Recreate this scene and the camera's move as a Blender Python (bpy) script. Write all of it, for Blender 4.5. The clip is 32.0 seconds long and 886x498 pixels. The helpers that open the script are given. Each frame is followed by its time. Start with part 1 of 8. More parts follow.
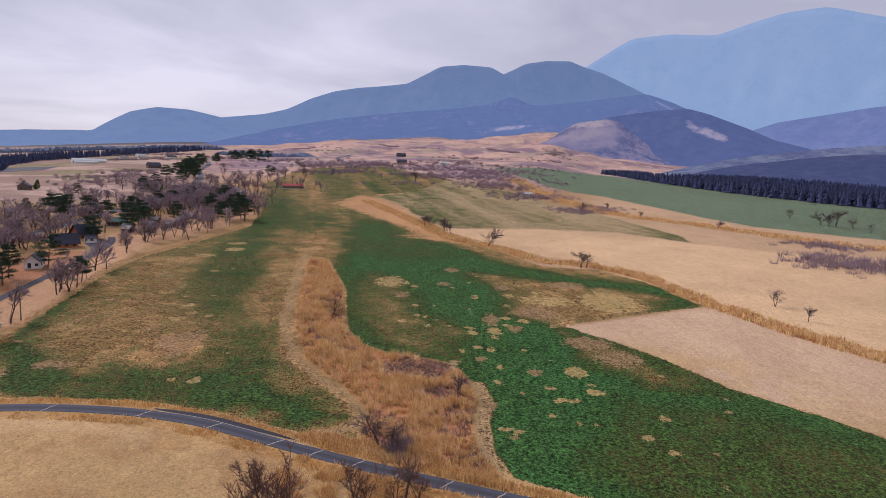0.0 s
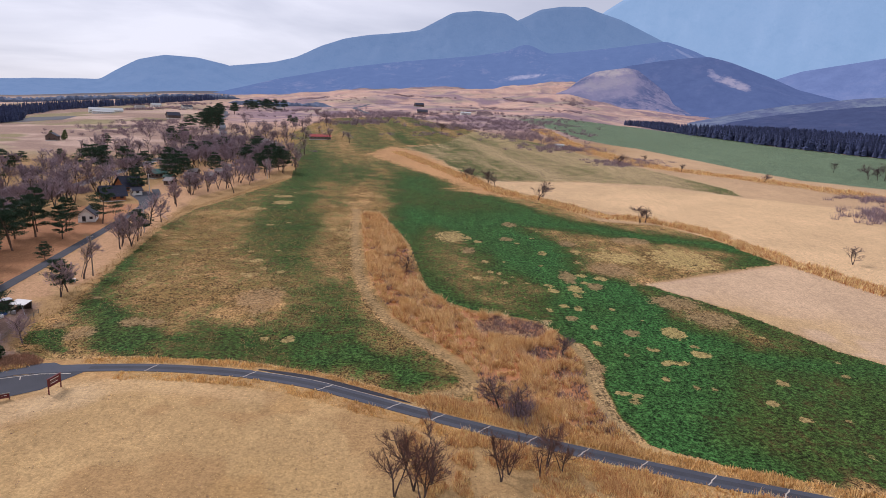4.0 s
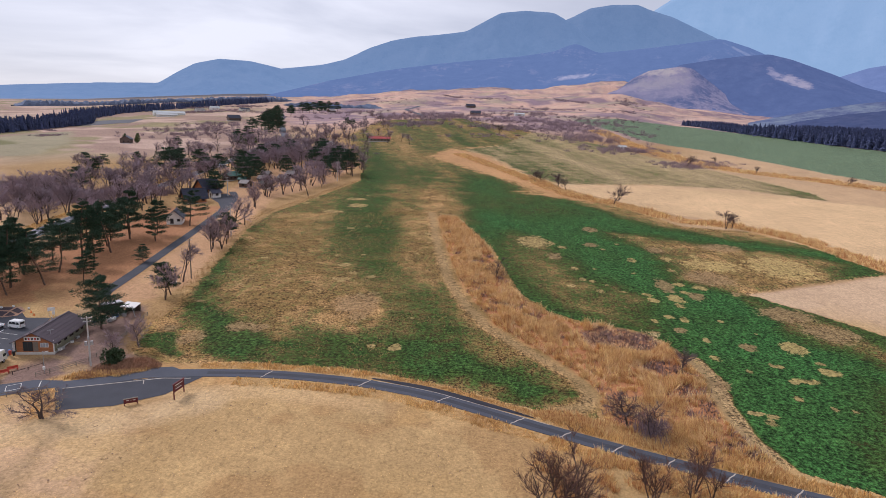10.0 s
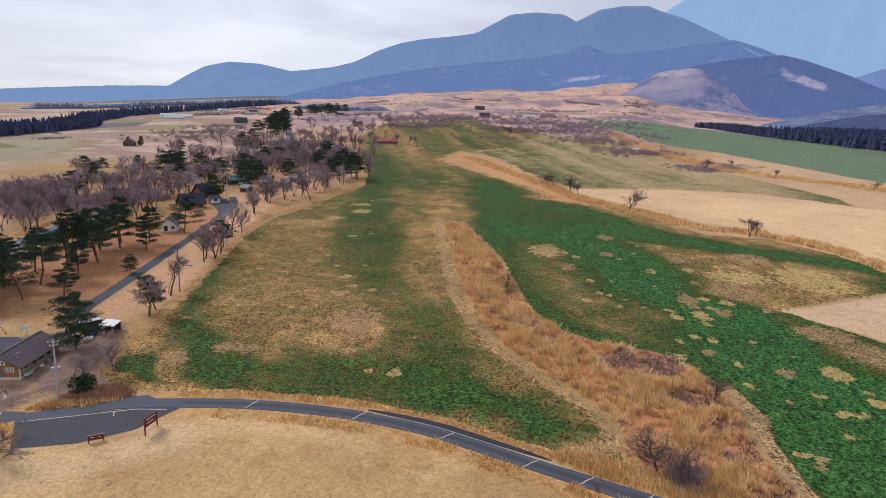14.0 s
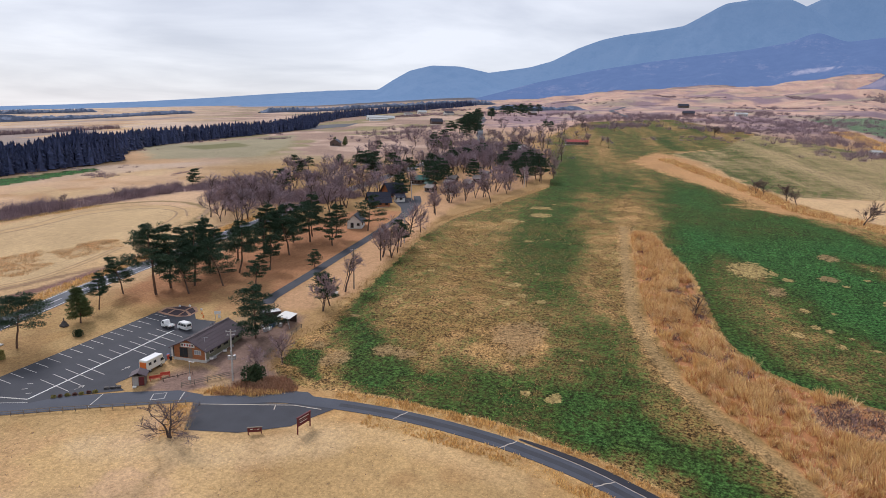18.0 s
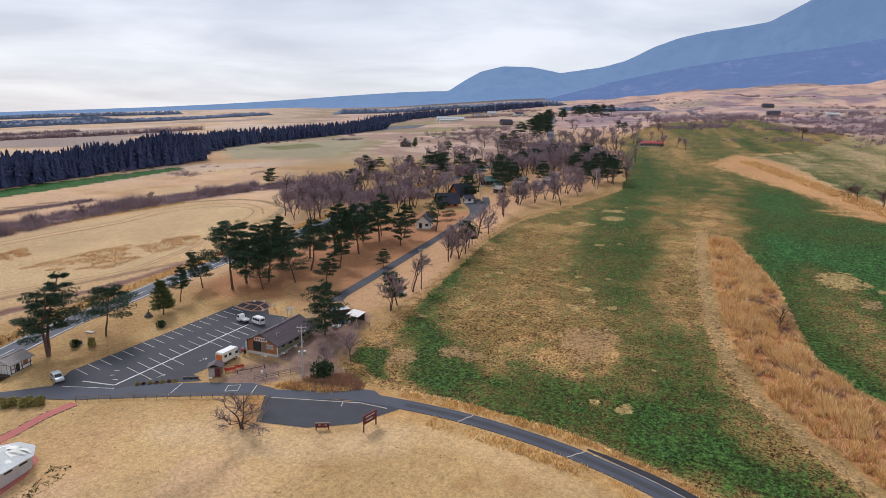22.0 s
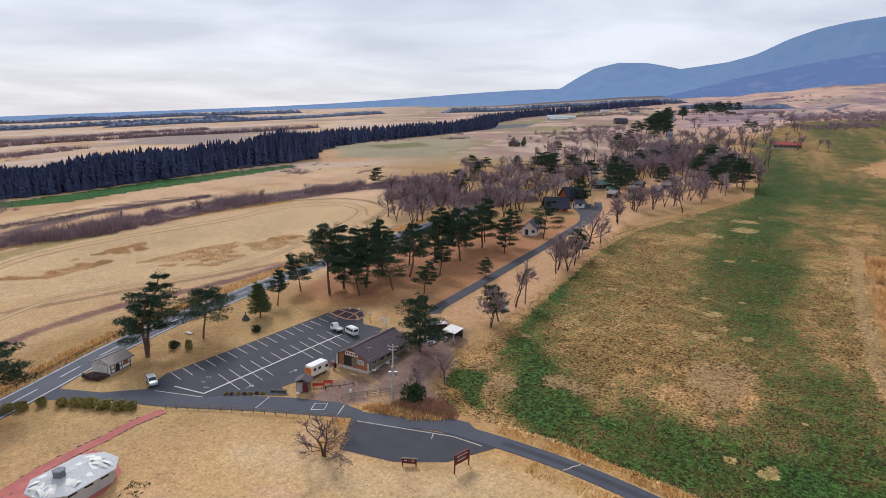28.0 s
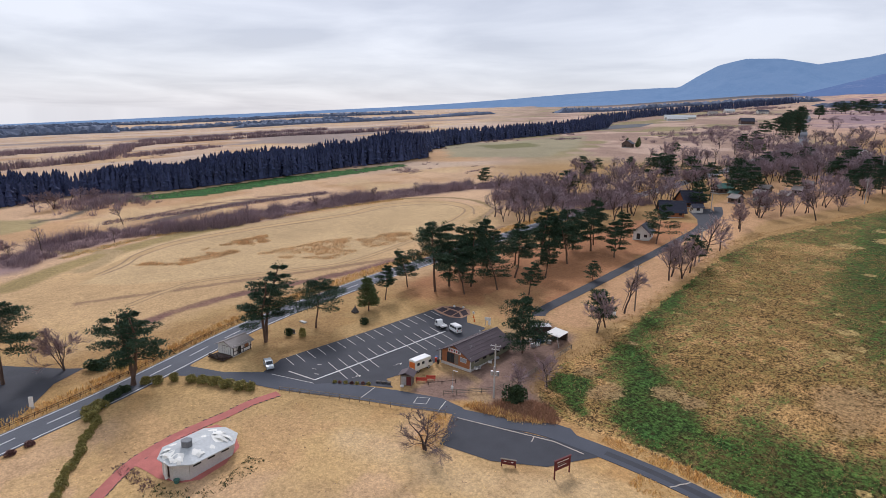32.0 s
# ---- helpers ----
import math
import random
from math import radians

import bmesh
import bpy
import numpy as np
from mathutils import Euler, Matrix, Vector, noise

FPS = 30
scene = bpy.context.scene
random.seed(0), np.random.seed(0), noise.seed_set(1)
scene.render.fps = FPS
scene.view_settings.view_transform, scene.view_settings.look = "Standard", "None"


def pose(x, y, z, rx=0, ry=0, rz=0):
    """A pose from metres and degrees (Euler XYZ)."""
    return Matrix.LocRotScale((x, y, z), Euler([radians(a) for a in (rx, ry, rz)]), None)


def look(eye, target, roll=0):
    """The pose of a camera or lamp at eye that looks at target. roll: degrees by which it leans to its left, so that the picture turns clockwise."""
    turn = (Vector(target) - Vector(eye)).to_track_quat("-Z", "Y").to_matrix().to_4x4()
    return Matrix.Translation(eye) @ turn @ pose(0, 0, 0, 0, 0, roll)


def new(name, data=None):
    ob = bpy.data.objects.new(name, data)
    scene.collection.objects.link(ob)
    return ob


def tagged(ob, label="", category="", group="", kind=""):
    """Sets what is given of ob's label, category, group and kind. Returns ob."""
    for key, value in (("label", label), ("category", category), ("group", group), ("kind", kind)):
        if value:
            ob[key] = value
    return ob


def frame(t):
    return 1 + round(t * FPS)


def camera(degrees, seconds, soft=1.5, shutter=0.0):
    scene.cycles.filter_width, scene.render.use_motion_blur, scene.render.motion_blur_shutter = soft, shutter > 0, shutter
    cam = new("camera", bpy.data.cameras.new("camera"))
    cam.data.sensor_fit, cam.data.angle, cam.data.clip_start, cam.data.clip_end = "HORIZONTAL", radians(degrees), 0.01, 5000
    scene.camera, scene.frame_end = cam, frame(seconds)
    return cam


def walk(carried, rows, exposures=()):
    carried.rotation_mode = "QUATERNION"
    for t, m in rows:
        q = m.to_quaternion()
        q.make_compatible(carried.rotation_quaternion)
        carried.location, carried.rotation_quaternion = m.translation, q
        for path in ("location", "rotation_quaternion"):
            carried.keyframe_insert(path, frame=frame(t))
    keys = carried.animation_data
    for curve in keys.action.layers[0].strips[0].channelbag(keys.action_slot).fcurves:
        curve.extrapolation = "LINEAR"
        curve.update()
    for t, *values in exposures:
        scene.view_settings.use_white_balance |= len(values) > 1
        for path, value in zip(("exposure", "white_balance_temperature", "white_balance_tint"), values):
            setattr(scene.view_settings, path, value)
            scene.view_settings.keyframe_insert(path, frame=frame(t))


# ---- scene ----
cam = camera(71.9, 32.0, 0.7)
# seconds, eye, target a hundred metres ahead, roll
PATH = [
    (0, (-0.00, 0.00, 55.00), (0.33, 99.26, 42.86), 1.97),
    (0.5, (-3.15, 0.98, 54.88), (-2.95, 100.25, 42.76), 1.99),
    (1, (-5.97, 2.08, 54.64), (-5.97, 101.35, 42.56), 2.03),
    (1.5, (-8.79, 3.02, 54.54), (-8.95, 102.28, 42.44), 2.02),
    (2, (-11.57, 3.85, 54.46), (-11.87, 103.12, 42.40), 2.07),
    (2.1, (-12.10, 4.00, 54.46), (-12.38, 103.27, 42.39), 2.08),
    (2.2, (-12.62, 4.15, 54.45), (-12.88, 103.32, 41.59), 2.08),
    (2.3, (-13.14, 4.30, 54.44), (-13.39, 103.06, 38.75), 2.09),
    (2.4, (-13.66, 4.45, 54.44), (-13.90, 102.76, 36.15), 2.10),
    (2.5, (-14.18, 4.60, 54.43), (-14.40, 102.70, 35.00), 2.10),
    (2.6, (-14.64, 4.73, 54.45), (-14.89, 102.73, 34.56), 2.10),
    (2.7, (-15.10, 4.85, 54.47), (-15.38, 102.84, 34.53), 2.10),
    (3, (-16.48, 5.23, 54.52), (-16.84, 103.22, 34.57), 2.09),
    (3.5, (-18.59, 5.77, 54.50), (-19.15, 103.75, 34.53), 2.11),
    (5.5, (-26.10, 7.19, 54.37), (-27.24, 105.18, 34.43), 2.04),
    (6, (-27.86, 7.43, 54.39), (-29.20, 105.42, 34.46), 1.98),
    (6.5, (-29.76, 7.67, 54.42), (-31.21, 105.65, 34.46), 1.94),
    (7, (-31.82, 7.94, 54.44), (-33.38, 105.91, 34.47), 1.95),
    (7.5, (-33.63, 8.12, 54.46), (-35.70, 106.08, 34.45), 1.94),
    (8, (-34.68, 8.37, 54.52), (-40.18, 106.18, 34.44), 1.92),
    (8.5, (-34.92, 8.59, 54.59), (-41.26, 106.35, 34.48), 1.92),
    (9, (-35.08, 8.75, 54.72), (-41.92, 106.47, 34.62), 1.89),
    (9.5, (-35.11, 8.85, 54.83), (-42.45, 106.53, 34.70), 1.85),
    (10, (-35.10, 9.02, 54.80), (-42.87, 106.68, 34.71), 1.86),
    (10.5, (-35.10, 9.55, 54.75), (-43.16, 107.20, 34.72), 1.84),
    (11, (-35.20, 10.45, 54.75), (-43.47, 108.09, 34.80), 1.84),
    (11.5, (-35.30, 11.76, 54.77), (-43.76, 109.40, 34.89), 1.84),
    (12, (-35.40, 13.51, 54.85), (-44.05, 111.13, 34.99), 1.82),
    (12.5, (-35.47, 15.39, 54.90), (-44.26, 113.00, 35.04), 1.76),
    (13, (-35.47, 17.42, 54.88), (-44.46, 115.02, 35.04), 1.75),
    (13.5, (-35.41, 19.50, 54.87), (-44.58, 117.09, 35.07), 1.76),
    (15.5, (-35.01, 27.75, 55.07), (-44.71, 125.29, 35.26), 1.67),
    (16, (-34.87, 29.52, 55.27), (-46.29, 126.86, 35.39), 1.61),
    (16.5, (-34.48, 30.69, 55.58), (-54.14, 126.62, 35.29), 1.49),
    (17, (-34.08, 31.44, 55.48), (-64.90, 124.33, 34.93), 1.44),
    (17.5, (-33.81, 31.86, 55.36), (-69.16, 123.10, 34.74), 1.39),
    (18, (-33.51, 31.97, 55.27), (-72.11, 121.89, 34.65), 1.36),
    (18.5, (-33.38, 32.01, 55.23), (-73.87, 121.10, 34.63), 1.32),
    (19, (-33.37, 32.04, 55.19), (-74.94, 120.63, 34.60), 1.29),
    (19.5, (-33.45, 32.02, 55.17), (-75.81, 120.24, 34.59), 1.27),
    (20, (-33.51, 31.93, 55.20), (-77.75, 119.22, 34.59), 1.23),
    (20.5, (-33.54, 31.90, 55.18), (-79.93, 118.06, 34.56), 1.24),
    (21, (-33.68, 31.94, 55.15), (-80.92, 117.63, 34.51), 1.27),
    (21.5, (-33.90, 32.20, 55.15), (-81.78, 117.54, 34.52), 1.25),
    (22, (-34.26, 32.73, 55.19), (-82.63, 117.77, 34.50), 1.24),
    (22.5, (-34.72, 33.37, 55.25), (-83.51, 118.15, 34.49), 1.25),
    (23, (-35.23, 34.17, 55.33), (-84.38, 118.74, 34.54), 1.25),
    (23.5, (-35.78, 35.08, 55.37), (-85.19, 119.50, 34.59), 1.25),
    (24, (-36.38, 36.14, 55.40), (-85.99, 120.44, 34.60), 1.21),
    (24.5, (-37.00, 37.28, 55.48), (-86.81, 121.45, 34.66), 1.19),
    (26.5, (-40.36, 41.61, 55.69), (-90.87, 125.34, 34.74), 1.21),
    (27, (-41.05, 42.44, 55.66), (-93.97, 124.64, 34.64), 1.20),
    (27.5, (-41.23, 42.92, 55.60), (-99.01, 121.75, 34.45), 1.23),
    (28, (-41.17, 43.22, 55.60), (-103.46, 118.50, 34.31), 1.23),
    (28.5, (-41.09, 43.33, 55.58), (-106.19, 116.18, 34.22), 1.17),
    (29, (-41.07, 43.42, 55.56), (-107.97, 114.59, 34.14), 1.12),
    (29.5, (-41.07, 43.42, 55.56), (-108.70, 113.89, 34.12), 1.09),
    (30, (-41.15, 43.31, 55.55), (-109.68, 112.90, 34.09), 1.13),
    (30.5, (-41.32, 43.20, 55.49), (-111.03, 111.61, 34.00), 1.10),
    (31, (-41.35, 43.18, 55.43), (-112.60, 109.97, 33.94), 1.07),
    (31.5, (-41.34, 43.16, 55.41), (-114.35, 108.02, 33.91), 1.06),
    (32, (-41.32, 43.13, 55.46), (-115.78, 106.30, 33.89), 1.05),
]
EXPOSURES = [(0.0, -0.04, 6020, 31), (2.0, -0.03, 6020, 31), (3.0, 0.12, 6000, 27), (6.0, 0.16, 5980, 24), (13.0, 0.19, 5940, 21), (17.0, 0.20, 5990, 18), (24.0, 0.19, 6000, 17), (32.0, 0.13, 5930, 18)]
walk(cam, [(t, look(eye, target, roll)) for t, eye, target, roll in PATH], EXPOSURES)

# ---------------------------------------------------------------- light
SUN_AZ, SUN_EL = 62.0, 42.0          # degrees: to the left of +y, above the horizon


def build_world():
    w = bpy.data.worlds.new("overcast_sky")
    scene.world = w
    w.use_nodes = True
    nt = w.node_tree
    nt.nodes.clear()
    N, L = nt.nodes.new, nt.links.new
    out, bg = N("ShaderNodeOutputWorld"), N("ShaderNodeBackground")
    sky = N("ShaderNodeTexSky")
    sky.sky_type, sky.sun_disc = "NISHITA", False
    sky.sun_elevation, sky.sun_rotation = radians(SUN_EL), radians(-SUN_AZ)
    tc, sep = N("ShaderNodeTexCoord"), N("ShaderNodeSeparateXYZ")
    L(tc.outputs["Generated"], sep.inputs[0])

    def mth(op, a, b=None, c=None):
        n = N("ShaderNodeMath")
        n.operation = op
        for i, v in enumerate((a, b, c)):
            if v is None:
                continue
            if isinstance(v, (int, float)):
                n.inputs[i].default_value = v
            else:
                L(v, n.inputs[i])
        return n.outputs[0]

    # a cloud deck: the direction is laid onto a flat layer overhead
    up = mth("MAXIMUM", sep.outputs["Z"], 0.0)
    div = mth("ADD", up, 0.09)
    comb = N("ShaderNodeCombineXYZ")
    comb_u, comb_v = mth("DIVIDE", sep.outputs["X"], div), mth("DIVIDE", sep.outputs["Y"], div)
    L(comb_u, comb.inputs[0])
    L(comb_v, comb.inputs[1])
    n1 = N("ShaderNodeTexNoise")
    n1.inputs["Scale"].default_value, n1.inputs["Detail"].default_value = 0.55, 7.0
    n1.inputs["Roughness"].default_value, n1.inputs["Distortion"].default_value = 0.52, 0.35
    L(comb.outputs[0], n1.inputs["Vector"])
    ramp = N("ShaderNodeValToRGB")
    cr = ramp.color_ramp
    cr.elements[0].position, cr.elements[0].color = 0.36, (0.43, 0.455, 0.475, 1)
    cr.elements[1].position, cr.elements[1].color = 0.66, (0.76, 0.775, 0.745, 1)
    cover = n1.outputs[0]
    for u0, v0, size, amount in ((-2.3, 3.9, 1.3, 0.10), (-3.5, 2.6, 1.3, -0.11), (0.7, 3.0, 1.0, -0.10), (-4.4, 1.1, 1.1, 0.07)):
        du, dv = mth("SUBTRACT", comb_u, u0), mth("SUBTRACT", comb_v, v0)
        d2 = mth("MULTIPLY", mth("ADD", mth("MULTIPLY", du, du), mth("MULTIPLY", dv, dv)), 1.0 / size ** 2)
        cover = mth("ADD", cover, mth("DIVIDE", amount, mth("ADD", mth("MULTIPLY", d2, d2), 1.0)))
    L(cover, ramp.inputs[0])
    # paler towards the horizon
    hz = mth("MULTIPLY_ADD", up, -4.2, 1.0)
    hz = mth("MULTIPLY", mth("MAXIMUM", hz, 0.0), 0.55)
    mix = N("ShaderNodeMix")
    mix.data_type = "RGBA"
    L(hz, mix.inputs[0])
    L(ramp.outputs[0], mix.inputs[6])
    mix.inputs[7].default_value = (0.60, 0.61, 0.59, 1)
    add = N("ShaderNodeMix")
    add.data_type, add.blend_type = "RGBA", "ADD"
    add.inputs[0].default_value = 0.015
    L(mix.outputs[2], add.inputs[6])
    L(sky.outputs[0], add.inputs[7])
    L(add.outputs[2], bg.inputs[0])
    bg.inputs[1].default_value = 0.95
    L(bg.outputs[0], out.inputs[0])


build_world()
sun = new("sun", bpy.data.lights.new("sun", "SUN"))
sun.data.energy, sun.data.angle, sun.data.color = 2.05, radians(14), (1.0, 0.95, 0.88)
a, e = radians(SUN_AZ), radians(SUN_EL)
sun.matrix_world = look((-math.sin(a) * math.cos(e) * 300, math.cos(a) * math.cos(e) * 300, math.sin(e) * 300), (0, 0, 0))


# ---------------------------------------------------------------- materials
CX, CY = -36.0, 27.0                 # middle of the plan


def mat(name, col, rough=0.8, var=0.25, scale=2.0, metal=0.0, bump=0.0, grain=None, island=False, rand=0.0, tint=None, stretch=(1, 1, 1)):
    """A procedural surface: colour broken by coarse and fine noise, by object and by island."""
    m = bpy.data.materials.new(name)
    m.use_nodes = True
    nt = m.node_tree
    N, L = nt.nodes.new, nt.links.new
    p = nt.nodes["Principled BSDF"]
    p.inputs["Roughness"].default_value, p.inputs["Metallic"].default_value = rough, metal
    p.inputs["Specular IOR Level"].default_value = 0.3
    tc, mp = N("ShaderNodeNewGeometry"), N("ShaderNodeMapping")
    mp.inputs["Scale"].default_value = stretch
    L(tc.outputs["Position"], mp.inputs[0])
    n1, n2 = N("ShaderNodeTexNoise"), N("ShaderNodeTexNoise")
    n1.inputs["Scale"].default_value, n1.inputs["Detail"].default_value = scale * 0.25, 4
    n2.inputs["Scale"].default_value, n2.inputs["Detail"].default_value = scale * (grain or 4.0), 3
    L(mp.outputs[0], n1.inputs["Vector"])
    L(mp.outputs[0], n2.inputs["Vector"])
    f = N("ShaderNodeMath")
    f.operation = "ADD"
    L(n1.outputs[0], f.inputs[0])
    L(n2.outputs[0], f.inputs[1])
    last = f.outputs[0]
    if island or rand:
        src = (tc.outputs["Random Per Island"] if island else N("ShaderNodeObjectInfo").outputs["Random"])
        g = N("ShaderNodeMath")
        g.operation = "MULTIPLY_ADD"
        g.inputs[1].default_value, g.inputs[2].default_value = rand or 0.8, -0.5 * (rand or 0.8)
        L(src, g.inputs[0])
        h = N("ShaderNodeMath")
        L(last, h.inputs[0])
        L(g.outputs[0], h.inputs[1])
        last = h.outputs[0]
    r = N("ShaderNodeMapRange")
    r.inputs[1].default_value, r.inputs[2].default_value = 0.6, 1.4
    L(last, r.inputs[0])
    mx = N("ShaderNodeMix")
    mx.data_type = "RGBA"
    t = tint or col
    mx.inputs[6].default_value = (*[c * (1 - var) for c in col], 1)
    mx.inputs[7].default_value = (*[min(0.95, c * (1 + var)) for c in t], 1)
    L(r.outputs[0], mx.inputs[0])
    L(mx.outputs[2], p.inputs["Base Color"])
    if bump:
        b = N("ShaderNodeBump")
        b.inputs["Strength"].default_value, b.inputs["Distance"].default_value = bump, 0.05
        L(n2.outputs[0], b.inputs["Height"])
        L(b.outputs[0], p.inputs["Normal"])
    return m


def glass_mat(name):
    m = bpy.data.materials.new(name)
    m.use_nodes = True
    p = m.node_tree.nodes["Principled BSDF"]
    p.inputs["Base Color"].default_value, p.inputs["Roughness"].default_value = (0.03, 0.035, 0.04, 1), 0.08
    return m


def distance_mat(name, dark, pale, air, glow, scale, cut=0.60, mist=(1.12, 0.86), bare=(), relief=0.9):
    """Far slopes with air haze put into their emission: wood and grass in patches. bare: centre, tilt, half sizes and
    colour of open scars.
    """
    m = bpy.data.materials.new(name)
    m.use_nodes = True
    nt = m.node_tree
    N, L = nt.nodes.new, nt.links.new
    p = nt.nodes["Principled BSDF"]
    p.inputs["Roughness"].default_value, p.inputs["Specular IOR Level"].default_value = 1.0, 0.0
    g, n1, n2, n3 = N("ShaderNodeNewGeometry"), N("ShaderNodeTexNoise"), N("ShaderNodeTexNoise"), N("ShaderNodeTexNoise")
    for n, k, d in ((n1, scale, 6), (n2, scale * 9, 4), (n3, scale * 3.1, 8)):
        n.inputs["Scale"].default_value, n.inputs["Detail"].default_value, n.inputs["Roughness"].default_value = k, d, 0.68
        L(g.outputs["Position"], n.inputs["Vector"])

    def mth(op, a, b=0.0, c=0.0):
        n = N("ShaderNodeMath")
        n.operation = op
        for sk, v in zip(n.inputs, (a, b, c)):
            if isinstance(v, (int, float)):
                sk.default_value = v
            else:
                L(v, sk)
        return n.outputs[0]

    def between(v, a, b, c=0.0, d=1.0):
        r = N("ShaderNodeMapRange")
        for sk, k in zip(r.inputs[1:5], (a, b, c, d)):
            sk.default_value = k
        L(v, r.inputs[0])
        return r.outputs[0]

    def blend(f, a, b):
        n = N("ShaderNodeMix")
        n.data_type = "RGBA"
        for sk, v in ((n.inputs[0], f), (n.inputs[6], a), (n.inputs[7], b)):
            if isinstance(v, tuple):
                sk.default_value = (*v, 1)
            else:
                L(v, sk)
        return n.outputs[2]

    s = mth("MULTIPLY_ADD", n2.outputs[0], 0.30, mth("MULTIPLY_ADD", n3.outputs[0], 0.35, mth("MULTIPLY", n1.outputs[0], 0.8)))
    f = between(s, cut + 0.06, cut + 0.20)
    low = blend(between(n3.outputs[0], 0.35, 0.65), tuple(c * (1 - 0.5 * relief) for c in dark), tuple(c * (1 + 0.55 * relief) for c in dark))
    c = blend(f, low, pale)
    sp = N("ShaderNodeSeparateXYZ")
    L(g.outputs["Position"], sp.inputs[0])
    for (bx, by, bz), tilt, (hw, hh), colour in bare:
        a = math.atan2(-(bx - CX), by - CY)
        ca, sa = math.cos(radians(tilt)), math.sin(radians(tilt))
        lat = mth("ADD", mth("MULTIPLY", sp.outputs["X"], math.cos(a)), mth("MULTIPLY_ADD", sp.outputs["Y"], math.sin(a), -bx * math.cos(a) - by * math.sin(a)))
        up = mth("ADD", sp.outputs["Z"], -bz)
        u = mth("DIVIDE", mth("ADD", mth("MULTIPLY", lat, ca), mth("MULTIPLY", up, sa)), hw)
        v = mth("DIVIDE", mth("SUBTRACT", mth("MULTIPLY", up, ca), mth("MULTIPLY", lat, sa)), hh)
        d = mth("ADD", mth("MULTIPLY", u, u), mth("MULTIPLY", v, v))
        rim = mth("MULTIPLY_ADD", n3.outputs[0], 5.0, mth("MULTIPLY_ADD", n2.outputs[0], 2.0, -3.5))
        k = between(mth("ADD", d, rim), 0.1, 1.3, 0.8, 0.0)
        c = blend(k, c, colour)
    L(c, p.inputs["Base Color"])
    bp = N("ShaderNodeBump")
    bp.inputs["Strength"].default_value, bp.inputs["Distance"].default_value = relief, 0.10 / scale
    L(n3.outputs[0], bp.inputs["Height"])
    L(bp.outputs[0], p.inputs["Normal"])
    # the haze is emitted by the slope itself, its strength changing with height
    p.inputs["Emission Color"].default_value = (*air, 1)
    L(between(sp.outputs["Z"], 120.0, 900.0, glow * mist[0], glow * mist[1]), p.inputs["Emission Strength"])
    return m


M_ASPHALT = mat("asphalt", (0.048, 0.050, 0.060), 0.85, 0.22, 1.2, bump=0.3, grain=9)
M_ASPHALT_OLD = mat("worn_asphalt", (0.066, 0.072, 0.090), 0.85, 0.18, 1.0, bump=0.3, grain=9)
M_ASPHALT_PALE = mat("pale_road_asphalt", (0.098, 0.105, 0.122), 0.85, 0.18, 0.8, bump=0.3, grain=9)
M_ASPHALT_WET = mat("damp_asphalt", (0.02, 0.02, 0.028), 0.6, 0.25, 1.4, grain=7)
M_LINE = mat("road_paint", (0.72, 0.72, 0.70), 0.7, 0.15, 3.0)
M_LINE_WORN = mat("worn_road_paint", (0.50, 0.48, 0.44), 0.8, 0.3, 3.0)
M_JOINT = mat("filled_joint", (0.42, 0.37, 0.31), 0.9, 0.25, 3.0)
M_BRICKPATH = mat("red_paving", (0.47, 0.155, 0.13), 0.9, 0.2, 2.5, bump=0.3, rand=0.6)
M_BEDEDGE = mat("tan_stone_edging", (0.34, 0.20, 0.13), 0.9, 0.3, 3.0)
M_BEDSOIL = mat("dark_bed_soil", (0.052, 0.036, 0.042), 0.95, 0.4, 3.0, bump=0.4)
M_BARK = mat("bark", (0.085, 0.06, 0.052), 0.95, 0.35, 3.0, bump=0.5)
M_TWIG = mat("bare_twigs", (0.30, 0.22, 0.225), 0.95, 0.3, 2.0, rand=0.6)
M_TWIG_DARK = mat("dark_bare_twigs", (0.12, 0.083, 0.082), 0.95, 0.3, 2.0, rand=0.5)
M_TWIG_RED = mat("reddish_bare_twigs", (0.135, 0.075, 0.06), 0.95, 0.3, 2.0, rand=0.5)
M_TWIG_MAUVE = mat("mauve_bare_twigs", (0.28, 0.21, 0.23), 0.95, 0.3, 2.0, rand=0.6)
# dark woods lightened to blue-grey: distance haze put into the base colour
M_FARWOOD = mat("haze_blue_wood", (0.095, 0.12, 0.18), 0.95, 0.4, 0.05, island=True, rand=0.5)
M_PINEBARK = mat("pine_bark", (0.13, 0.082, 0.06), 0.95, 0.35, 3.0, bump=0.5)
M_NEEDLE = mat("pine_needles", (0.034, 0.068, 0.036), 0.75, 0.45, 1.2, island=True, rand=0.7)
M_NEEDLE_LIGHT = mat("young_pine_needles", (0.10, 0.13, 0.045), 0.75, 0.4, 1.2, island=True, rand=0.7)
# dark cedar green shifted to navy, the air's haze mixed into the colour
M_CEDAR = mat("hazed_cedar_foliage", (0.046, 0.058, 0.122), 0.85, 0.4, 0.2, island=True, rand=0.6)
M_REED = mat("dry_reeds", (0.96, 0.385, 0.145), 0.9, 0.5, 2.4, island=True, rand=0.8, tint=(0.96, 0.505, 0.235))
M_PLUME = mat("pale_reed_plumes", (0.94, 0.60, 0.33), 0.9, 0.25, 1.5, island=True, rand=0.6)
M_STRAW = mat("dry_verge_grass", (0.70, 0.385, 0.135), 0.9, 0.3, 0.5, island=True, rand=0.9, tint=(0.84, 0.52, 0.22))
M_BANK = mat("rough_bank_grass", (0.68, 0.46, 0.25), 0.95, 0.4, 0.8, island=True, rand=0.8)
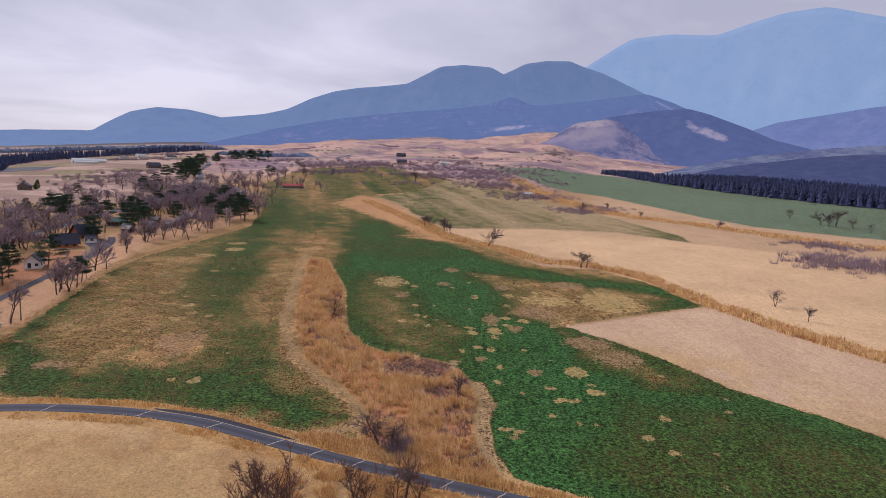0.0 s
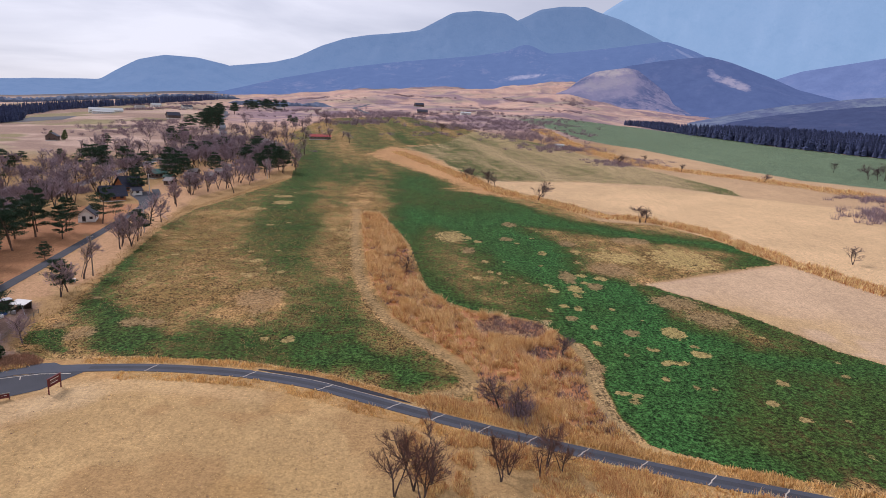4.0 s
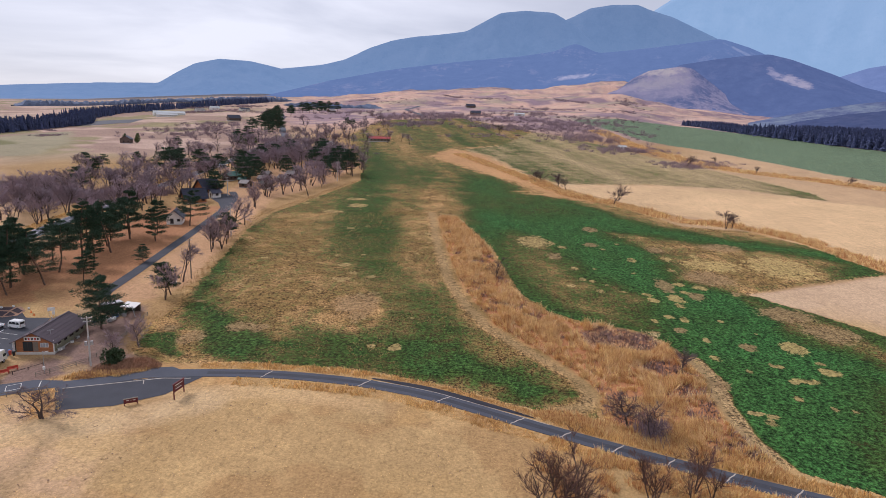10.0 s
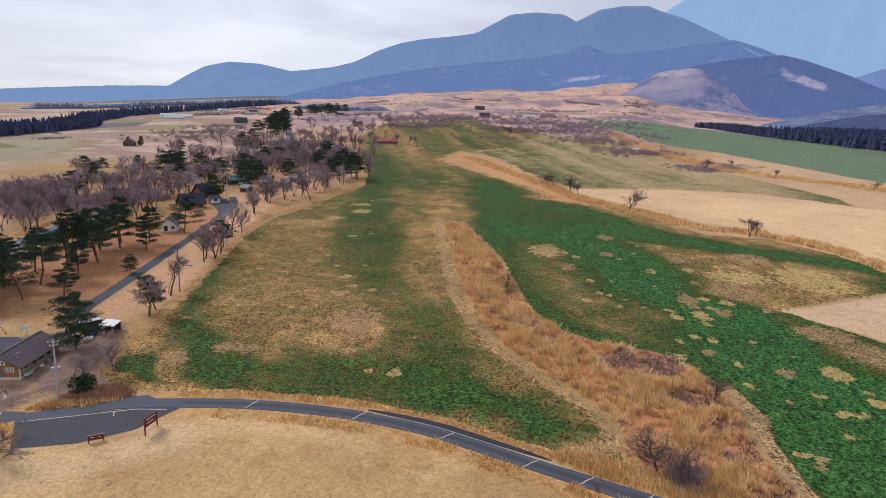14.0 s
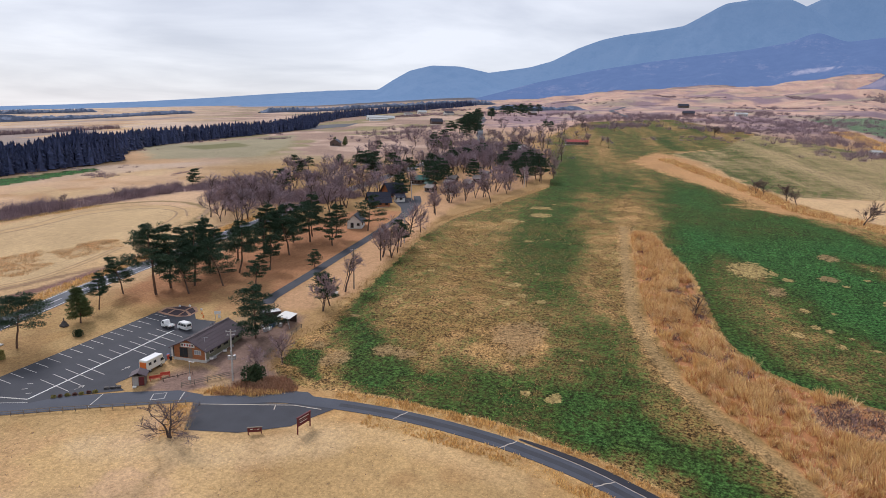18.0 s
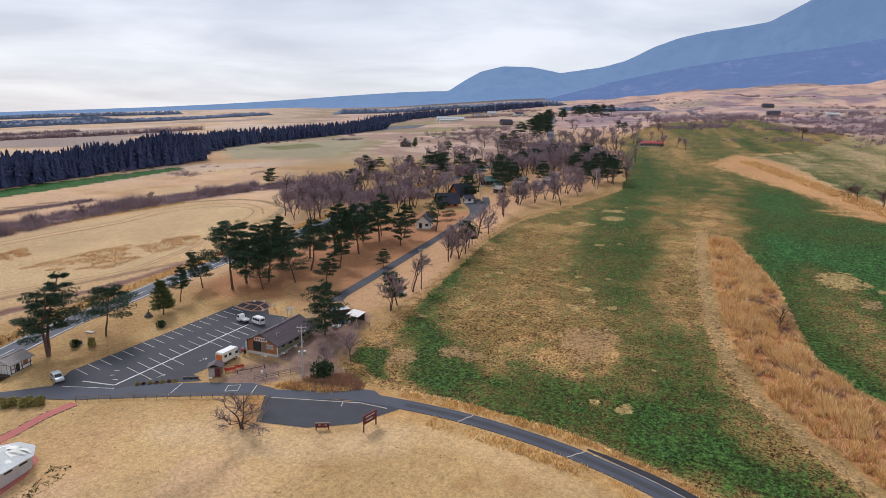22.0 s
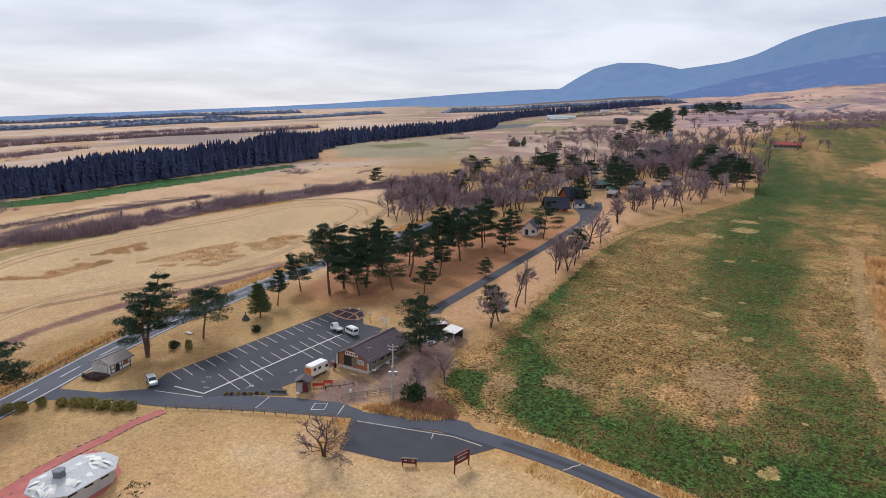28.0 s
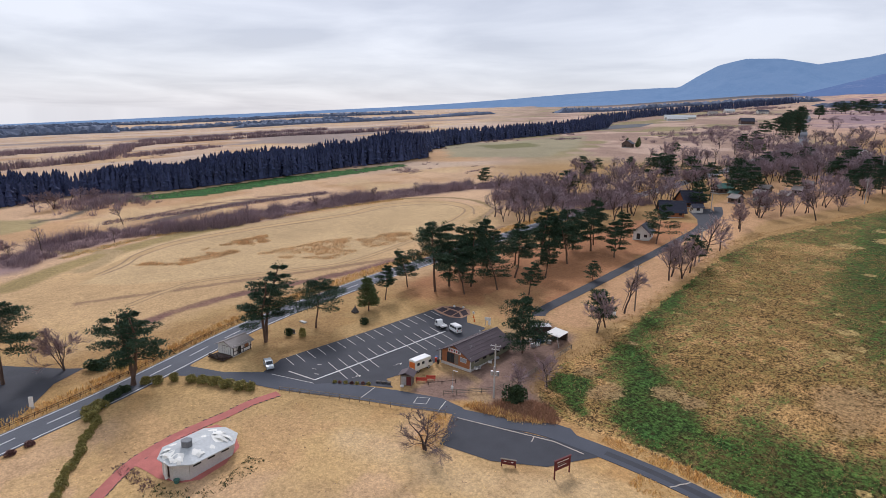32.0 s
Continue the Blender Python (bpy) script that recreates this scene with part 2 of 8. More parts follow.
M_SCRUB = mat("bare_scrub", (0.29, 0.21, 0.225), 0.95, 0.35, 0.3, island=True, rand=0.8)
M_BRUSH = mat("dead_brushwood", (0.22, 0.14, 0.125), 0.95, 0.4, 0.6, island=True, rand=0.9)
M_HEDGE = mat("evergreen_shrub_leaves", (0.25, 0.215, 0.065), 0.8, 0.4, 1.0, island=True, rand=0.8)
M_HEDGE_DARK = mat("dark_shrub_leaves", (0.045, 0.07, 0.03), 0.8, 0.4, 1.0, island=True, rand=0.8)
M_AZALEA = mat("winter_shrub_leaves", (0.15, 0.07, 0.06), 0.85, 0.4, 1.0, island=True, rand=0.8)
M_WOOD = mat("brown_timber", (0.33, 0.13, 0.055), 0.75, 0.3, 2.0, stretch=(1, 1, 6))
M_WOODGREY = mat("weathered_timber", (0.20, 0.165, 0.13), 0.85, 0.3, 2.0)
M_WOODDARK = mat("dark_timber", (0.055, 0.036, 0.03), 0.8, 0.3, 2.0)
M_MAROON = mat("maroon_board_paint", (0.12, 0.022, 0.024), 0.6, 0.2, 2.0)
M_ROOFBROWN = mat("brown_metal_roof", (0.078, 0.056, 0.064), 0.55, 0.2, 1.0)
M_ROOFGREY = mat("grey_shingle_roof", (0.25, 0.225, 0.21), 0.8, 0.25, 1.4)
M_ROOFBLUE = mat("blue_black_roof", (0.026, 0.028, 0.048), 0.5, 0.2, 1.0)
M_ROOFGREEN = mat("green_metal_roof", (0.06, 0.16, 0.13), 0.6, 0.2, 1.0)
M_ROOFRED = mat("red_metal_roof", (0.42, 0.09, 0.085), 0.6, 0.25, 0.6)
M_CABIN = mat("cabin_boards", (0.12, 0.085, 0.07), 0.85, 0.3, 2.0)
M_PLASTER = mat("white_plaster", (0.70, 0.68, 0.64), 0.85, 0.12, 1.0)
M_CONCRETE = mat("pale_concrete", (0.52, 0.50, 0.47), 0.9, 0.18, 1.2, bump=0.2)
M_ROOFWHITE = mat("grey_white_sheet_roof", (0.46, 0.48, 0.48), 0.6, 0.18, 0.6)
M_VENT = mat("dark_grey_vent_metal", (0.16, 0.17, 0.18), 0.6, 0.2, 2.0)
M_ROOFPATCH = mat("flaking_white_roof_coat", (0.78, 0.77, 0.71), 0.7, 0.12, 2.5)
M_OLIVEWALL = mat("olive_siding", (0.21, 0.20, 0.13), 0.8, 0.25, 2.0)
M_METAL = mat("galvanised_steel", (0.45, 0.45, 0.46), 0.45, 0.15, 2.0, metal=0.7)
M_POLE = mat("concrete_pole", (0.43, 0.41, 0.39), 0.85, 0.15, 2.0)
M_WHITE = mat("white_car_paint", (0.78, 0.78, 0.77), 0.3, 0.06, 1.0)
M_CREAM = mat("cream_truck_paint", (0.72, 0.70, 0.60), 0.4, 0.08, 1.0)
M_SILVER = mat("silver_blue_car_paint", (0.50, 0.54, 0.57), 0.3, 0.06, 1.0, metal=0.3)
M_BLACK = mat("black_rubber", (0.02, 0.02, 0.02), 0.8, 0.2, 3.0)
M_RED = mat("red_paint", (0.45, 0.07, 0.04), 0.6, 0.15, 2.0)
M_ORANGE = mat("orange_plastic", (0.65, 0.16, 0.03), 0.5, 0.1, 2.0)
M_BLUE = mat("blue_tarpaulin", (0.05, 0.12, 0.30), 0.6, 0.2, 2.0)
M_LAMP = mat("lamp_lens", (0.75, 0.74, 0.70), 0.2, 0.05, 2.0)
M_STONE = mat("dark_stone", (0.10, 0.09, 0.085), 0.9, 0.3, 2.0, bump=0.4)
M_SIGNRED = mat("sign_red", (0.40, 0.06, 0.05), 0.6, 0.1, 2.0)
M_GLASS = glass_mat("window_glass")
M_PVC = mat("plastic_sheeting", (0.30, 0.32, 0.34), 0.4, 0.15, 1.0)

# ---------------------------------------------------------------- terrain
FAR_AZ = np.array([-180, -90, -60, -36, -26, -16, -11, 0, 8, 15, 24, 35, 49, 62, 73, 85, 100, 180.0])
FAR_SLOPE = np.array([0.0, 0.02, 0.04, 0.045, 0.045, 0.052, 0.078, 0.080, 0.074, 0.056, 0.048, 0.03, 0.018, 0.006, -0.008, -0.016, -0.018, 0.0])


def vnoise(x, y, scale, seed=0):
    """Smooth value noise between 0 and 1."""
    x, y = np.asarray(x, float) / scale + 1000.5, np.asarray(y, float) / scale + 1000.5
    i, j = np.floor(x).astype(np.int64), np.floor(y).astype(np.int64)
    u, v = x - i, y - j
    u, v = u * u * (3 - 2 * u), v * v * (3 - 2 * v)

    def h(p, q):
        k = (p * 374761393 + q * 668265263 + seed * 69069) & 0x7FFFFFFF
        k = ((k ^ (k >> 13)) * 1274126177) & 0x7FFFFFFF
        return ((k ^ (k >> 16)) & 0xFFFF) / 65535.0

    return (h(i, j) * (1 - u) + h(i + 1, j) * u) * (1 - v) + (h(i, j + 1) * (1 - u) + h(i + 1, j + 1) * u) * v


def fnoise(x, y, scale, seed=0):
    return (vnoise(x, y, scale, seed) * 0.55 + vnoise(x, y, scale * 0.43, seed + 1) * 0.3 + vnoise(x, y, scale * 0.19, seed + 2) * 0.15)


def sstep(a, b, v):
    k = np.clip((v - a) / (b - a), 0, 1)
    return k * k * (3 - 2 * k)


def H(x, y):
    """Height of the ground: a meadow rising gently to the hills, flattening over the plain."""
    x, y = np.asarray(x, float), np.asarray(y, float)
    dx, dy = x - CX, y - CY
    r, az = np.hypot(dx, dy) + 1e-6, np.degrees(np.arctan2(-dx, dy))
    k = np.minimum(1, 550 / r)
    z = -1.63 - 0.0036 * (CX + dx * k) + 0.0616 * (CY + dy * k)
    z = z + np.interp(az, FAR_AZ, FAR_SLOPE) * np.maximum(r - 550, 0)
    z = z + np.interp(az, (-24, -21, -17, -14, -9, -4), (0, 0.006, 0.027, 0.035, 0.02, 0)) * np.maximum(r - 1250, 0)
    hills = sstep(1000, 1700, r) * sstep(-24, -12, az) * (1 - sstep(12, 26, az))
    z = z + hills * ((fnoise(x, y, 420, 5) - 0.5) * 58 + (fnoise(x, y, 130, 9) - 0.5) * 24)
    roll = sstep(150, 600, r) * (1 - hills)
    return z + roll * (fnoise(x, y, 160, 11) - 0.5) * 3.0


def ground_z(x, y):
    return float(H(x, y))


def poly_dist(x, y, pts):
    """Signed distance to a closed outline: positive inside."""
    p = np.array(pts, float)
    q = np.roll(p, -1, 0)
    d, inside = np.full(x.shape, 1e9), np.zeros(x.shape, bool)
    for (ax, ay), (bx, by) in zip(p, q):
        ex, ey = bx - ax, by - ay
        s = np.clip(((x - ax) * ex + (y - ay) * ey) / (ex * ex + ey * ey + 1e-9), 0, 1)
        d = np.minimum(d, np.hypot(x - ax - s * ex, y - ay - s * ey))
        if ay != by:
            inside ^= ((ay > y) != (by > y)) & (x < ex * (y - ay) / (by - ay) + ax)
    return np.where(inside, d, -d)


def line_dist(x, y, pts):
    d = np.full(np.shape(x), 1e9)
    for (ax, ay), (bx, by) in zip(pts, pts[1:]):
        ex, ey = bx - ax, by - ay
        s = np.clip(((x - ax) * ex + (y - ay) * ey) / (ex * ex + ey * ey + 1e-9), 0, 1)
        d = np.minimum(d, np.hypot(x - ax - s * ex, y - ay - s * ey))
    return d


def smooth_line(pts, step=2.0):
    """Points along a Catmull-Rom curve through pts."""
    p = [Vector((*a, 0)) for a in pts]
    p = [p[0] * 2 - p[1]] + p + [p[-1] * 2 - p[-2]]
    out = []
    for a, b, c, d in zip(p, p[1:], p[2:], p[3:]):
        n = max(1, int((c - b).length / step))
        for i in range(n):
            t = i / n
            out.append(0.5 * ((2 * b) + (c - a) * t + (2 * a - 5 * b + 4 * c - d) * t * t + (3 * b - a - 3 * c + d) * t ** 3))
    out.append(p[-2])
    return [(v.x, v.y) for v in out]


def offset_line(pts, d):
    p = np.array(pts, float)
    t = np.gradient(p, axis=0)
    t /= np.linalg.norm(t, axis=1)[:, None] + 1e-9
    return [tuple(v) for v in p + np.stack([-t[:, 1], t[:, 0]], 1) * d]


# outlines of the plan
ROAD_FIELD = [(-113, 107.5), (-106, 110.8), (-100, 114), (-93.4, 115.6), (-84, 117.0), (-75.5, 117.6), (-66, 117.4), (-57, 116.4), (-46, 113.9), (-36.6, 110.2), (-24, 104.9), (-15.2, 101.4), (-4, 97.3), (4.2, 94.5), (15.6, 90.8), (26.5, 87.7), (60, 79), (120, 66), (220, 40)]
ROAD_MAIN = [(-120, -60), (-137, 0), (-148, 30), (-155.5, 46.7), (-158.4, 55), (-162, 64.8), (-168, 78.5), (-174.8, 93.2), (-180.3, 109.5), (-184, 126.8), (-188, 146.8), (-194, 190), (-203, 260), (-214, 380), (-228, 500), (-246, 612), (-268, 672), (-292, 740), (-335, 846), (-364, 950), (-420, 1100)]
ROAD_PARK = [(-133.4, 152), (-135.5, 156), (-138.2, 176), (-141.6, 199.6), (-144.5, 220.3), (-148.4, 244.8), (-152.8, 269.5), (-158, 290), (-166, 306)]
REED_W = [(-56, 272), (-57.9, 267.7), (-51.6, 227.4), (-44, 184.8), (-37.7, 163.7), (-32.2, 148.9), (-25.1, 139.7), (-21, 133.8), (-17.2, 128.5), (-14.3, 123.5), (-13, 116.9), (-13.5, 108)]
REED_E = [(10.5, 99.5), (8.6, 104.4), (7, 112.9), (7.4, 121.8), (8.8, 130.2), (7.3, 137), (4.9, 144.4), (1.5, 149.7), (-6.5, 153.1), (-13.8, 155.1), (-21.2, 160.9), (-27.6, 173.7), (-31.2, 192.4), (-35.7, 219.4), (-42.3, 241.7), (-52, 272)]
REEDS = REED_W + [(-4, 104)] + REED_E
STRIP_W = [(-62.1, 278), (-54.6, 226.8), (-47.1, 184.3), (-40.4, 161.4), (-34.7, 148.4), (-27.5, 138), (-21.3, 130.2), (-16.7, 124.2), (-15.1, 118.5), (-16.3, 113.8), (-21.2, 111.4)]
MEADOW = [(-97, 118.4), (-101.1, 116.5), (-108.5, 123.8), (-112.5, 134), (-113, 150), (-116, 167), (-123, 205), (-128, 231), (-130, 262), (-124, 289), (-112.5, 358), (-126, 428), (-158, 535), (-189, 646), (-204, 900), (-90, 960), (9, 760), (-30, 600), (-60, 575), (-46, 453), (-12, 380), (7.8, 335), (27.3, 307), (46, 273), (70, 270), (85, 249), (98, 216), (62, 198), (40, 186), (58, 163), (71, 140), (83, 127), (91, 118), (135, 66), (26, 92), (11, 99), (-4, 103), (-14, 107), (-23, 110.5), (-32, 113), (-42, 117.2), (-53, 119.6), (-64, 121), (-75, 121.4), (-84, 120.6)]
TRIANGLE = [(39, 184.5), (60, 195), (90, 210), (96, 211), (107, 197.7), (125.3, 165.8), (190, 95), (150, 62), (91.1, 118), (83.3, 127.3), (70.7, 139.7), (58.3, 163.2)]
PALE_FIELD = [(0, 380), (4, 363), (25.3, 331), (50, 298), (74.5, 284), (91.6, 265), (99.2, 234), (103.2, 206), (128, 168), (200, 90), (420, 120), (300, 240), (210, 320), (172, 341), (146, 352), (112, 384), (57, 388), (7, 377)]
OLIVE_FIELD = [(-20, 425), (6, 378), (57, 390), (112, 386), (146, 354), (150, 380), (135, 440), (110, 510), (80, 620), (9, 760), (-30, 600), (-62, 560), (-45, 500)]
GREEN_EAST = [(94, 891), (128, 713), (172, 645), (191, 549), (207, 480), (225, 437), (255, 413), (420, 330), (520, 560), (424, 663), (382, 772), (352, 956), (289, 1130), (83, 1007)]
REED_LINE2 = [(-66, 520), (-44, 470), (-16, 400), (4, 345), (26.3, 319), (48, 286), (72, 277), (88, 256), (96, 228), (104, 206), (126, 165), (190, 95)]
REED_LINE3 = [(90, 800), (105, 640), (130, 500), (160, 460), (200, 420), (235, 380), (320, 320)]
FIELD_A = [(-268.9, 88.3), (-286, 103), (-289, 134), (-287.5, 164), (-287.4, 188), (-284, 217), (-268, 237), (-243, 234), (-228, 212), (-218, 187), (-208, 146), (-218, 114), (-232, 88), (-245, 74)]
GREEN_STRIP = [(-393, 112), (-380, 155), (-385, 198), (-388, 251), (-392, 306), (-404, 311), (-411, 272), (-413, 221), (-406, 160), (-413, 118)]
SCRUB_LINE = [(-285, 57), (-303, 77), (-312, 98), (-306, 118), (-300, 139), (-304, 168), (-305, 199), (-301, 230), (-296, 258), (-288, 278), (-262, 300)]
PINE_PARK = [(-158, 141), (-148, 144), (-136, 142), (-133, 152), (-139, 177), (-143, 200), (-146, 221), (-150, 246), (-155, 270), (-176, 262), (-182, 200), (-178, 150), (-170, 136)]
CARPARK = [(-151, 89.6), (-154.2, 95), (-154.3, 116), (-154.9, 139), (-151, 142.2), (-147.4, 141.2), (-142.4, 136.8), (-136.8, 137.6), (-131.6, 122), (-130.6, 116), (-131.6, 106), (-127.8, 104.9), (-136.4, 98.6), (-139.4, 94.6)]
LOT = [(-113.2, 107.0), (-107.6, 99.4), (-99, 102.2), (-92.4, 107.2), (-90.4, 111.6), (-88.2, 116.0), (-95, 114.0), (-105, 110.0)]
RED_PATH = [(-127.5, 53), (-130.0, 55.8), (-132.9, 58.6), (-136.0, 62.6), (-138.2, 68), (-139.2, 73), (-139.7, 78), (-140.7, 82.5), (-140.6, 88.0)]

# colours of the ground cover; the mauve in C_HILL is partly painted haze
C_LAWN, C_FIELD, C_PALE, C_PINK = (0.355, 0.218, 0.094), (0.25, 0.152, 0.052), (0.57, 0.385, 0.205), (0.50, 0.345, 0.21)
C_REED, C_NEEDLES, C_PARK, C_STRIP = (0.42, 0.195, 0.085), (0.36, 0.175, 0.085), (0.48, 0.285, 0.150), (0.32, 0.215, 0.10)
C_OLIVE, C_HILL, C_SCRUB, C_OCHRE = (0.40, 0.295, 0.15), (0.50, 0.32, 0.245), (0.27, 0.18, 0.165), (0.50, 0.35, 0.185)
# where the meadow is lusher or drier: outline, amount, softness of the rim
LUSH_WEST = [(-146, 280), (-139, 242), (-126, 221), (-111, 168), (-112, 162), (-105, 148), (-97, 144), (-88, 141), (-80, 132), (-86, 125), (-93, 125), (-99, 132), (-100, 139), (-108, 146), (-115, 166), (-122, 187), (-135, 230)]
DRY_WEST = [(-112, 134), (-108, 123), (-100, 118), (-90, 121), (-93, 124), (-98, 131), (-100, 139), (-108, 146), (-114, 160), (-125, 190), (-131, 225), (-126, 225), (-121, 195), (-113, 150)]
LUSH_DELL = [(-109, 129), (-110, 134), (-106, 134), (-101, 129), (-99, 124), (-103, 123)]
LUSH_FAR = [(-129, 513), (-114, 354), (-102, 273), (-92, 216), (-80, 188), (-69, 179), (-61, 185), (-67, 224), (-84, 283), (-97, 363), (-73, 327), (-71, 397)]
LUSH_MIDDLE = [(-80, 132), (-75, 140), (-67, 135), (-58, 133), (-58, 158), (-59, 176), (-51, 169), (-44, 153), (-40, 138), (-32, 134), (-20, 126), (-17, 117), (-25, 112), (-39, 116), (-57, 120), (-71, 122)]
LUSH_FRONT = [(-58, 135), (-50, 150), (-43, 145), (-37, 136), (-24, 127), (-18, 118), (-25, 112), (-38, 117), (-50, 121)]
DRY_MIDDLE = [(-124, 261), (-104, 272), (-94, 216), (-80, 183), (-69, 173), (-62, 151), (-70, 143), (-79, 144), (-81, 134), (-89, 144), (-98, 148), (-106, 160), (-110, 182), (-124, 222)]
DRY_HOLLOW = [(-78, 160), (-73, 166), (-65, 164), (-62, 153), (-66, 144), (-73, 147)]
DRY_BELT = [(-77, 286), (-61, 275), (-50, 210), (-41, 168), (-33, 144), (-38, 145), (-45, 166), (-58, 187), (-66, 225)]
DRY_BELT_FAR = [(-78, 337), (-64, 341), (-46, 295), (-40, 258), (-52, 256), (-67, 290)]
LUSH_EAST = [(-48, 262), (-52, 300), (-60, 400), (-30, 390), (-5, 345), (20, 312), (40, 280), (100, 245), (98, 216), (62, 198), (40, 186), (58, 163), (71, 140), (91, 118), (135, 66), (26, 78), (-2, 90), (-6, 112), (-4, 130), (-8, 140), (-26, 148), (-38, 168), (-48, 219)]
DRY_EAST = [(-30, 250), (-14, 233), (-7, 197), (7, 176), (4, 153), (-5, 156), (-17, 163), (-28, 182), (-34, 221)]
DRY_RISE = [(10, 256), (32, 252), (89, 225), (69, 201), (39, 185), (22, 195), (25, 223)]
DRY_KNOLL = [(37, 177), (49, 169), (61, 147), (65, 136), (49, 136), (39, 150)]
DRY_CORNER = [(41, 134), (71, 125), (100, 100), (60, 84), (37, 89), (28, 102)]
DRY_EDGE = [(-25, 345), (-8, 372), (2, 350), (16, 322), (36, 290), (84, 258), (92, 240), (60, 250), (28, 275), (5, 320)]
DRY_BACK = [(-66, 410), (-54, 290), (-20, 275), (15, 290), (-5, 345), (-30, 390)]
ZONES = [(LUSH_WEST, 0.95, 3.0), (DRY_WEST, -0.75, 2.0), (LUSH_DELL, 1.4, 1.5), (LUSH_FAR, 0.45, 6.0), (LUSH_MIDDLE, 0.5, 5.0), (LUSH_FRONT, 0.75, 4.0), (DRY_MIDDLE, -0.42, 4.0), (DRY_HOLLOW, -0.9, 2.5), (DRY_BELT, -0.5, 5.0), (DRY_BELT_FAR, -0.7, 6.0), (LUSH_EAST, 1.6, 14.0), (DRY_EAST, -1.45, 9.0), (DRY_RISE, -2.0, 7.0), (DRY_KNOLL, -1.5, 5.0), (DRY_CORNER, -0.95, 8.0), (DRY_EDGE, -1.5, 6.0), (DRY_BACK, -0.6, 12.0)]
# patches in the turf: x, y, half sizes
STRAW_EAST = [(-3.4, 180.6, 1, 1.6), (9.4, 179.5, 1.3, 1.6), (10.2, 175.2, 1.6, 1.9), (16.9, 177.6, 2.5, 3.4), (21.5, 190.7, 1.5, 2), (20.6, 183.6, 1.1, 1.7), (26.7, 188.5, 2.3, 2.5), (16.3, 171.8, 1.4, 1.9), (11.1, 162.8, 1.4, 1.5), (6.6, 158.9, 1, 1.6), (14.4, 161.5, 1.3, 2), (14.6, 138.7, 1.2, 1.4), (34.4, 147, 3, 3.8), (12.6, 215.6, 1.6, 2.6), (24.9, 219.5, 2, 2.4), (35.4, 225, 1.7, 2.1), (38.6, 213.8, 9.6, 7.2), (61.1, 214.9, 11.5, 13.4), (29.6, 130.2, 3.2, 1.2), (36.5, 135.2, 2.2, 2.3), (27.1, 136.4, 1, 1.3)]
STRAW_WEST = [(-19.4, 234.5, 5.7, 8.8), (-9.4, 228, 1.8, 1.8), (-13.1, 232.8, 1.7, 1.9), (-8, 202.3, 1.3, 2), (-3.4, 180.6, 1.1, 1.6), (-11.2, 184.3, 1.3, 1.7), (12.5, 215, 1.6, 2.3), (-4.3, 189.4, 1.1, 1.3), (-54.9, 133.8, 1.6, 1.8), (-69.9, 181.7, 1.8, 1.7), (-60.1, 133.6, 1.1, 1), (-80.3, 192.6, 2.1, 1.9), (-76.1, 184.5, 1.8, 2), (-78, 178.7, 2.5, 2.8), (-85.3, 202.8, 1.1, 1.2), (-120.8, 299.5, 1.7, 2.6), (-121.8, 286.7, 1.7, 2.4), (-101.4, 301.6, 4.7, 3.9), (-90.2, 241.2, 1.7, 1.7), (-97.9, 286.2, 4.5, 4.7), (-105.7, 270.9, 4.2, 3.2)]
BARE_EARTH = [(11.3, 153.9, 1.7, 1.7), (24.2, 145.9, 2.1, 2.1), (11.6, 126.1, 2, 2), (32.6, 198.9, 7.7, 8), (16.6, 188.7, 2.7, 7.2), (23.5, 180.4, 2.6, 3.2), (5, 259.5, 2.6, 3.8), (1.3, 233.8, 2.8, 3.1), (23.7, 230.3, 3.3, 4.5), (49.6, 238.9, 7.8, 6), (42.6, 169.1, 6.9, 6.1), (47.9, 158, 6.4, 6.2), (35.6, 185, 1.1, 1.2), (-13.2, 215.5, 2.4, 4.7), (4.9, 259.1, 3.1, 4.3), (-67, 157.8, 3.8, 10.6), (-92.4, 139.8, 3.1, 2.9), (-87.6, 139.8, 2.2, 2.9), (-109.1, 154.2, 1.5, 1.2), (-100, 132.1, 3.2, 4), (-107.4, 136.7, 2.2, 2.8), (-69.7, 158.8, 5.7, 7.6)]


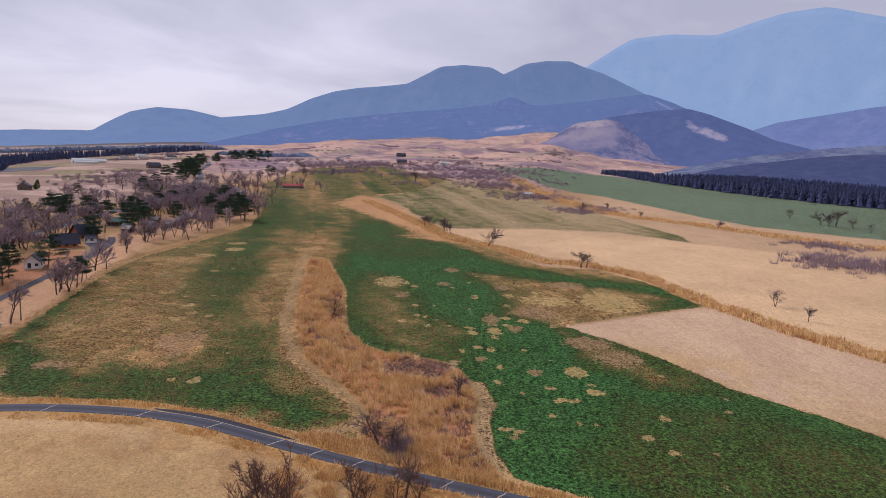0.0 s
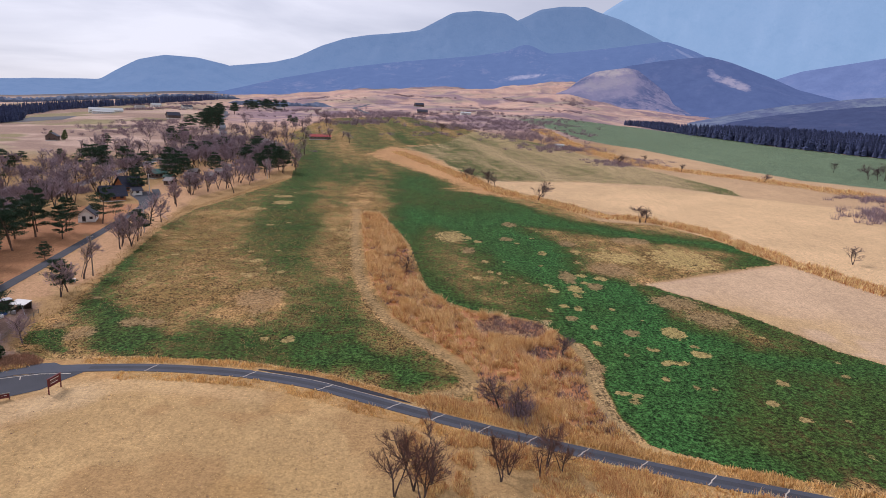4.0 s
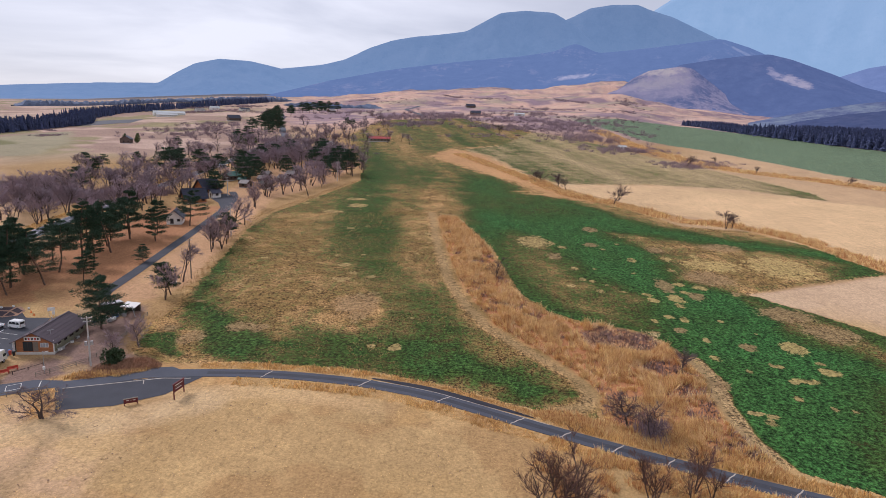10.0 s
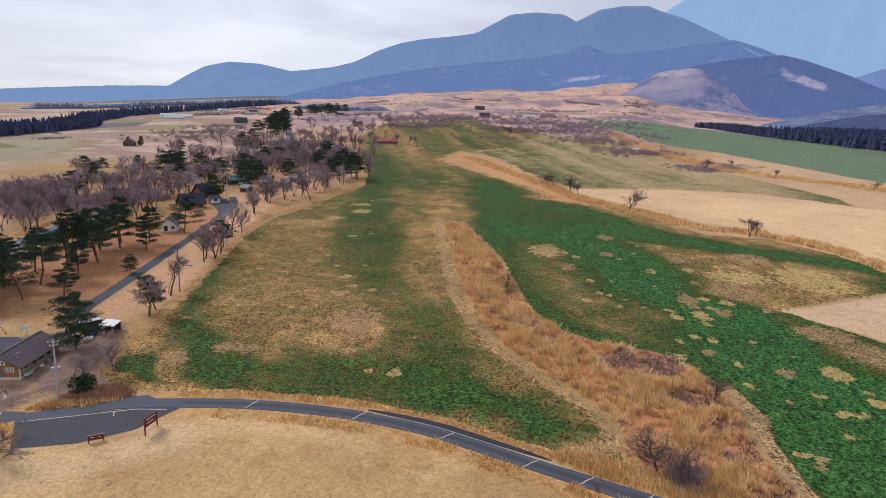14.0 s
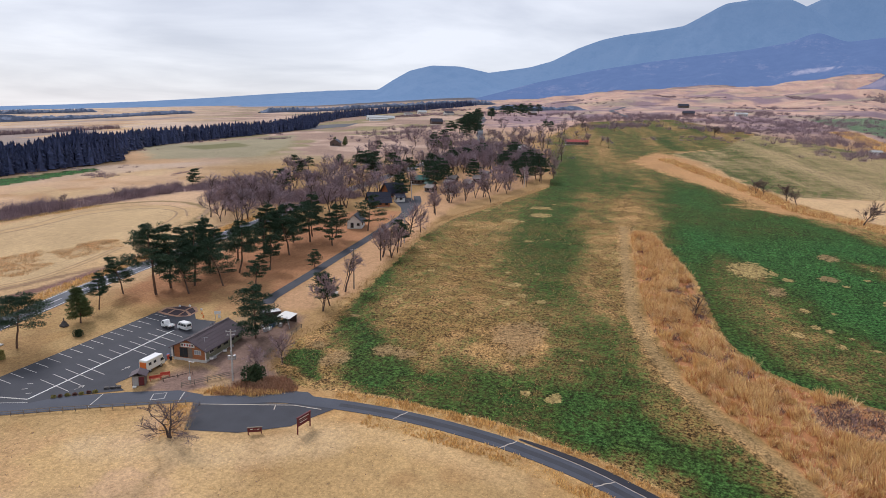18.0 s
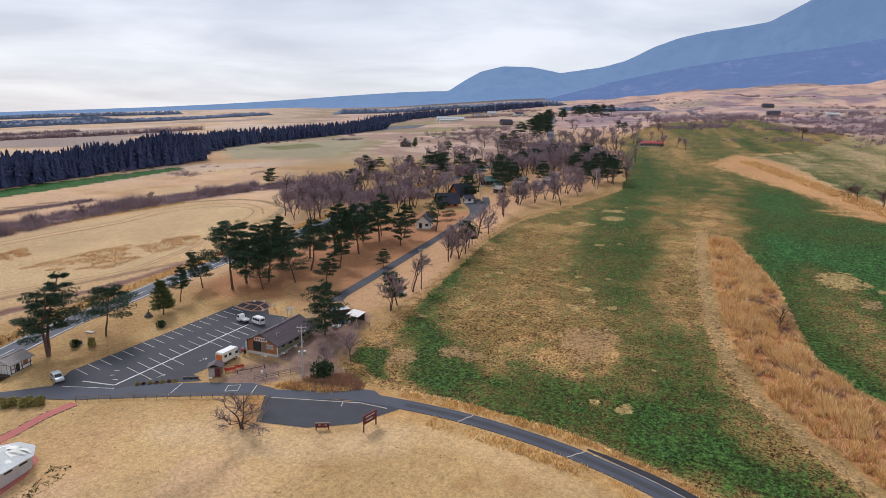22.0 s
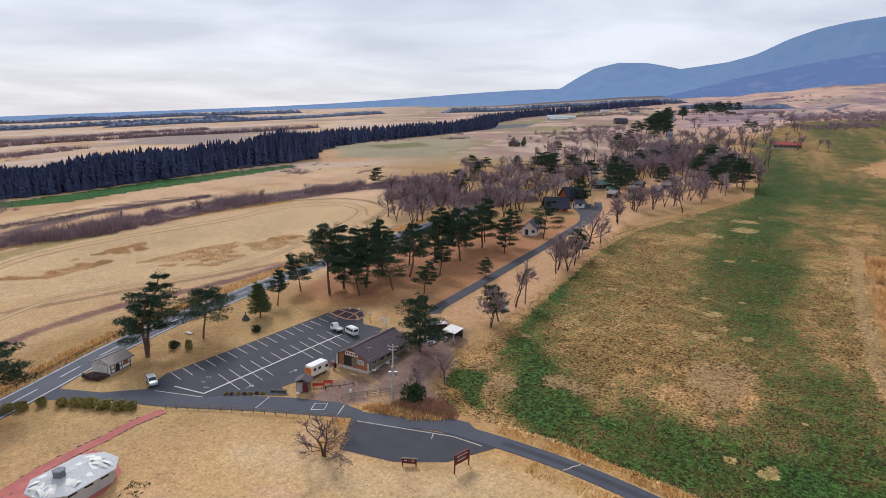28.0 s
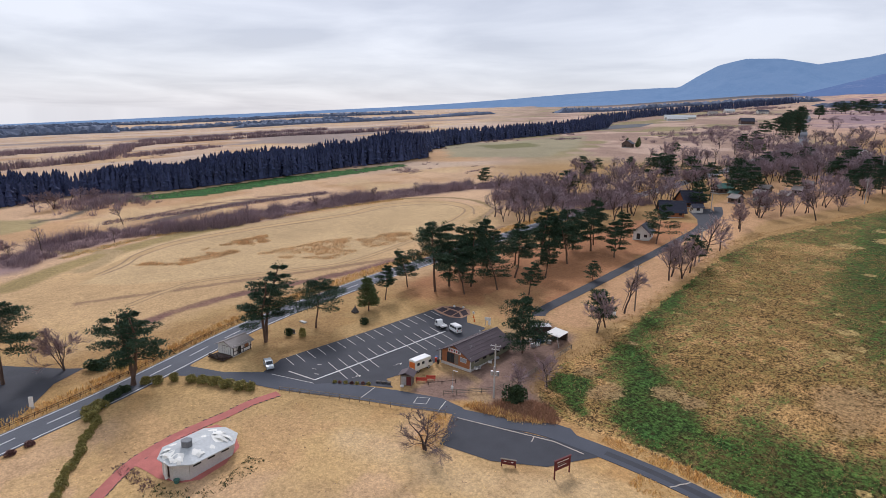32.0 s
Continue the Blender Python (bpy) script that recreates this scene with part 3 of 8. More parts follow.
def build_ground():
    """One polar sheet, fine where the camera looks, out to the foot of the mountains."""
    az = np.concatenate([np.arange(-48, 98, 0.26), np.arange(98, 312, 4.0)])
    rr = np.concatenate([[0.0], np.geomspace(22, 68, 50), np.geomspace(68.5, 330, 310), np.geomspace(333, 4750, 230)])
    A, R = np.meshgrid(np.radians(az), rr)
    x, y = (CX - np.sin(A) * R).ravel(), (CY + np.cos(A) * R).ravel()
    z = H(x, y)
    r, azd = R.ravel(), np.degrees(A).ravel()
    # cover
    n1, n2, n3 = fnoise(x, y, 14, 1), fnoise(x, y, 60, 2), fnoise(x, y, 4, 3)
    col = np.empty((len(x), 3))
    col[:] = C_LAWN
    lush = np.full(len(x), -3.0)

    def lay(mask, c):
        c = np.array(c)
        col[:] = col * (1 - mask[:, None]) + c * mask[:, None]

    def area(pts, c, soft=1.2, wob=2.0):
        d = poly_dist(x, y, pts) + (n3 - 0.5) * wob
        m = sstep(-soft, soft, d)
        lay(m, c)
        return m

    # the open plain to the left and the far country, in long fields
    plain = sstep(38, 46, azd + (n2 - 0.5) * 6) * sstep(170, 215, r)
    stripes = fnoise(x * 0.25 + 40, y * 0.05 + r * 0.2, 40, 21)
    lay(plain, (0.51, 0.335, 0.20))
    # with distance the tans turn paler and mauve: scrub colour plus haze painted in
    lay(plain * sstep(400, 650, r), (0.46, 0.325, 0.225))
    lay(plain * sstep(0.50, 0.60, fnoise(x, y, 45, 22)) * 0.7, (0.40, 0.235, 0.11))
    lay(plain * sstep(0.56, 0.66, fnoise(x, y, 28, 24)) * 0.6, (0.55, 0.39, 0.21))
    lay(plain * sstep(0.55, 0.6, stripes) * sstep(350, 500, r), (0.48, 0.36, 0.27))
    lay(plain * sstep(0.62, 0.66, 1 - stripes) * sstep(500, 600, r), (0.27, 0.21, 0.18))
    mid = sstep(14, 24, azd) * (1 - sstep(40, 48, azd)) * sstep(430, 520, r)
    # paled towards mauve, haze included in the base colour
    lay(mid, (0.45, 0.315, 0.24))
    lay(mid * sstep(0.5, 0.58, fnoise(x, y, 90, 33)), (0.25, 0.205, 0.105))
    lay(mid * sstep(0.55, 0.62, fnoise(x, y, 70, 37)), (0.30, 0.20, 0.15))
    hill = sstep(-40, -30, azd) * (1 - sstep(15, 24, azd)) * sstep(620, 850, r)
    # pinkish grass and mauve scrub, with some distance haze in these colours
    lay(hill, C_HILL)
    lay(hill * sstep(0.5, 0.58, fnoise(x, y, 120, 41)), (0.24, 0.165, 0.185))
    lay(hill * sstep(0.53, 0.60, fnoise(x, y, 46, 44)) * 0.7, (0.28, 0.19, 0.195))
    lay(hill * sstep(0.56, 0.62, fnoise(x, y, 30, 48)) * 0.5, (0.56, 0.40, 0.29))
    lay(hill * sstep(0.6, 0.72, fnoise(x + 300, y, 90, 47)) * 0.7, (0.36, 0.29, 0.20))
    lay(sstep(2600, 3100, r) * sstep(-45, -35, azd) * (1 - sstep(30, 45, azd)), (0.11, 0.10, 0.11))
    right = (1 - sstep(-20, -14, azd)) * sstep(180, 240, r) * (1 - sstep(640, 800, r))
    lay(right, (0.47, 0.31, 0.17))
    # paler lawn round the washroom and the car park
    area([(-148, 82), (-113, 103), (-95, 101), (-88, 80), (-100, 40), (-140, 30), (-162, 52)], (0.48, 0.312, 0.172), 5, 8)
    area([(-188, 60), (-200, 140), (-205, 215), (-240, 240), (-290, 235), (-292, 120), (-262, 52)], (0.49, 0.325, 0.165), 4, 6)
    # near fields
    m = area(MEADOW, C_FIELD)
    lay(m * sstep(0.46, 0.54, n1 * 0.7 + n3 * 0.3), (0.36, 0.215, 0.083))
    lay(m * sstep(0.60, 0.66, n3) * 0.8, (0.44, 0.255, 0.10))
    lush = np.where(m > 0.5, -0.12, lush)
    rim = (n1 - 0.5) * 13 + (n3 - 0.5) * 5
    for pts, amount, soft in ZONES:
        near = (x > min(p[0] for p in pts) - 16) & (x < max(p[0] for p in pts) + 16) & (y > min(p[1] for p in pts) - 16) & (y < max(p[1] for p in pts) + 16)
        lush[near] += amount * sstep(-soft, soft, poly_dist(x[near], y[near], pts) + rim[near])
    # the far meadow is grazed in long drier and greener strips
    along_m, across_m = -x * 0.22 + y * 0.975, x * 0.975 + y * 0.22
    strips = fnoise(across_m, along_m * 0.09, 16, 71)
    far_m = sstep(290, 380, y)
    lush = lush + (strips - 0.5) * (0.5 + 1.3 * far_m) - 0.08 * far_m
    lush = lush + (n2 - 0.5) * 0.5 + (n1 - 0.5) * 0.8
    lush = np.where(m > 0.5, lush, -3.0)
    patch, tone = np.full(len(x), -1.0), np.zeros(len(x))
    rng = np.random.default_rng(8)
    extra = [(rng.uniform(-8, 62), rng.uniform(128, 250), *rng.uniform(0.5, 1.5, 2)) for _ in range(34)] + [(rng.uniform(-112, -48), rng.uniform(140, 330), *rng.uniform(0.5, 1.7, 2)) for _ in range(30)] + [(rng.uniform(12, 80), rng.uniform(92, 142), *rng.uniform(0.5, 1.5, 2)) for _ in range(20)]
    for spots, tn in ((BARE_EARTH, 1.0), (STRAW_EAST, 0.0), (STRAW_WEST, 0.35), (extra, 0.45)):
        for px, py, a, b in spots:
            near = (np.abs(x - px) < a * 2.2) & (np.abs(y - py) < b * 2.2)
            d = 1 - (((x[near] - px) / a) ** 2 + ((y[near] - py) / b) ** 2)
            take = d > patch[near]
            tone[near] = np.where(take, tn, tone[near])
            patch[near] = np.maximum(patch[near], d)
    patch = np.where(m > 0.5, patch, -1)
    for pts, c, l in ((TRIANGLE, C_PINK, -3.0), (PALE_FIELD, C_PALE, -3.0), (OLIVE_FIELD, C_OLIVE, -0.45), (GREEN_EAST, (0.135, 0.19, 0.11), -1.0), (FIELD_A, C_OCHRE, -3.0), (GREEN_STRIP, (0.10, 0.17, 0.05), 1.5)):
        k = area(pts, c)
        lush = np.where(k > 0.5, l + ((n2 - 0.5) * 1.0 + (strips - 0.5) * 1.6) * (l > -1), lush)
    area([(-512, 435), (-489, 519), (-488, 640), (-372, 475), (-352, 406), (-408, 360)], (0.29, 0.25, 0.155), 6, 14)
    area([(-470, 445), (-455, 500), (-410, 470), (-420, 425)], (0.17, 0.16, 0.07), 4, 10)
    area([(-391, 60), (-370, 84), (-353, 77), (-345, 58)], (0.33, 0.255, 0.125), 2, 4)
    k = area(PINE_PARK, C_NEEDLES, 3, 6)
    k = area([(-133, 152), (-121, 148), (-118, 168), (-125, 205), (-133, 250), (-140, 290), (-125, 350), (-128, 420), (-180, 420), (-170, 300), (-153, 270), (-143, 221), (-138, 190)], C_PARK, 2, 4)
    k = area([(-131, 105), (-113, 109), (-100, 117), (-111, 124), (-117, 140), (-120, 150), (-135, 150), (-130, 120)], (0.215, 0.14, 0.11), 1.5, 3)
    k = area(REEDS, C_REED, 0.8, 1.5)
    lush = np.where(poly_dist(x, y, REEDS) > -1.5, -3, lush)
    d = line_dist(x, y, STRIP_W) + (n3 - 0.5) * 1.0
    k = (1 - sstep(0.5, 2.8, d)) * 0.72
    lay(k, C_STRIP)
    lush = lush - 3 * k
    d = line_dist(x, y, [(12.5, 96), (9.8, 106), (9.4, 118), (11, 128), (9.5, 137)]) + (n3 - 0.5)
    k = 1 - sstep(1.0, 2.2, d)
    lay(k, C_STRIP)
    lush = lush - 3 * k
    k = area([(-84, 500), (-74, 560), (-42, 517), (-18, 425), (-0.5, 367), (15.6, 323), (-3, 332), (-22, 378), (-48, 424), (-72, 470)], (0.45, 0.25, 0.11), 5, 10)
    lush = lush - 3 * k
    d = line_dist(x, y, REED_LINE2) + (n1 - 0.5) * 5
    k = 1 - sstep(3.5, 5.5, d)
    lay(k, (0.43, 0.24, 0.10))
    lush = lush - 3 * k
    d = line_dist(x, y, REED_LINE3) + (n1 - 0.5) * 22
    k = 1 - sstep(9, 15, d)
    lay(k, (0.43, 0.26, 0.12))
    lush = lush - 3 * k
    d = line_dist(x, y, ROAD_FIELD) + (n3 - 0.5) * 1.6
    k = 1 - sstep(3.6, 5.4, d)
    lay(k, (0.40, 0.235, 0.095))
    lush = lush - 3 * k
    d = line_dist(x, y, SCRUB_LINE) + (n1 - 0.5) * 10
    lay(1 - sstep(6, 13, d), C_SCRUB)
    # banks and ditches in the field by the main road
    for pts, w, c in (([(-285, 76), (-296, 104), (-297, 136), (-294, 190), (-289, 226), (-268, 246), (-238, 240), (-222, 212)], 1.6, (0.24, 0.17, 0.08)),
                      ([(-226, 70), (-214, 110), (-204, 145), (-199, 180), (-208, 215)], 1.4, (0.30, 0.19, 0.11)), ([(-196, 74), (-202, 100), (-198, 140), (-200, 190)], 2.2, (0.20, 0.11, 0.085)),
                      ([(-326, 118), (-332, 134), (-342, 160), (-338, 190), (-335, 205)], 4.5, (0.13, 0.09, 0.075)), ([(-343, 120), (-352, 150), (-346, 200)], 2.0, (0.20, 0.12, 0.08)), ([(-256, 57), (-270, 72), (-281, 92), (-290, 115), (-293, 140)], 5.0, (0.30, 0.22, 0.095)), ([(-367, 78), (-367, 88), (-383, 102), (-403, 110)], 2.5, (0.11, 0.09, 0.07)), ([(-296, 75), (-280, 92), (-262, 78)], 3.0, (0.35, 0.25, 0.13))):
        d = line_dist(x, y, smooth_line(pts, 8)) + (n3 - 0.5) * 2.5
        lay(1 - sstep(w * 0.6, w * 1.3, d), c)
    near = (1 - sstep(0, 4, poly_dist(x, y, MEADOW))) * (1 - sstep(150, 190, r))
    lay(near * sstep(0.52, 0.62, fnoise(x, y, 30, 61)) * 0.5, (0.44, 0.27, 0.105))
    lay(near * sstep(0.55, 0.62, fnoise(x, y, 17, 64)) * 0.55, (0.43, 0.29, 0.13))
    lay(near * sstep(0.56, 0.66, fnoise(x, y, 9, 67)) * 0.5, (0.49, 0.325, 0.145))
    d = line_dist(x, y, offset_line(smooth_line(ROAD_FIELD, 4), -7)) + (n1 - 0.5) * 8
    lay((1 - sstep(1.5, 4.5, d)) * 0.7 * sstep(-120, -95, x) * (1 - sstep(-62, -45, x)), (0.50, 0.335, 0.165))
    # worn track and thin turf on the near lawn
    for pts, w, c in (([(-108, 101), (-103, 92), (-101, 80), (-104, 60)], 3.0, (0.31, 0.21, 0.11)), ([(-118, 90), (-95, 98), (-85, 106)], 5.0, (0.50, 0.35, 0.19))):
        d = line_dist(x, y, pts) + (n1 - 0.5) * 5
        lay((1 - sstep(w * 0.4, w * 1.2, d)) * (0.4 + 0.6 * n3), c)
    col *= (0.86 + 0.28 * n2)[:, None] * (0.88 + 0.24 * n1)[:, None]
    na, nr = len(az), len(rr)
    i, j = np.meshgrid(np.arange(nr - 1), np.arange(na), indexing="ij")
    a, b = i * na + j, i * na + (j + 1) % na
    faces = np.stack([a, b, b + na, a + na], -1).reshape(-1, 4)
    me = bpy.data.meshes.new("ground")
    me.vertices.add(len(x))
    me.vertices.foreach_set("co", np.stack([x, y, z], 1).ravel())
    me.loops.add(faces.size)
    me.loops.foreach_set("vertex_index", faces.ravel())
    me.polygons.add(len(faces))
    me.polygons.foreach_set("loop_start", np.arange(0, faces.size, 4))
    me.update()
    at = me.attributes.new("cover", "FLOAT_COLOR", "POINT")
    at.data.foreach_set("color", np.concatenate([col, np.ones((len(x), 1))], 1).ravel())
    for nm, val in (("patch", patch), ("tone", tone)):
        at = me.attributes.new(nm, "FLOAT", "POINT")
        at.data.foreach_set("value", np.ascontiguousarray(val))
    at = me.attributes.new("lush", "FLOAT", "POINT")
    at.data.foreach_set("value", np.clip(lush, -3, 3))
    me.validate()
    me.shade_smooth()
    # the turf: dry cover and green growth, broken up by noise
    m = bpy.data.materials.new("turf")
    m.use_nodes = True
    nt = m.node_tree
    N, L = nt.nodes.new, nt.links.new
    p = nt.nodes["Principled BSDF"]
    p.inputs["Roughness"].default_value, p.inputs["Specular IOR Level"].default_value = 0.95, 0.1
    cov, lus, geo = N("ShaderNodeAttribute"), N("ShaderNodeAttribute"), N("ShaderNodeNewGeometry")
    cov.attribute_name, lus.attribute_name = "cover", "lush"

    def tex(scale, detail, rough=0.6):
        n = N("ShaderNodeTexNoise")
        n.inputs["Scale"].default_value, n.inputs["Detail"].default_value, n.inputs["Roughness"].default_value = scale, detail, rough
        L(geo.outputs["Position"], n.inputs["Vector"])
        return n.outputs[0]

    def mth(op, a, b, c=0.0):
        n = N("ShaderNodeMath")
        n.operation = op
        for s, v in zip(n.inputs, (a, b, c)):
            if isinstance(v, (int, float)):
                s.default_value = v
            else:
                L(v, s)
        return n.outputs[0]

    def blend(f, a, b, kind="MIX"):
        n = N("ShaderNodeMix")
        n.data_type, n.blend_type = "RGBA", kind
        for s, v in ((n.inputs[0], f), (n.inputs[6], a), (n.inputs[7], b)):
            if isinstance(v, (int, float)):
                s.default_value = v
            elif isinstance(v, tuple):
                s.default_value = (*v, 1)
            else:
                L(v, s)
        return n.outputs[2]

    coarse, middle, fine, grain = tex(0.10, 6, 0.6), tex(0.45, 6, 0.7), tex(1.5, 4, 0.75), tex(4.2, 3, 0.8)
    # long streaks left by mowing and grazing
    mp, st = N("ShaderNodeMapping"), N("ShaderNodeTexNoise")
    mp.inputs["Rotation"].default_value, mp.inputs["Scale"].default_value = (0, 0, radians(-18)), (1.1, 0.09, 0.3)
    st.inputs["Scale"].default_value, st.inputs["Detail"].default_value, st.inputs["Roughness"].default_value = 1.0, 5, 0.65
    L(geo.outputs["Position"], mp.inputs[0])
    L(mp.outputs[0], st.inputs["Vector"])

    def between(v, a, b, c=0.0, d=1.0):
        r = N("ShaderNodeMapRange")
        for sk, k in zip(r.inputs[1:5], (a, b, c, d)):
            sk.default_value = k
        L(v, r.inputs[0])
        return r.outputs[0]

    f = mth("MULTIPLY_ADD", middle, 3.4, mth("MULTIPLY_ADD", coarse, 1.6, mth("ADD", lus.outputs["Fac"], -2.5)))
    f = mth("MULTIPLY_ADD", fine, 3.0, mth("MULTIPLY_ADD", st.outputs[0], 1.8, mth("ADD", f, -2.4)))
    f = mth("MULTIPLY_ADD", grain, 2.2, mth("ADD", f, -1.1))
    green = blend(between(fine, 0.36, 0.62), (0.010, 0.023, 0.005), (0.050, 0.100, 0.019))
    green = blend(between(grain, 0.60, 0.72, 0.0, 0.35), green, (0.15, 0.15, 0.055))
    green = blend(between(lus.outputs["Fac"], 0.6, 1.7), green, blend(between(fine, 0.36, 0.62), (0.009, 0.038, 0.010), (0.041, 0.158, 0.036)))
    olive = blend(between(grain, 0.35, 0.65), (0.055, 0.054, 0.016), (0.205, 0.165, 0.056))
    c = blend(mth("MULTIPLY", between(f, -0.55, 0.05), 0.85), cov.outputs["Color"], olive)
    c = blend(mth("MULTIPLY", between(f, -0.32, 0.62), 0.94), c, green)
    # straw and bare earth patches with ragged rims
    pat, ton = N("ShaderNodeAttribute"), N("ShaderNodeAttribute")
    pat.attribute_name, ton.attribute_name = "patch", "tone"
    pf = mth("MULTIPLY_ADD", middle, 4.2, mth("MULTIPLY_ADD", fine, 2.6, mth("ADD", pat.outputs["Fac"], -3.35)))
    soil = blend(ton.outputs["Fac"], (0.44, 0.315, 0.12), (0.30, 0.192, 0.092))
    c = blend(mth("MULTIPLY", between(pf, 0.06, 0.40), 0.75), c, soil)
    # light and dark tufts
    v = mth("MULTIPLY_ADD", grain, 2.8, mth("MULTIPLY_ADD", fine, 3.8, mth("MULTIPLY_ADD", middle, 1.9, mth("MULTIPLY_ADD", st.outputs[0], 1.0, -4.75))))
    v = mth("ADD", v, mth("MULTIPLY", between(tex(2.3, 2, 0.5), 0.44, 0.56, -0.26, 0.26), between(lus.outputs["Fac"], 0.0, 0.8, 1.0, 0.35)))
    v = mth("MULTIPLY", v, between(lus.outputs["Fac"], 0.2, 1.0, 1.0, 0.7))
    v = mth("MULTIPLY", v, between(lus.outputs["Fac"], -3.0, -1.0, 0.30, 1.35))
    v = mth("MULTIPLY", v, between(pf, 0.10, 0.30, 1.0, 0.7))
    v = mth("MINIMUM", mth("MAXIMUM", mth("ADD", v, between(lus.outputs["Fac"], -3.0, -1.0, 1.0, 0.90)), 0.13), 2.0)
    vv = N("ShaderNodeCombineColor")
    for sk in vv.inputs[:3]:
        L(v, sk)
    c = blend(1.0, c, vv.outputs[0], "MULTIPLY")
    L(c, p.inputs["Base Color"])
    b = N("ShaderNodeBump")
    b.inputs["Strength"].default_value, b.inputs["Distance"].default_value = 0.7, 0.25
    L(fine, b.inputs["Height"])
    L(b.outputs[0], p.inputs["Normal"])
    me.materials.append(m)
    return tagged(new("ground", me), "dry winter meadow and fields with green and straw-coloured turf", "ground", kind="structure")


build_ground()


# ---------------------------------------------------------------- building tools
def mesh_of(name, verts, faces, material, smooth=False):
    me = bpy.data.meshes.new(name)
    me.from_pydata([tuple(v) for v in verts], [], [tuple(f) for f in faces])
    me.materials.append(material)
    if smooth:
        me.shade_smooth()
    return me


def tri_mesh(name, tris, material):
    """A mesh of loose triangles from an (n, 3, 3) array."""
    tris = np.asarray(tris, float)
    n = len(tris)
    me = bpy.data.meshes.new(name)
    me.vertices.add(n * 3)
    me.vertices.foreach_set("co", tris.ravel())
    me.loops.add(n * 3)
    me.loops.foreach_set("vertex_index", np.arange(n * 3))
    me.polygons.add(n)
    me.polygons.foreach_set("loop_start", np.arange(0, n * 3, 3))
    me.materials.append(material)
    me.update()
    return me


def thing(name, m, label, category, group="", kind=""):
    ob = new(name)
    ob.matrix_world = m
    return tagged(ob, label, category, group, kind)


def part(name, data, material, parent, label=""):
    """Links a bmesh or mesh as one mesh object under a thing or a part."""
    if isinstance(data, bmesh.types.BMesh):
        me = bpy.data.meshes.new(name)
        data.to_mesh(me)
        data.free()
        me.materials.append(material)
    else:
        me = data
    ob = new(name, me)
    ob.parent = parent
    if label:
        ob["label"] = label
    return ob


def box(sx, sy, sz, x=0, y=0, z=0, bevel=0.0, turn=None):
    """A bmesh box whose base centre is at x, y, z."""
    bm = bmesh.new()
    bmesh.ops.create_cube(bm, size=1)
    bmesh.ops.scale(bm, vec=(sx, sy, sz), verts=bm.verts)
    if bevel:
        bmesh.ops.bevel(bm, geom=bm.edges[:], offset=bevel, segments=1, affect="EDGES")
    if turn is not None:
        bmesh.ops.transform(bm, matrix=turn, verts=bm.verts)
    bmesh.ops.translate(bm, vec=(x, y, z + sz / 2), verts=bm.verts)
    return bm


def tube(r0, r1, length, x=0, y=0, z=0, n=8, axis="z"):
    bm = bmesh.new()
    bmesh.ops.create_cone(bm, cap_ends=True, segments=n, radius1=r0, radius2=r1, depth=length)
    if axis == "z":
        bmesh.ops.translate(bm, vec=(0, 0, length / 2), verts=bm.verts)
    else:
        bmesh.ops.rotate(bm, cent=(0, 0, 0), matrix=Matrix.Rotation(radians(90), 3, "Y" if axis == "x" else "X"), verts=bm.verts)
    bmesh.ops.translate(bm, vec=(x, y, z), verts=bm.verts)
    return bm


def prism(profile, y0, y1, bevel=0.0):
    """A side outline in x and z, drawn out from y0 to y1."""
    bm = bmesh.new()
    a = [bm.verts.new((x, y0, z)) for x, z in profile]
    b = [bm.verts.new((x, y1, z)) for x, z in profile]
    n = len(profile)
    bm.faces.new(a[::-1])
    bm.faces.new(b)
    for i in range(n):
        bm.faces.new((a[i], a[(i + 1) % n], b[(i + 1) % n], b[i]))
    bmesh.ops.recalc_face_normals(bm, faces=bm.faces)
    if bevel:
        bmesh.ops.bevel(bm, geom=bm.edges[:], offset=bevel, segments=2, affect="EDGES")
    return bm


def beam(p, q, r, n=5):
    """A round bar from p to q."""
    p, q = Vector(p), Vector(q)
    bm = tube(r, r, (q - p).length, n=n)
    m = Matrix.Translation(p) @ (q - p).to_track_quat("Z", "Y").to_matrix().to_4x4()
    bmesh.ops.transform(bm, matrix=m, verts=bm.verts)
    return bm


def on_ground(x, y, turn=0.0, lift=0.0):
    return pose(x, y, ground_z(x, y) + lift, 0, 0, turn)


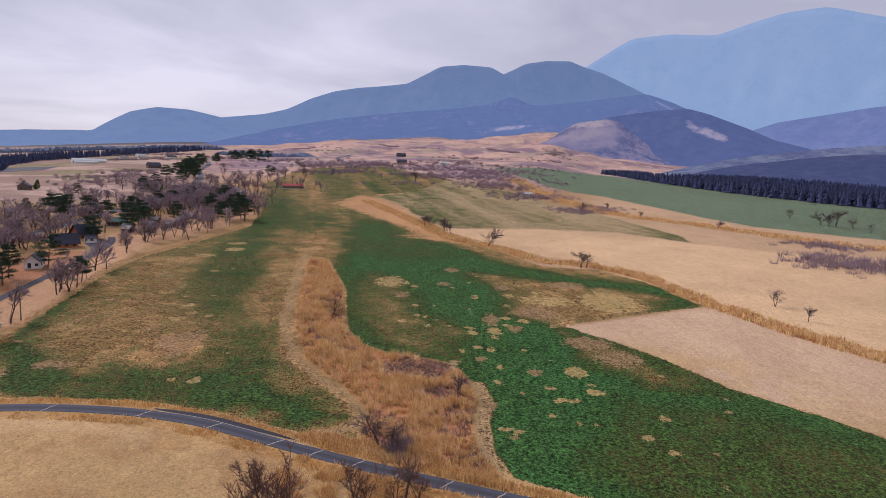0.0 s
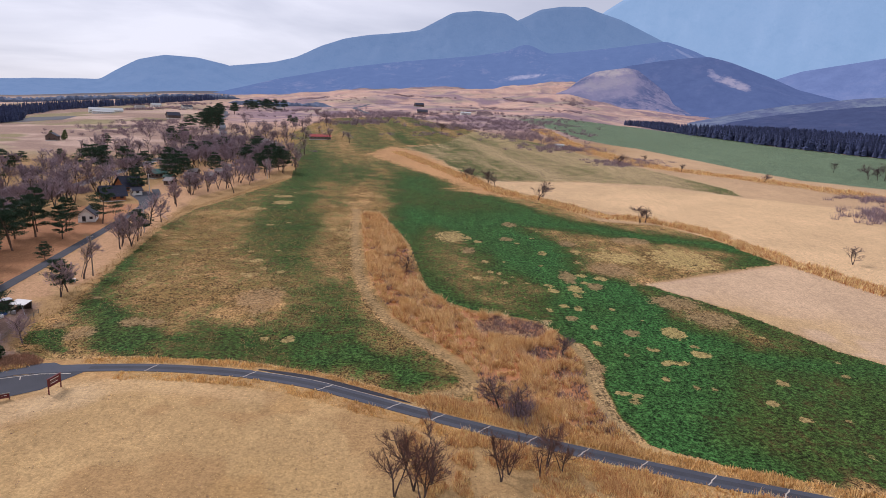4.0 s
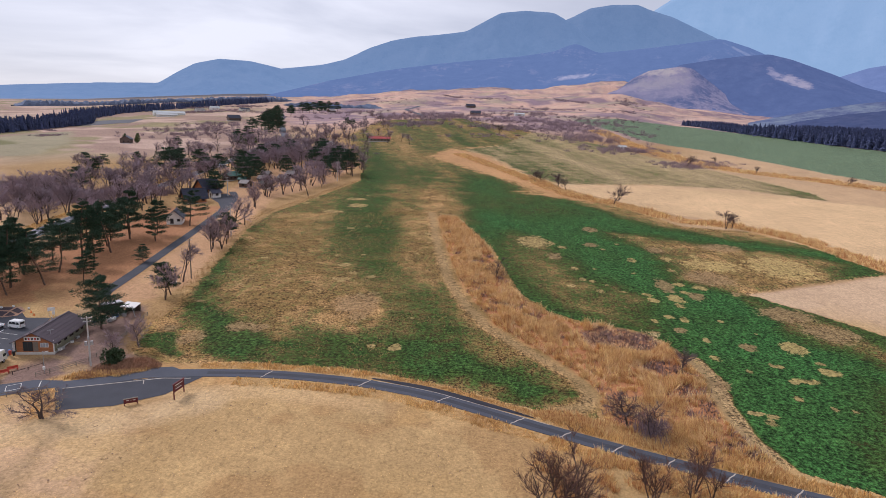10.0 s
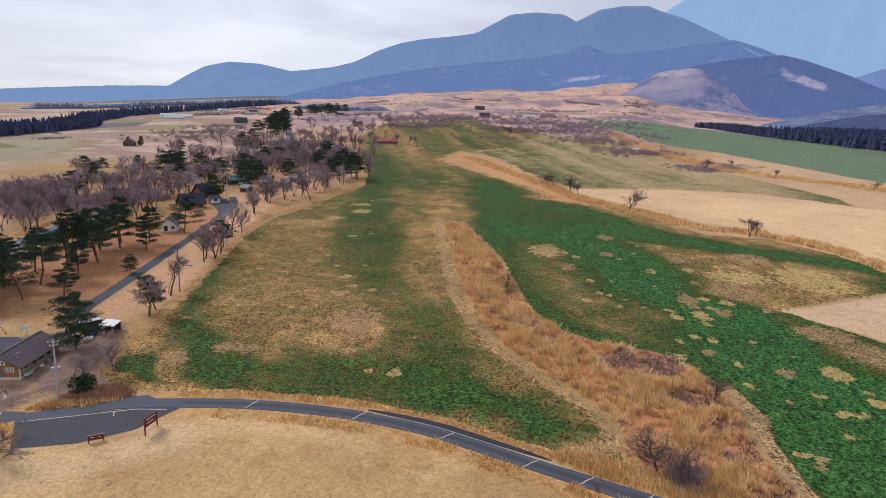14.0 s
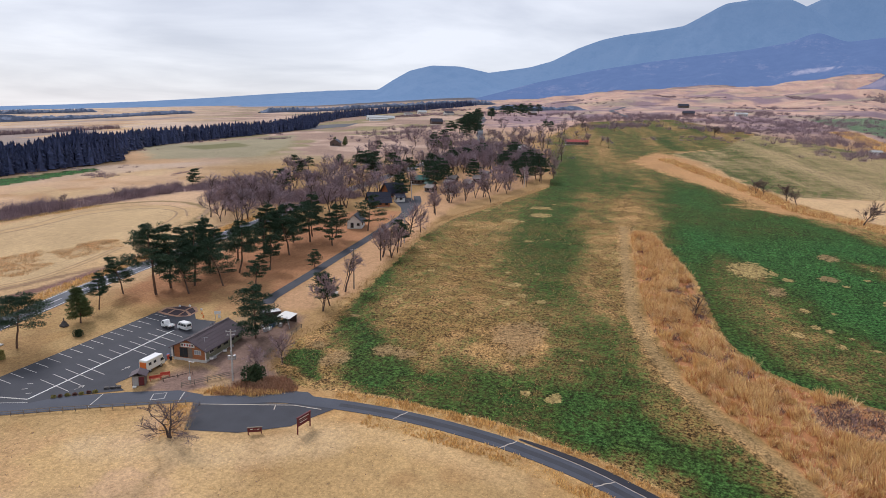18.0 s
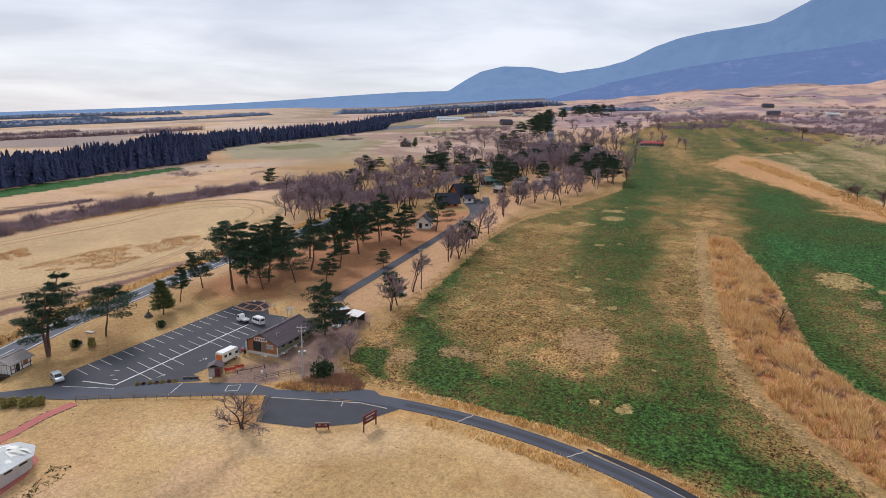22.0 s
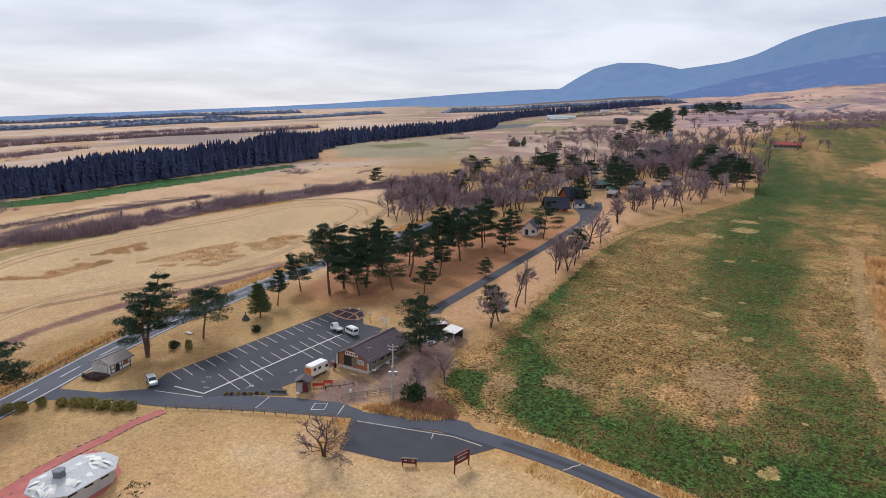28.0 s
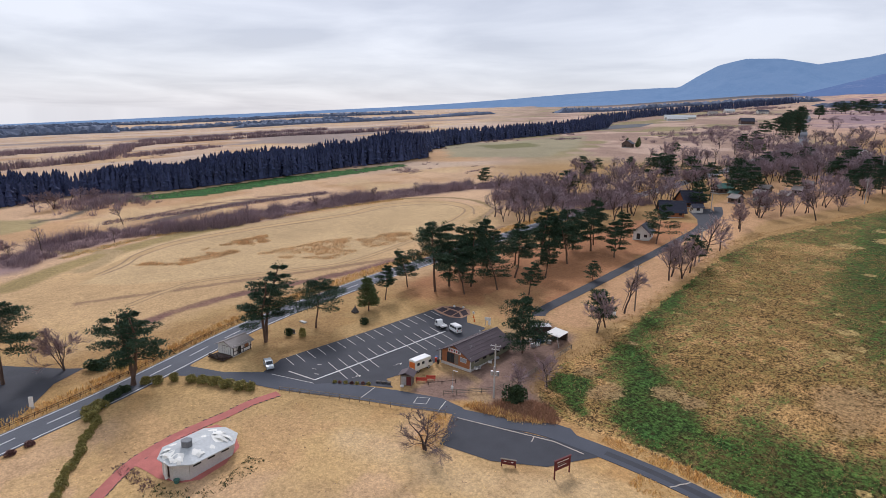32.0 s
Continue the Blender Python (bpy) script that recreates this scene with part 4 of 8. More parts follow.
# ---------------------------------------------------------------- roads
def strip_mesh(name, pts, width, lift, material, thick=0.0, across=4):
    """A ribbon laid over the ground along pts."""
    p = np.array(pts, float)
    t = np.gradient(p, axis=0)
    t /= np.linalg.norm(t, axis=1)[:, None] + 1e-9
    nrm = np.stack([-t[:, 1], t[:, 0]], 1)
    w = np.broadcast_to(np.asarray(width, float), (len(p),))
    cols = [p + nrm * (w * (k / across - 0.5))[:, None] for k in range(across + 1)]
    verts, faces = [], []
    for c in cols:
        verts += [(x, y, z + lift) for (x, y), z in zip(c, H(c[:, 0], c[:, 1]))]
    n = len(p)
    for k in range(across):
        for i in range(n - 1):
            faces.append((k * n + i, (k + 1) * n + i, (k + 1) * n + i + 1, k * n + i + 1))
    if thick:
        m = len(verts)
        for c in (cols[0], cols[-1]):
            verts += [(x, y, z + lift - thick) for (x, y), z in zip(c, H(c[:, 0], c[:, 1]))]
        for i in range(n - 1):
            faces.append((i, i + 1, m + i + 1, m + i))
            faces.append((across * n + i + 1, across * n + i, m + n + i, m + n + i + 1))
    me = mesh_of(name, verts, faces, material)
    bm = bmesh.new()
    bm.from_mesh(me)
    bmesh.ops.recalc_face_normals(bm, faces=bm.faces)
    if sum(f.normal.z for f in bm.faces) < 0:
        bmesh.ops.reverse_faces(bm, faces=bm.faces)
    bm.to_mesh(me)
    bm.free()
    return me


def area_mesh(name, outline, lift, material, cell=2.0):
    """A flat area laid over the ground, cut to its outline."""
    bm = bmesh.new()
    vs = [bm.verts.new((x, y, 0)) for x, y in outline]
    bm.faces.new(vs)
    xs, ys = [p[0] for p in outline], [p[1] for p in outline]
    for axis, lo, hi in ((0, min(xs), max(xs)), (1, min(ys), max(ys))):
        v = lo + cell
        while v < hi:
            co, no = ((v, 0, 0), (1, 0, 0)) if axis == 0 else ((0, v, 0), (0, 1, 0))
            bmesh.ops.bisect_plane(bm, geom=bm.verts[:] + bm.edges[:] + bm.faces[:], plane_co=co, plane_no=no)
            v += cell
    for v in bm.verts:
        v.co.z = ground_z(v.co.x, v.co.y) + lift
    bmesh.ops.recalc_face_normals(bm, faces=bm.faces)
    if sum(f.normal.z for f in bm.faces) < 0:
        bmesh.ops.reverse_faces(bm, faces=bm.faces)
    me = bpy.data.meshes.new(name)
    bm.to_mesh(me)
    bm.free()
    me.materials.append(material)
    return me


def cut_line(pts, a, b):
    """The stretch of a polyline between two lengths along it."""
    p = np.array(pts, float)
    s = np.r_[0, np.cumsum(np.hypot(*np.diff(p, axis=0).T))]
    q = np.r_[a, s[(s > a) & (s < b)], min(b, s[-1])]
    return list(zip(np.interp(q, s, p[:, 0]), np.interp(q, s, p[:, 1])))


def line_length(pts):
    p = np.array(pts, float)
    return float(np.hypot(*np.diff(p, axis=0).T).sum())


field_line = smooth_line(ROAD_FIELD, 1.5)
main_line = smooth_line(ROAD_MAIN, 3.0)
park_line = smooth_line(ROAD_PARK, 2.0)

road = tagged(new("road_field", strip_mesh("road_field", field_line, 3.15, 0.07, M_ASPHALT_OLD, 0.12)), "narrow grey asphalt lane curving along the meadow", "road", kind="structure")
# filled joints across the lane
for s in (37.5, 57, 73, 87.5, 96, 104.5, 112.5, 121, 130, 140, 150, 160):
    a = cut_line(field_line, s, s + 0.4)
    (x0, y0), (x1, y1) = a[0], a[-1]
    t = Vector((x1 - x0, y1 - y0, 0)).normalized()
    n = Vector((-t.y, t.x, 0))
    pts = [(x0 + n.x * k + t.x * 0.5 * k + t.x * w, y0 + n.y * k + t.y * 0.5 * k + t.y * w) for k, w in ((-1.5, 0), (-0.7, 0.1), (0, -0.06), (0.8, 0.08), (1.5, 0))]
    part("filled_joint", strip_mesh("filled_joint", pts, 0.20, 0.078, M_JOINT, across=1), None, road, "pale filled joint across the lane")
part("worn_band", strip_mesh("worn_band", cut_line(field_line, 26, 240), 1.1, 0.074, M_ASPHALT, across=1), None, road, "darker worn band along the lane")
gutter = cut_line(offset_line(field_line, 2.3), 59, 92)
part("damp_gutter", strip_mesh("damp_gutter", gutter, 0.08 + 1.35 * np.sin(np.linspace(0, math.pi, len(gutter))) ** 0.6, 0.075, M_ASPHALT_WET, across=1), None, road, "dark wet gutter beside the lane")
part("kerb_line", strip_mesh("kerb_line", cut_line(offset_line(field_line, 1.5), 60, 94), 0.13, 0.078, M_JOINT, across=1), None, road, "pale edge line of the lane")

lot = tagged(new("pavement_lay_by", area_mesh("pavement_lay_by", LOT, 0.05, M_ASPHALT)), "dark asphalt lay-by beside the lane", "lay-by", kind="structure")
part("edge_line", strip_mesh("edge_line", [(-111.6, 106.6), (-105, 109.3), (-96, 113.0), (-90.8, 113.7)], 0.22, 0.085, M_JOINT, across=1), None, lot, "pale worn line along the lay-by")
part("crack_line", strip_mesh("crack_line", [(-99.0, 111.7), (-98.3, 110.4)], 0.18, 0.07, M_JOINT, across=1), None, lot)
apron = tagged(new("pavement_apron", area_mesh("pavement_apron", [(-103, 113.2), (-99.8, 117.0), (-96.6, 117.9), (-94.2, 116.8), (-94.6, 114.8), (-99, 112.8)], 0.055, M_ASPHALT_OLD, 1.5)), "grey asphalt gateway apron at the field edge", "apron", kind="structure")

main_road = tagged(new("road_main", strip_mesh("road_main", main_line, 7.0, 0.07, M_ASPHALT_PALE, 0.15)), "grey two-lane country road with white lines", "road", kind="structure")
for d in (-3.0, 3.0):
    part("edge_line", strip_mesh("edge_line", cut_line(offset_line(main_line, d), 60, 560), 0.2, 0.08, M_LINE, across=1), None, main_road)
s = 60.0
while s < 420:
    part("centre_dash", strip_mesh("centre_dash", cut_line(main_line, s, s + 5), 0.18, 0.08, M_LINE, across=1), None, main_road)
    s += 10.0
park_road = tagged(new("road_park", strip_mesh("road_park", park_line, 3.4, 0.07, M_ASPHALT, 0.12)), "straight dark asphalt lane under the pines", "road", kind="structure")
yard = tagged(new("pavement_yard", area_mesh("pavement_yard", [(-150.8, 254), (-147.8, 256), (-149.5, 268), (-153.5, 280), (-158, 290), (-166, 300), (-171, 297), (-170, 289), (-160, 277), (-155, 268)], 0.06, M_ASPHALT)), "dark asphalt yard before the houses", "yard", kind="structure")
entrance = tagged(new("road_entrance", area_mesh("road_entrance", [(-170.5, 75.0), (-164.5, 73.5), (-160, 77.6), (-152.3, 83.4), (-141.5, 88.9), (-128, 97.8), (-117.2, 104.4), (-112.9, 106.9), (-113.3, 109.5), (-118.5, 109.0), (-126.6, 104.8), (-136.4, 98.6), (-139.4, 94.7), (-151, 89.7), (-156.5, 83.8), (-164.2, 79.6), (-168.5, 84.5), (-172.5, 92.0), (-171, 84)], 0.062, M_ASPHALT_OLD)), "grey asphalt entrance road", "road", kind="structure")
carpark = tagged(new("pavement_car_park", area_mesh("pavement_car_park", CARPARK, 0.055, M_ASPHALT)), "dark asphalt car park with white bay lines", "car park", kind="structure")


def paint(name, pts, width=0.14, lift=0.075, m=M_LINE_WORN):
    part(name, strip_mesh(name, pts, width, lift, m, across=1), None, carpark)


paint("centre_line", [(-140.8, 95.6), (-141.3, 112), (-141.8, 129.6)], 0.28, m=M_LINE)
for k in range(18):
    y = 96.0 + 2.45 * k
    paint("bay_line", [(-154.0, y), (-149.6, y - 0.3)])
for k in range(12):
    y = 101.0 + 2.45 * k
    paint("bay_line", [(-146.0, y + 0.5), (-141.4, y)])
    if not 3 < k < 7:
        paint("bay_line", [(-141.2, y), (-136.8, y - 0.5)])
for x, y in ((-136.5, 101.4), (-135.4, 110.5)):
    paint("arrow_shaft", [(x, y), (x + 0.2, y + 1.6)], 0.12)
    paint("arrow_head", [(x - 0.3, y + 1.1), (x + 0.2, y + 1.8)], 0.15)
    paint("arrow_head", [(x + 0.6, y + 1.1), (x + 0.2, y + 1.8)], 0.15)
paint("stop_line", [(-147.8, 93.6), (-140.8, 95.6)], 0.3)
paint("stop_line", [(-149, 90.5), (-139.6, 94.8)], 0.16)
for x, y in ((-145.5, 97.6), (-143.2, 96.8), (-146.6, 99.3)):
    paint("marking", [(x, y), (x + 0.8, y + 0.6)], 0.18)
paint("zone_line", [(-120.6, 104.2), (-118.8, 105.6), (-120.0, 107.4), (-121.8, 106.0), (-120.6, 104.2)], 0.16)
paint("zone_line", [(-128.6, 98.2), (-130.2, 102.4)], 0.16)
paint("zone_line", [(-115.6, 105.8), (-117.2, 108.8)], 0.16)

# planted beds at the far corner of the car park
bed = tagged(new("planting_bed", area_mesh("planting_bed", [(-154.6, 136.4), (-155.2, 139.6), (-152.4, 142.6), (-148.4, 143.0), (-145.6, 140.8), (-145.2, 137.6), (-147.6, 136.0), (-151.2, 135.9)], 0.085, M_BEDEDGE, 1.5)), "planted corner bed of the car park edged in tan stone", "planting bed")
for ring in ([(-154.0, 137.0), (-154.3, 139.2), (-152.2, 139.4), (-151.6, 136.7)], [(-152.0, 140.0), (-153.8, 139.9), (-152.0, 142.0), (-149.6, 142.3), (-149.4, 140.2)], [(-151.0, 136.6), (-151.6, 139.5), (-149.0, 139.6), (-148.2, 136.7)], [(-148.8, 140.2), (-148.9, 142.2), (-146.2, 140.6), (-145.9, 138.8)], [(-147.8, 136.8), (-148.5, 139.5), (-146.2, 138.2), (-146.0, 137.4)]):
    part("soil_panel", area_mesh("soil_panel", ring, 0.11, M_BEDSOIL, 1.0), None, bed, "dark earth panel of the bed")

# red paved path, slab by slab
red = tagged(new("path_red", strip_mesh("path_red", smooth_line(RED_PATH, 1.0), 2.1, 0.05, M_BRICKPATH, 0.05)), "winding path of red paving", "path", kind="structure")
plaza = part("paved_court", area_mesh("paved_court", [(-138.4, 69.4), (-136.8, 65.6), (-134.6, 61.6), (-131.8, 62.6), (-128.6, 63.4), (-125.2, 65.6), (-124.1, 68.0), (-125.4, 72.2), (-128.4, 75.6), (-133.0, 76.6), (-137.6, 75.4)], 0.056, M_BRICKPATH), None, red, "red paved court round the washroom")
edge_rng = random.Random(77)
for side in (-1.13, 1.13):
    ln = offset_line(smooth_line(RED_PATH, 1.0), side)
    k = box(0.14, 0.7, 0.1, bevel=0.02)
    me = bpy.data.meshes.new("edging_stone")
    k.to_mesh(me)
    k.free()
    me.materials.append(M_STONE)
    for (x0, y0), (x1, y1) in zip(ln, ln[1:]):
        if edge_rng.random() < 0.45:
            continue
        ob = new("edging_stone", me)
        ob.parent = red
        ob.matrix_world = on_ground((x0 + x1) / 2, (y0 + y1) / 2, math.degrees(math.atan2(y1 - y0, x1 - x0)) - 90 + edge_rng.uniform(-14, 14))


# ---------------------------------------------------------------- mountains and far woods
def ridge(name, profile, dist, depth, material, label, rough=0.06, seed=0, foot=None):
    """A mountain chain whose crest follows a few heights in degrees over the plain, falling towards the viewer in spurs."""
    profile = sorted(profile)
    pa, pe = np.array([p[0] for p in profile], float), np.array([p[1] for p in profile], float)
    az = np.linspace(pa.min(), pa.max(), 220)
    # smoothed crest
    el = np.interp(az, pa, pe)
    k = np.array([0.25, 0.5, 0.25])
    for _ in range(2):
        el[1:-1] = np.convolve(el, k, "valid")
    M = 30
    verts, faces = [], []
    for i in range(M + 6):
        f = i / M if i <= M else 1 + (i - M) / M            # past one: the far side
        rad = dist - depth * (1 - f) if f <= 1 else dist + depth * (f - 1)
        x, y = CX - np.sin(np.radians(az)) * rad, CY + np.cos(np.radians(az)) * rad
        top = 55 + dist * np.tan(np.radians(el))
        base = H(x, y) - 6
        g = f ** 1.25 if f <= 1 else 1 - (f - 1) * 1.6
        lat = np.radians(az) * dist
        spur = np.abs(fnoise(lat, np.full_like(lat, rad), 620, seed) - 0.5) * 2
        tex = (fnoise(lat, np.full_like(lat, rad), 150, seed + 5) - 0.5)
        zz = base + np.maximum(top - base, 0) * g - np.maximum(top - base, 0) * (spur * 0.30 + tex * rough * 3) * (4 * min(f, 1) * (1 - min(f, 1)))
        zz += (fnoise(lat, np.zeros_like(lat), 110, seed + 8) - 0.5) * rough * 60 * min(f, 1)
        verts += list(zip(x, y, zz))
    n = len(az)
    for i in range(M + 5):
        for j in range(n - 1):
            faces.append((i * n + j, i * n + j + 1, (i + 1) * n + j + 1, (i + 1) * n + j))
    me = mesh_of(name, verts, faces, material, True)
    return tagged(new(name, me), label, "mountain", kind="structure")


def on_slope(az, el, dist):
    """The point that stands in a direction, at a distance."""
    a = radians(az)
    return (CX - math.sin(a) * dist, CY + math.cos(a) * dist, 55 + dist * math.tan(radians(el)))


# blue of the distant haze, which the slope materials below emit
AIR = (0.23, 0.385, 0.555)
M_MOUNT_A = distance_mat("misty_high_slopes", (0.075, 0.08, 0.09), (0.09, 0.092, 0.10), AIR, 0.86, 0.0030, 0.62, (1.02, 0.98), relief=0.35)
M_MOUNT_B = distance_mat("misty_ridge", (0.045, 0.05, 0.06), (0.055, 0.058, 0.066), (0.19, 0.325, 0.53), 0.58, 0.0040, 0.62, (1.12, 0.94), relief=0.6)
M_MOUNT_C = distance_mat("hazy_wooded_foothill", (0.022, 0.028, 0.04), (0.10, 0.085, 0.09), (0.155, 0.245, 0.46), 0.60, 0.006, 0.72, (1.05, 1.1),
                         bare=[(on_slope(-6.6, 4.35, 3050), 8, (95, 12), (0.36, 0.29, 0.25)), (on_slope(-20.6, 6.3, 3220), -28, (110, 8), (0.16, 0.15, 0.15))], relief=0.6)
M_MOUNT_C3 = distance_mat("dark_hazy_wooded_cone", (0.02, 0.026, 0.036), (0.05, 0.05, 0.06), (0.125, 0.185, 0.38), 0.54, 0.008, 0.72,
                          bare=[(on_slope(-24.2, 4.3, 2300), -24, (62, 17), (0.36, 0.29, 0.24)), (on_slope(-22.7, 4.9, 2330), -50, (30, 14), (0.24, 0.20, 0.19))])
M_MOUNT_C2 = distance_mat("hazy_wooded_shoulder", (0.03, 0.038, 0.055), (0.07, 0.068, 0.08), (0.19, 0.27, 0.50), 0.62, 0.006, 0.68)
M_MOUNT_D = distance_mat("hazy_grassy_foothill", (0.04, 0.042, 0.05), (0.20, 0.155, 0.14), (0.14, 0.18, 0.36), 0.46, 0.012, 0.58,
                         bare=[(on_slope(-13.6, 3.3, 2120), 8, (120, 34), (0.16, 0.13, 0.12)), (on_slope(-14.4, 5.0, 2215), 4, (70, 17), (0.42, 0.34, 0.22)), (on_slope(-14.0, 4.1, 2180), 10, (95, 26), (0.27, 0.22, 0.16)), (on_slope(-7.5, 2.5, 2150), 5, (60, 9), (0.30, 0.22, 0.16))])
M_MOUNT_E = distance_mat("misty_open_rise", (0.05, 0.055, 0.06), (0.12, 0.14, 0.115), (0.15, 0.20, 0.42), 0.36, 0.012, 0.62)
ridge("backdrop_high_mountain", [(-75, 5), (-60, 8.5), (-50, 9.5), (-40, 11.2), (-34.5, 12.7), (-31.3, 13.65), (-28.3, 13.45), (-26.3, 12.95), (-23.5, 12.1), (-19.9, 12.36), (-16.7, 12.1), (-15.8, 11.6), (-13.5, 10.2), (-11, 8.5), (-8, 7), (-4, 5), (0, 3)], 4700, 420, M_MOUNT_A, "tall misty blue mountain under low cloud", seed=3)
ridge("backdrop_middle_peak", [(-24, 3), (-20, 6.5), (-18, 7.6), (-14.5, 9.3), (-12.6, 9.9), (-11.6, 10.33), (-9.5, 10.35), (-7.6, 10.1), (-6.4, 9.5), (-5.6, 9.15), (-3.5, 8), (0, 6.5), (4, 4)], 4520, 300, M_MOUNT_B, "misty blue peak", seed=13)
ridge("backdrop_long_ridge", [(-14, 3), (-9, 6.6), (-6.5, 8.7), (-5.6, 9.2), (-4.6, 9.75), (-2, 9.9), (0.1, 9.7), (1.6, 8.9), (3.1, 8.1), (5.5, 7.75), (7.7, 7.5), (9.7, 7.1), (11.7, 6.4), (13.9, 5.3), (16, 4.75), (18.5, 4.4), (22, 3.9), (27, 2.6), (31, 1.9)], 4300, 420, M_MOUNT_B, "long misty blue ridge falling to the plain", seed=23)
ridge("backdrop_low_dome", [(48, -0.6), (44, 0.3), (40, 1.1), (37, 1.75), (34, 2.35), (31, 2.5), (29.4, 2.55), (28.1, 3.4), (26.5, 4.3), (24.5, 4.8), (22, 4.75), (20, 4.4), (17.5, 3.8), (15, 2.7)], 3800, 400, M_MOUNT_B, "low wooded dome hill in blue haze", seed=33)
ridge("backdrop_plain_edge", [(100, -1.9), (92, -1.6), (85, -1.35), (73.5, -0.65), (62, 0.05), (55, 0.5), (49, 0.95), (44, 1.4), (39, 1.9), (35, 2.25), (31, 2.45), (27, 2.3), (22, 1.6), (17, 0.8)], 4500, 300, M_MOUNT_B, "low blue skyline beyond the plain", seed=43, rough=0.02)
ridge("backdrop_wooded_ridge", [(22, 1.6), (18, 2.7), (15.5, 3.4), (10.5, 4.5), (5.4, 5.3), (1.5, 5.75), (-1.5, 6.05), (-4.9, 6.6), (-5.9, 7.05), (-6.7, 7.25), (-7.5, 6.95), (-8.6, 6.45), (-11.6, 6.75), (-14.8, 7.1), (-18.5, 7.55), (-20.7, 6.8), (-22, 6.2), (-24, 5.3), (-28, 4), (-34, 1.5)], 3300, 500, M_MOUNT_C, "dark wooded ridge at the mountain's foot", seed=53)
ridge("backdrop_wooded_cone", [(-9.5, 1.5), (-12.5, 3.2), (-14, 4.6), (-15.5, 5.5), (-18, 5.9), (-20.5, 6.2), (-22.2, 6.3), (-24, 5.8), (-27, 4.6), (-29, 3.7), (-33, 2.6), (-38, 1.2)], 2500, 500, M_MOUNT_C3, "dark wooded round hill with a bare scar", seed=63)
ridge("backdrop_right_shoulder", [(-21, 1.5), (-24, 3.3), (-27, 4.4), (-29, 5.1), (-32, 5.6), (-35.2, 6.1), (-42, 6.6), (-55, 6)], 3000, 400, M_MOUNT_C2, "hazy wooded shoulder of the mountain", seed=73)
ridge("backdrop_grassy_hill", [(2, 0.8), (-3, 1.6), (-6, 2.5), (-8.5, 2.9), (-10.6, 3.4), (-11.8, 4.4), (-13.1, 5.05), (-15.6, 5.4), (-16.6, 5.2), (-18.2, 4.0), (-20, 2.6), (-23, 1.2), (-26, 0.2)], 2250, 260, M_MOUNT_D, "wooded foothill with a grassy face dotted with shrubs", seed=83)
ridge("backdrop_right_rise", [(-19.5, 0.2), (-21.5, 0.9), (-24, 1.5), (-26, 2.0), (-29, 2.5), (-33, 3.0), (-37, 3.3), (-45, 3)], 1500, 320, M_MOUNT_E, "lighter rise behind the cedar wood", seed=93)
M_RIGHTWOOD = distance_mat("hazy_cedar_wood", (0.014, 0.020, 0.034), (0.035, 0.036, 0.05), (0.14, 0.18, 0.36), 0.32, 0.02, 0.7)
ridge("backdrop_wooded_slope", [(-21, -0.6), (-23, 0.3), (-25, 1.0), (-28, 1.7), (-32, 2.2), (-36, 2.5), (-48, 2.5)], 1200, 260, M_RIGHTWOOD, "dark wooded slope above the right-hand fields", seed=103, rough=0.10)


def cedar_tris(rng, h, w):
    """One conifer: a narrow core hung with many drooping boughs."""
    out = []
    a = np.arange(6) * 1.0472
    ring = np.stack([np.cos(a) * w * 0.62, np.sin(a) * w * 0.62, np.full(6, h * 0.03)], 1)
    for i in range(6):
        out.append((ring[i], ring[(i + 1) % 6], np.array([0, 0, h * 0.97])))
    for _ in range(46):
        f = rng.uniform(0, 1) ** 0.8
        r, z, t = w * (1 - 0.93 * f) * rng.uniform(0.75, 1.15), h * (0.06 + 0.92 * f), rng.uniform(0, 6.283)
        d = np.array([math.cos(t), math.sin(t), 0.0])
        side = np.array([-d[1], d[0], 0.0]) * w * rng.uniform(0.16, 0.30) * (1.15 - 0.7 * f)
        tip = d * r + (0, 0, z - h * rng.uniform(0.05, 0.10))
        root = d * r * 0.25 + (0, 0, z + h * 0.03)
        out.append((tip - side, tip + side, root))
    return np.array(out)


CEDARS = [cedar_tris(np.random.default_rng(70 + k), 1.0, 0.17) for k in range(6)]


def wood(name, spots, label, material, seed):
    """Many conifers joined into one far wood. spots: x, y, height, width."""
    rng = np.random.default_rng(seed)
    out = []
    for x, y, h, w in spots:
        t = CEDARS[rng.integers(6)].copy()
        a = rng.uniform(0, 6.28)
        c, s = math.cos(a), math.sin(a)
        t = t @ np.array([[c, s, 0], [-s, c, 0], [0, 0, 1]])
        t = t * (h * w / 1.0, h * w / 1.0, h) + (x, y, ground_z(x, y))
        out.append(t)
    return tagged(new(name, tri_mesh(name, np.concatenate(out), material)), label, "forest", kind="stuff")


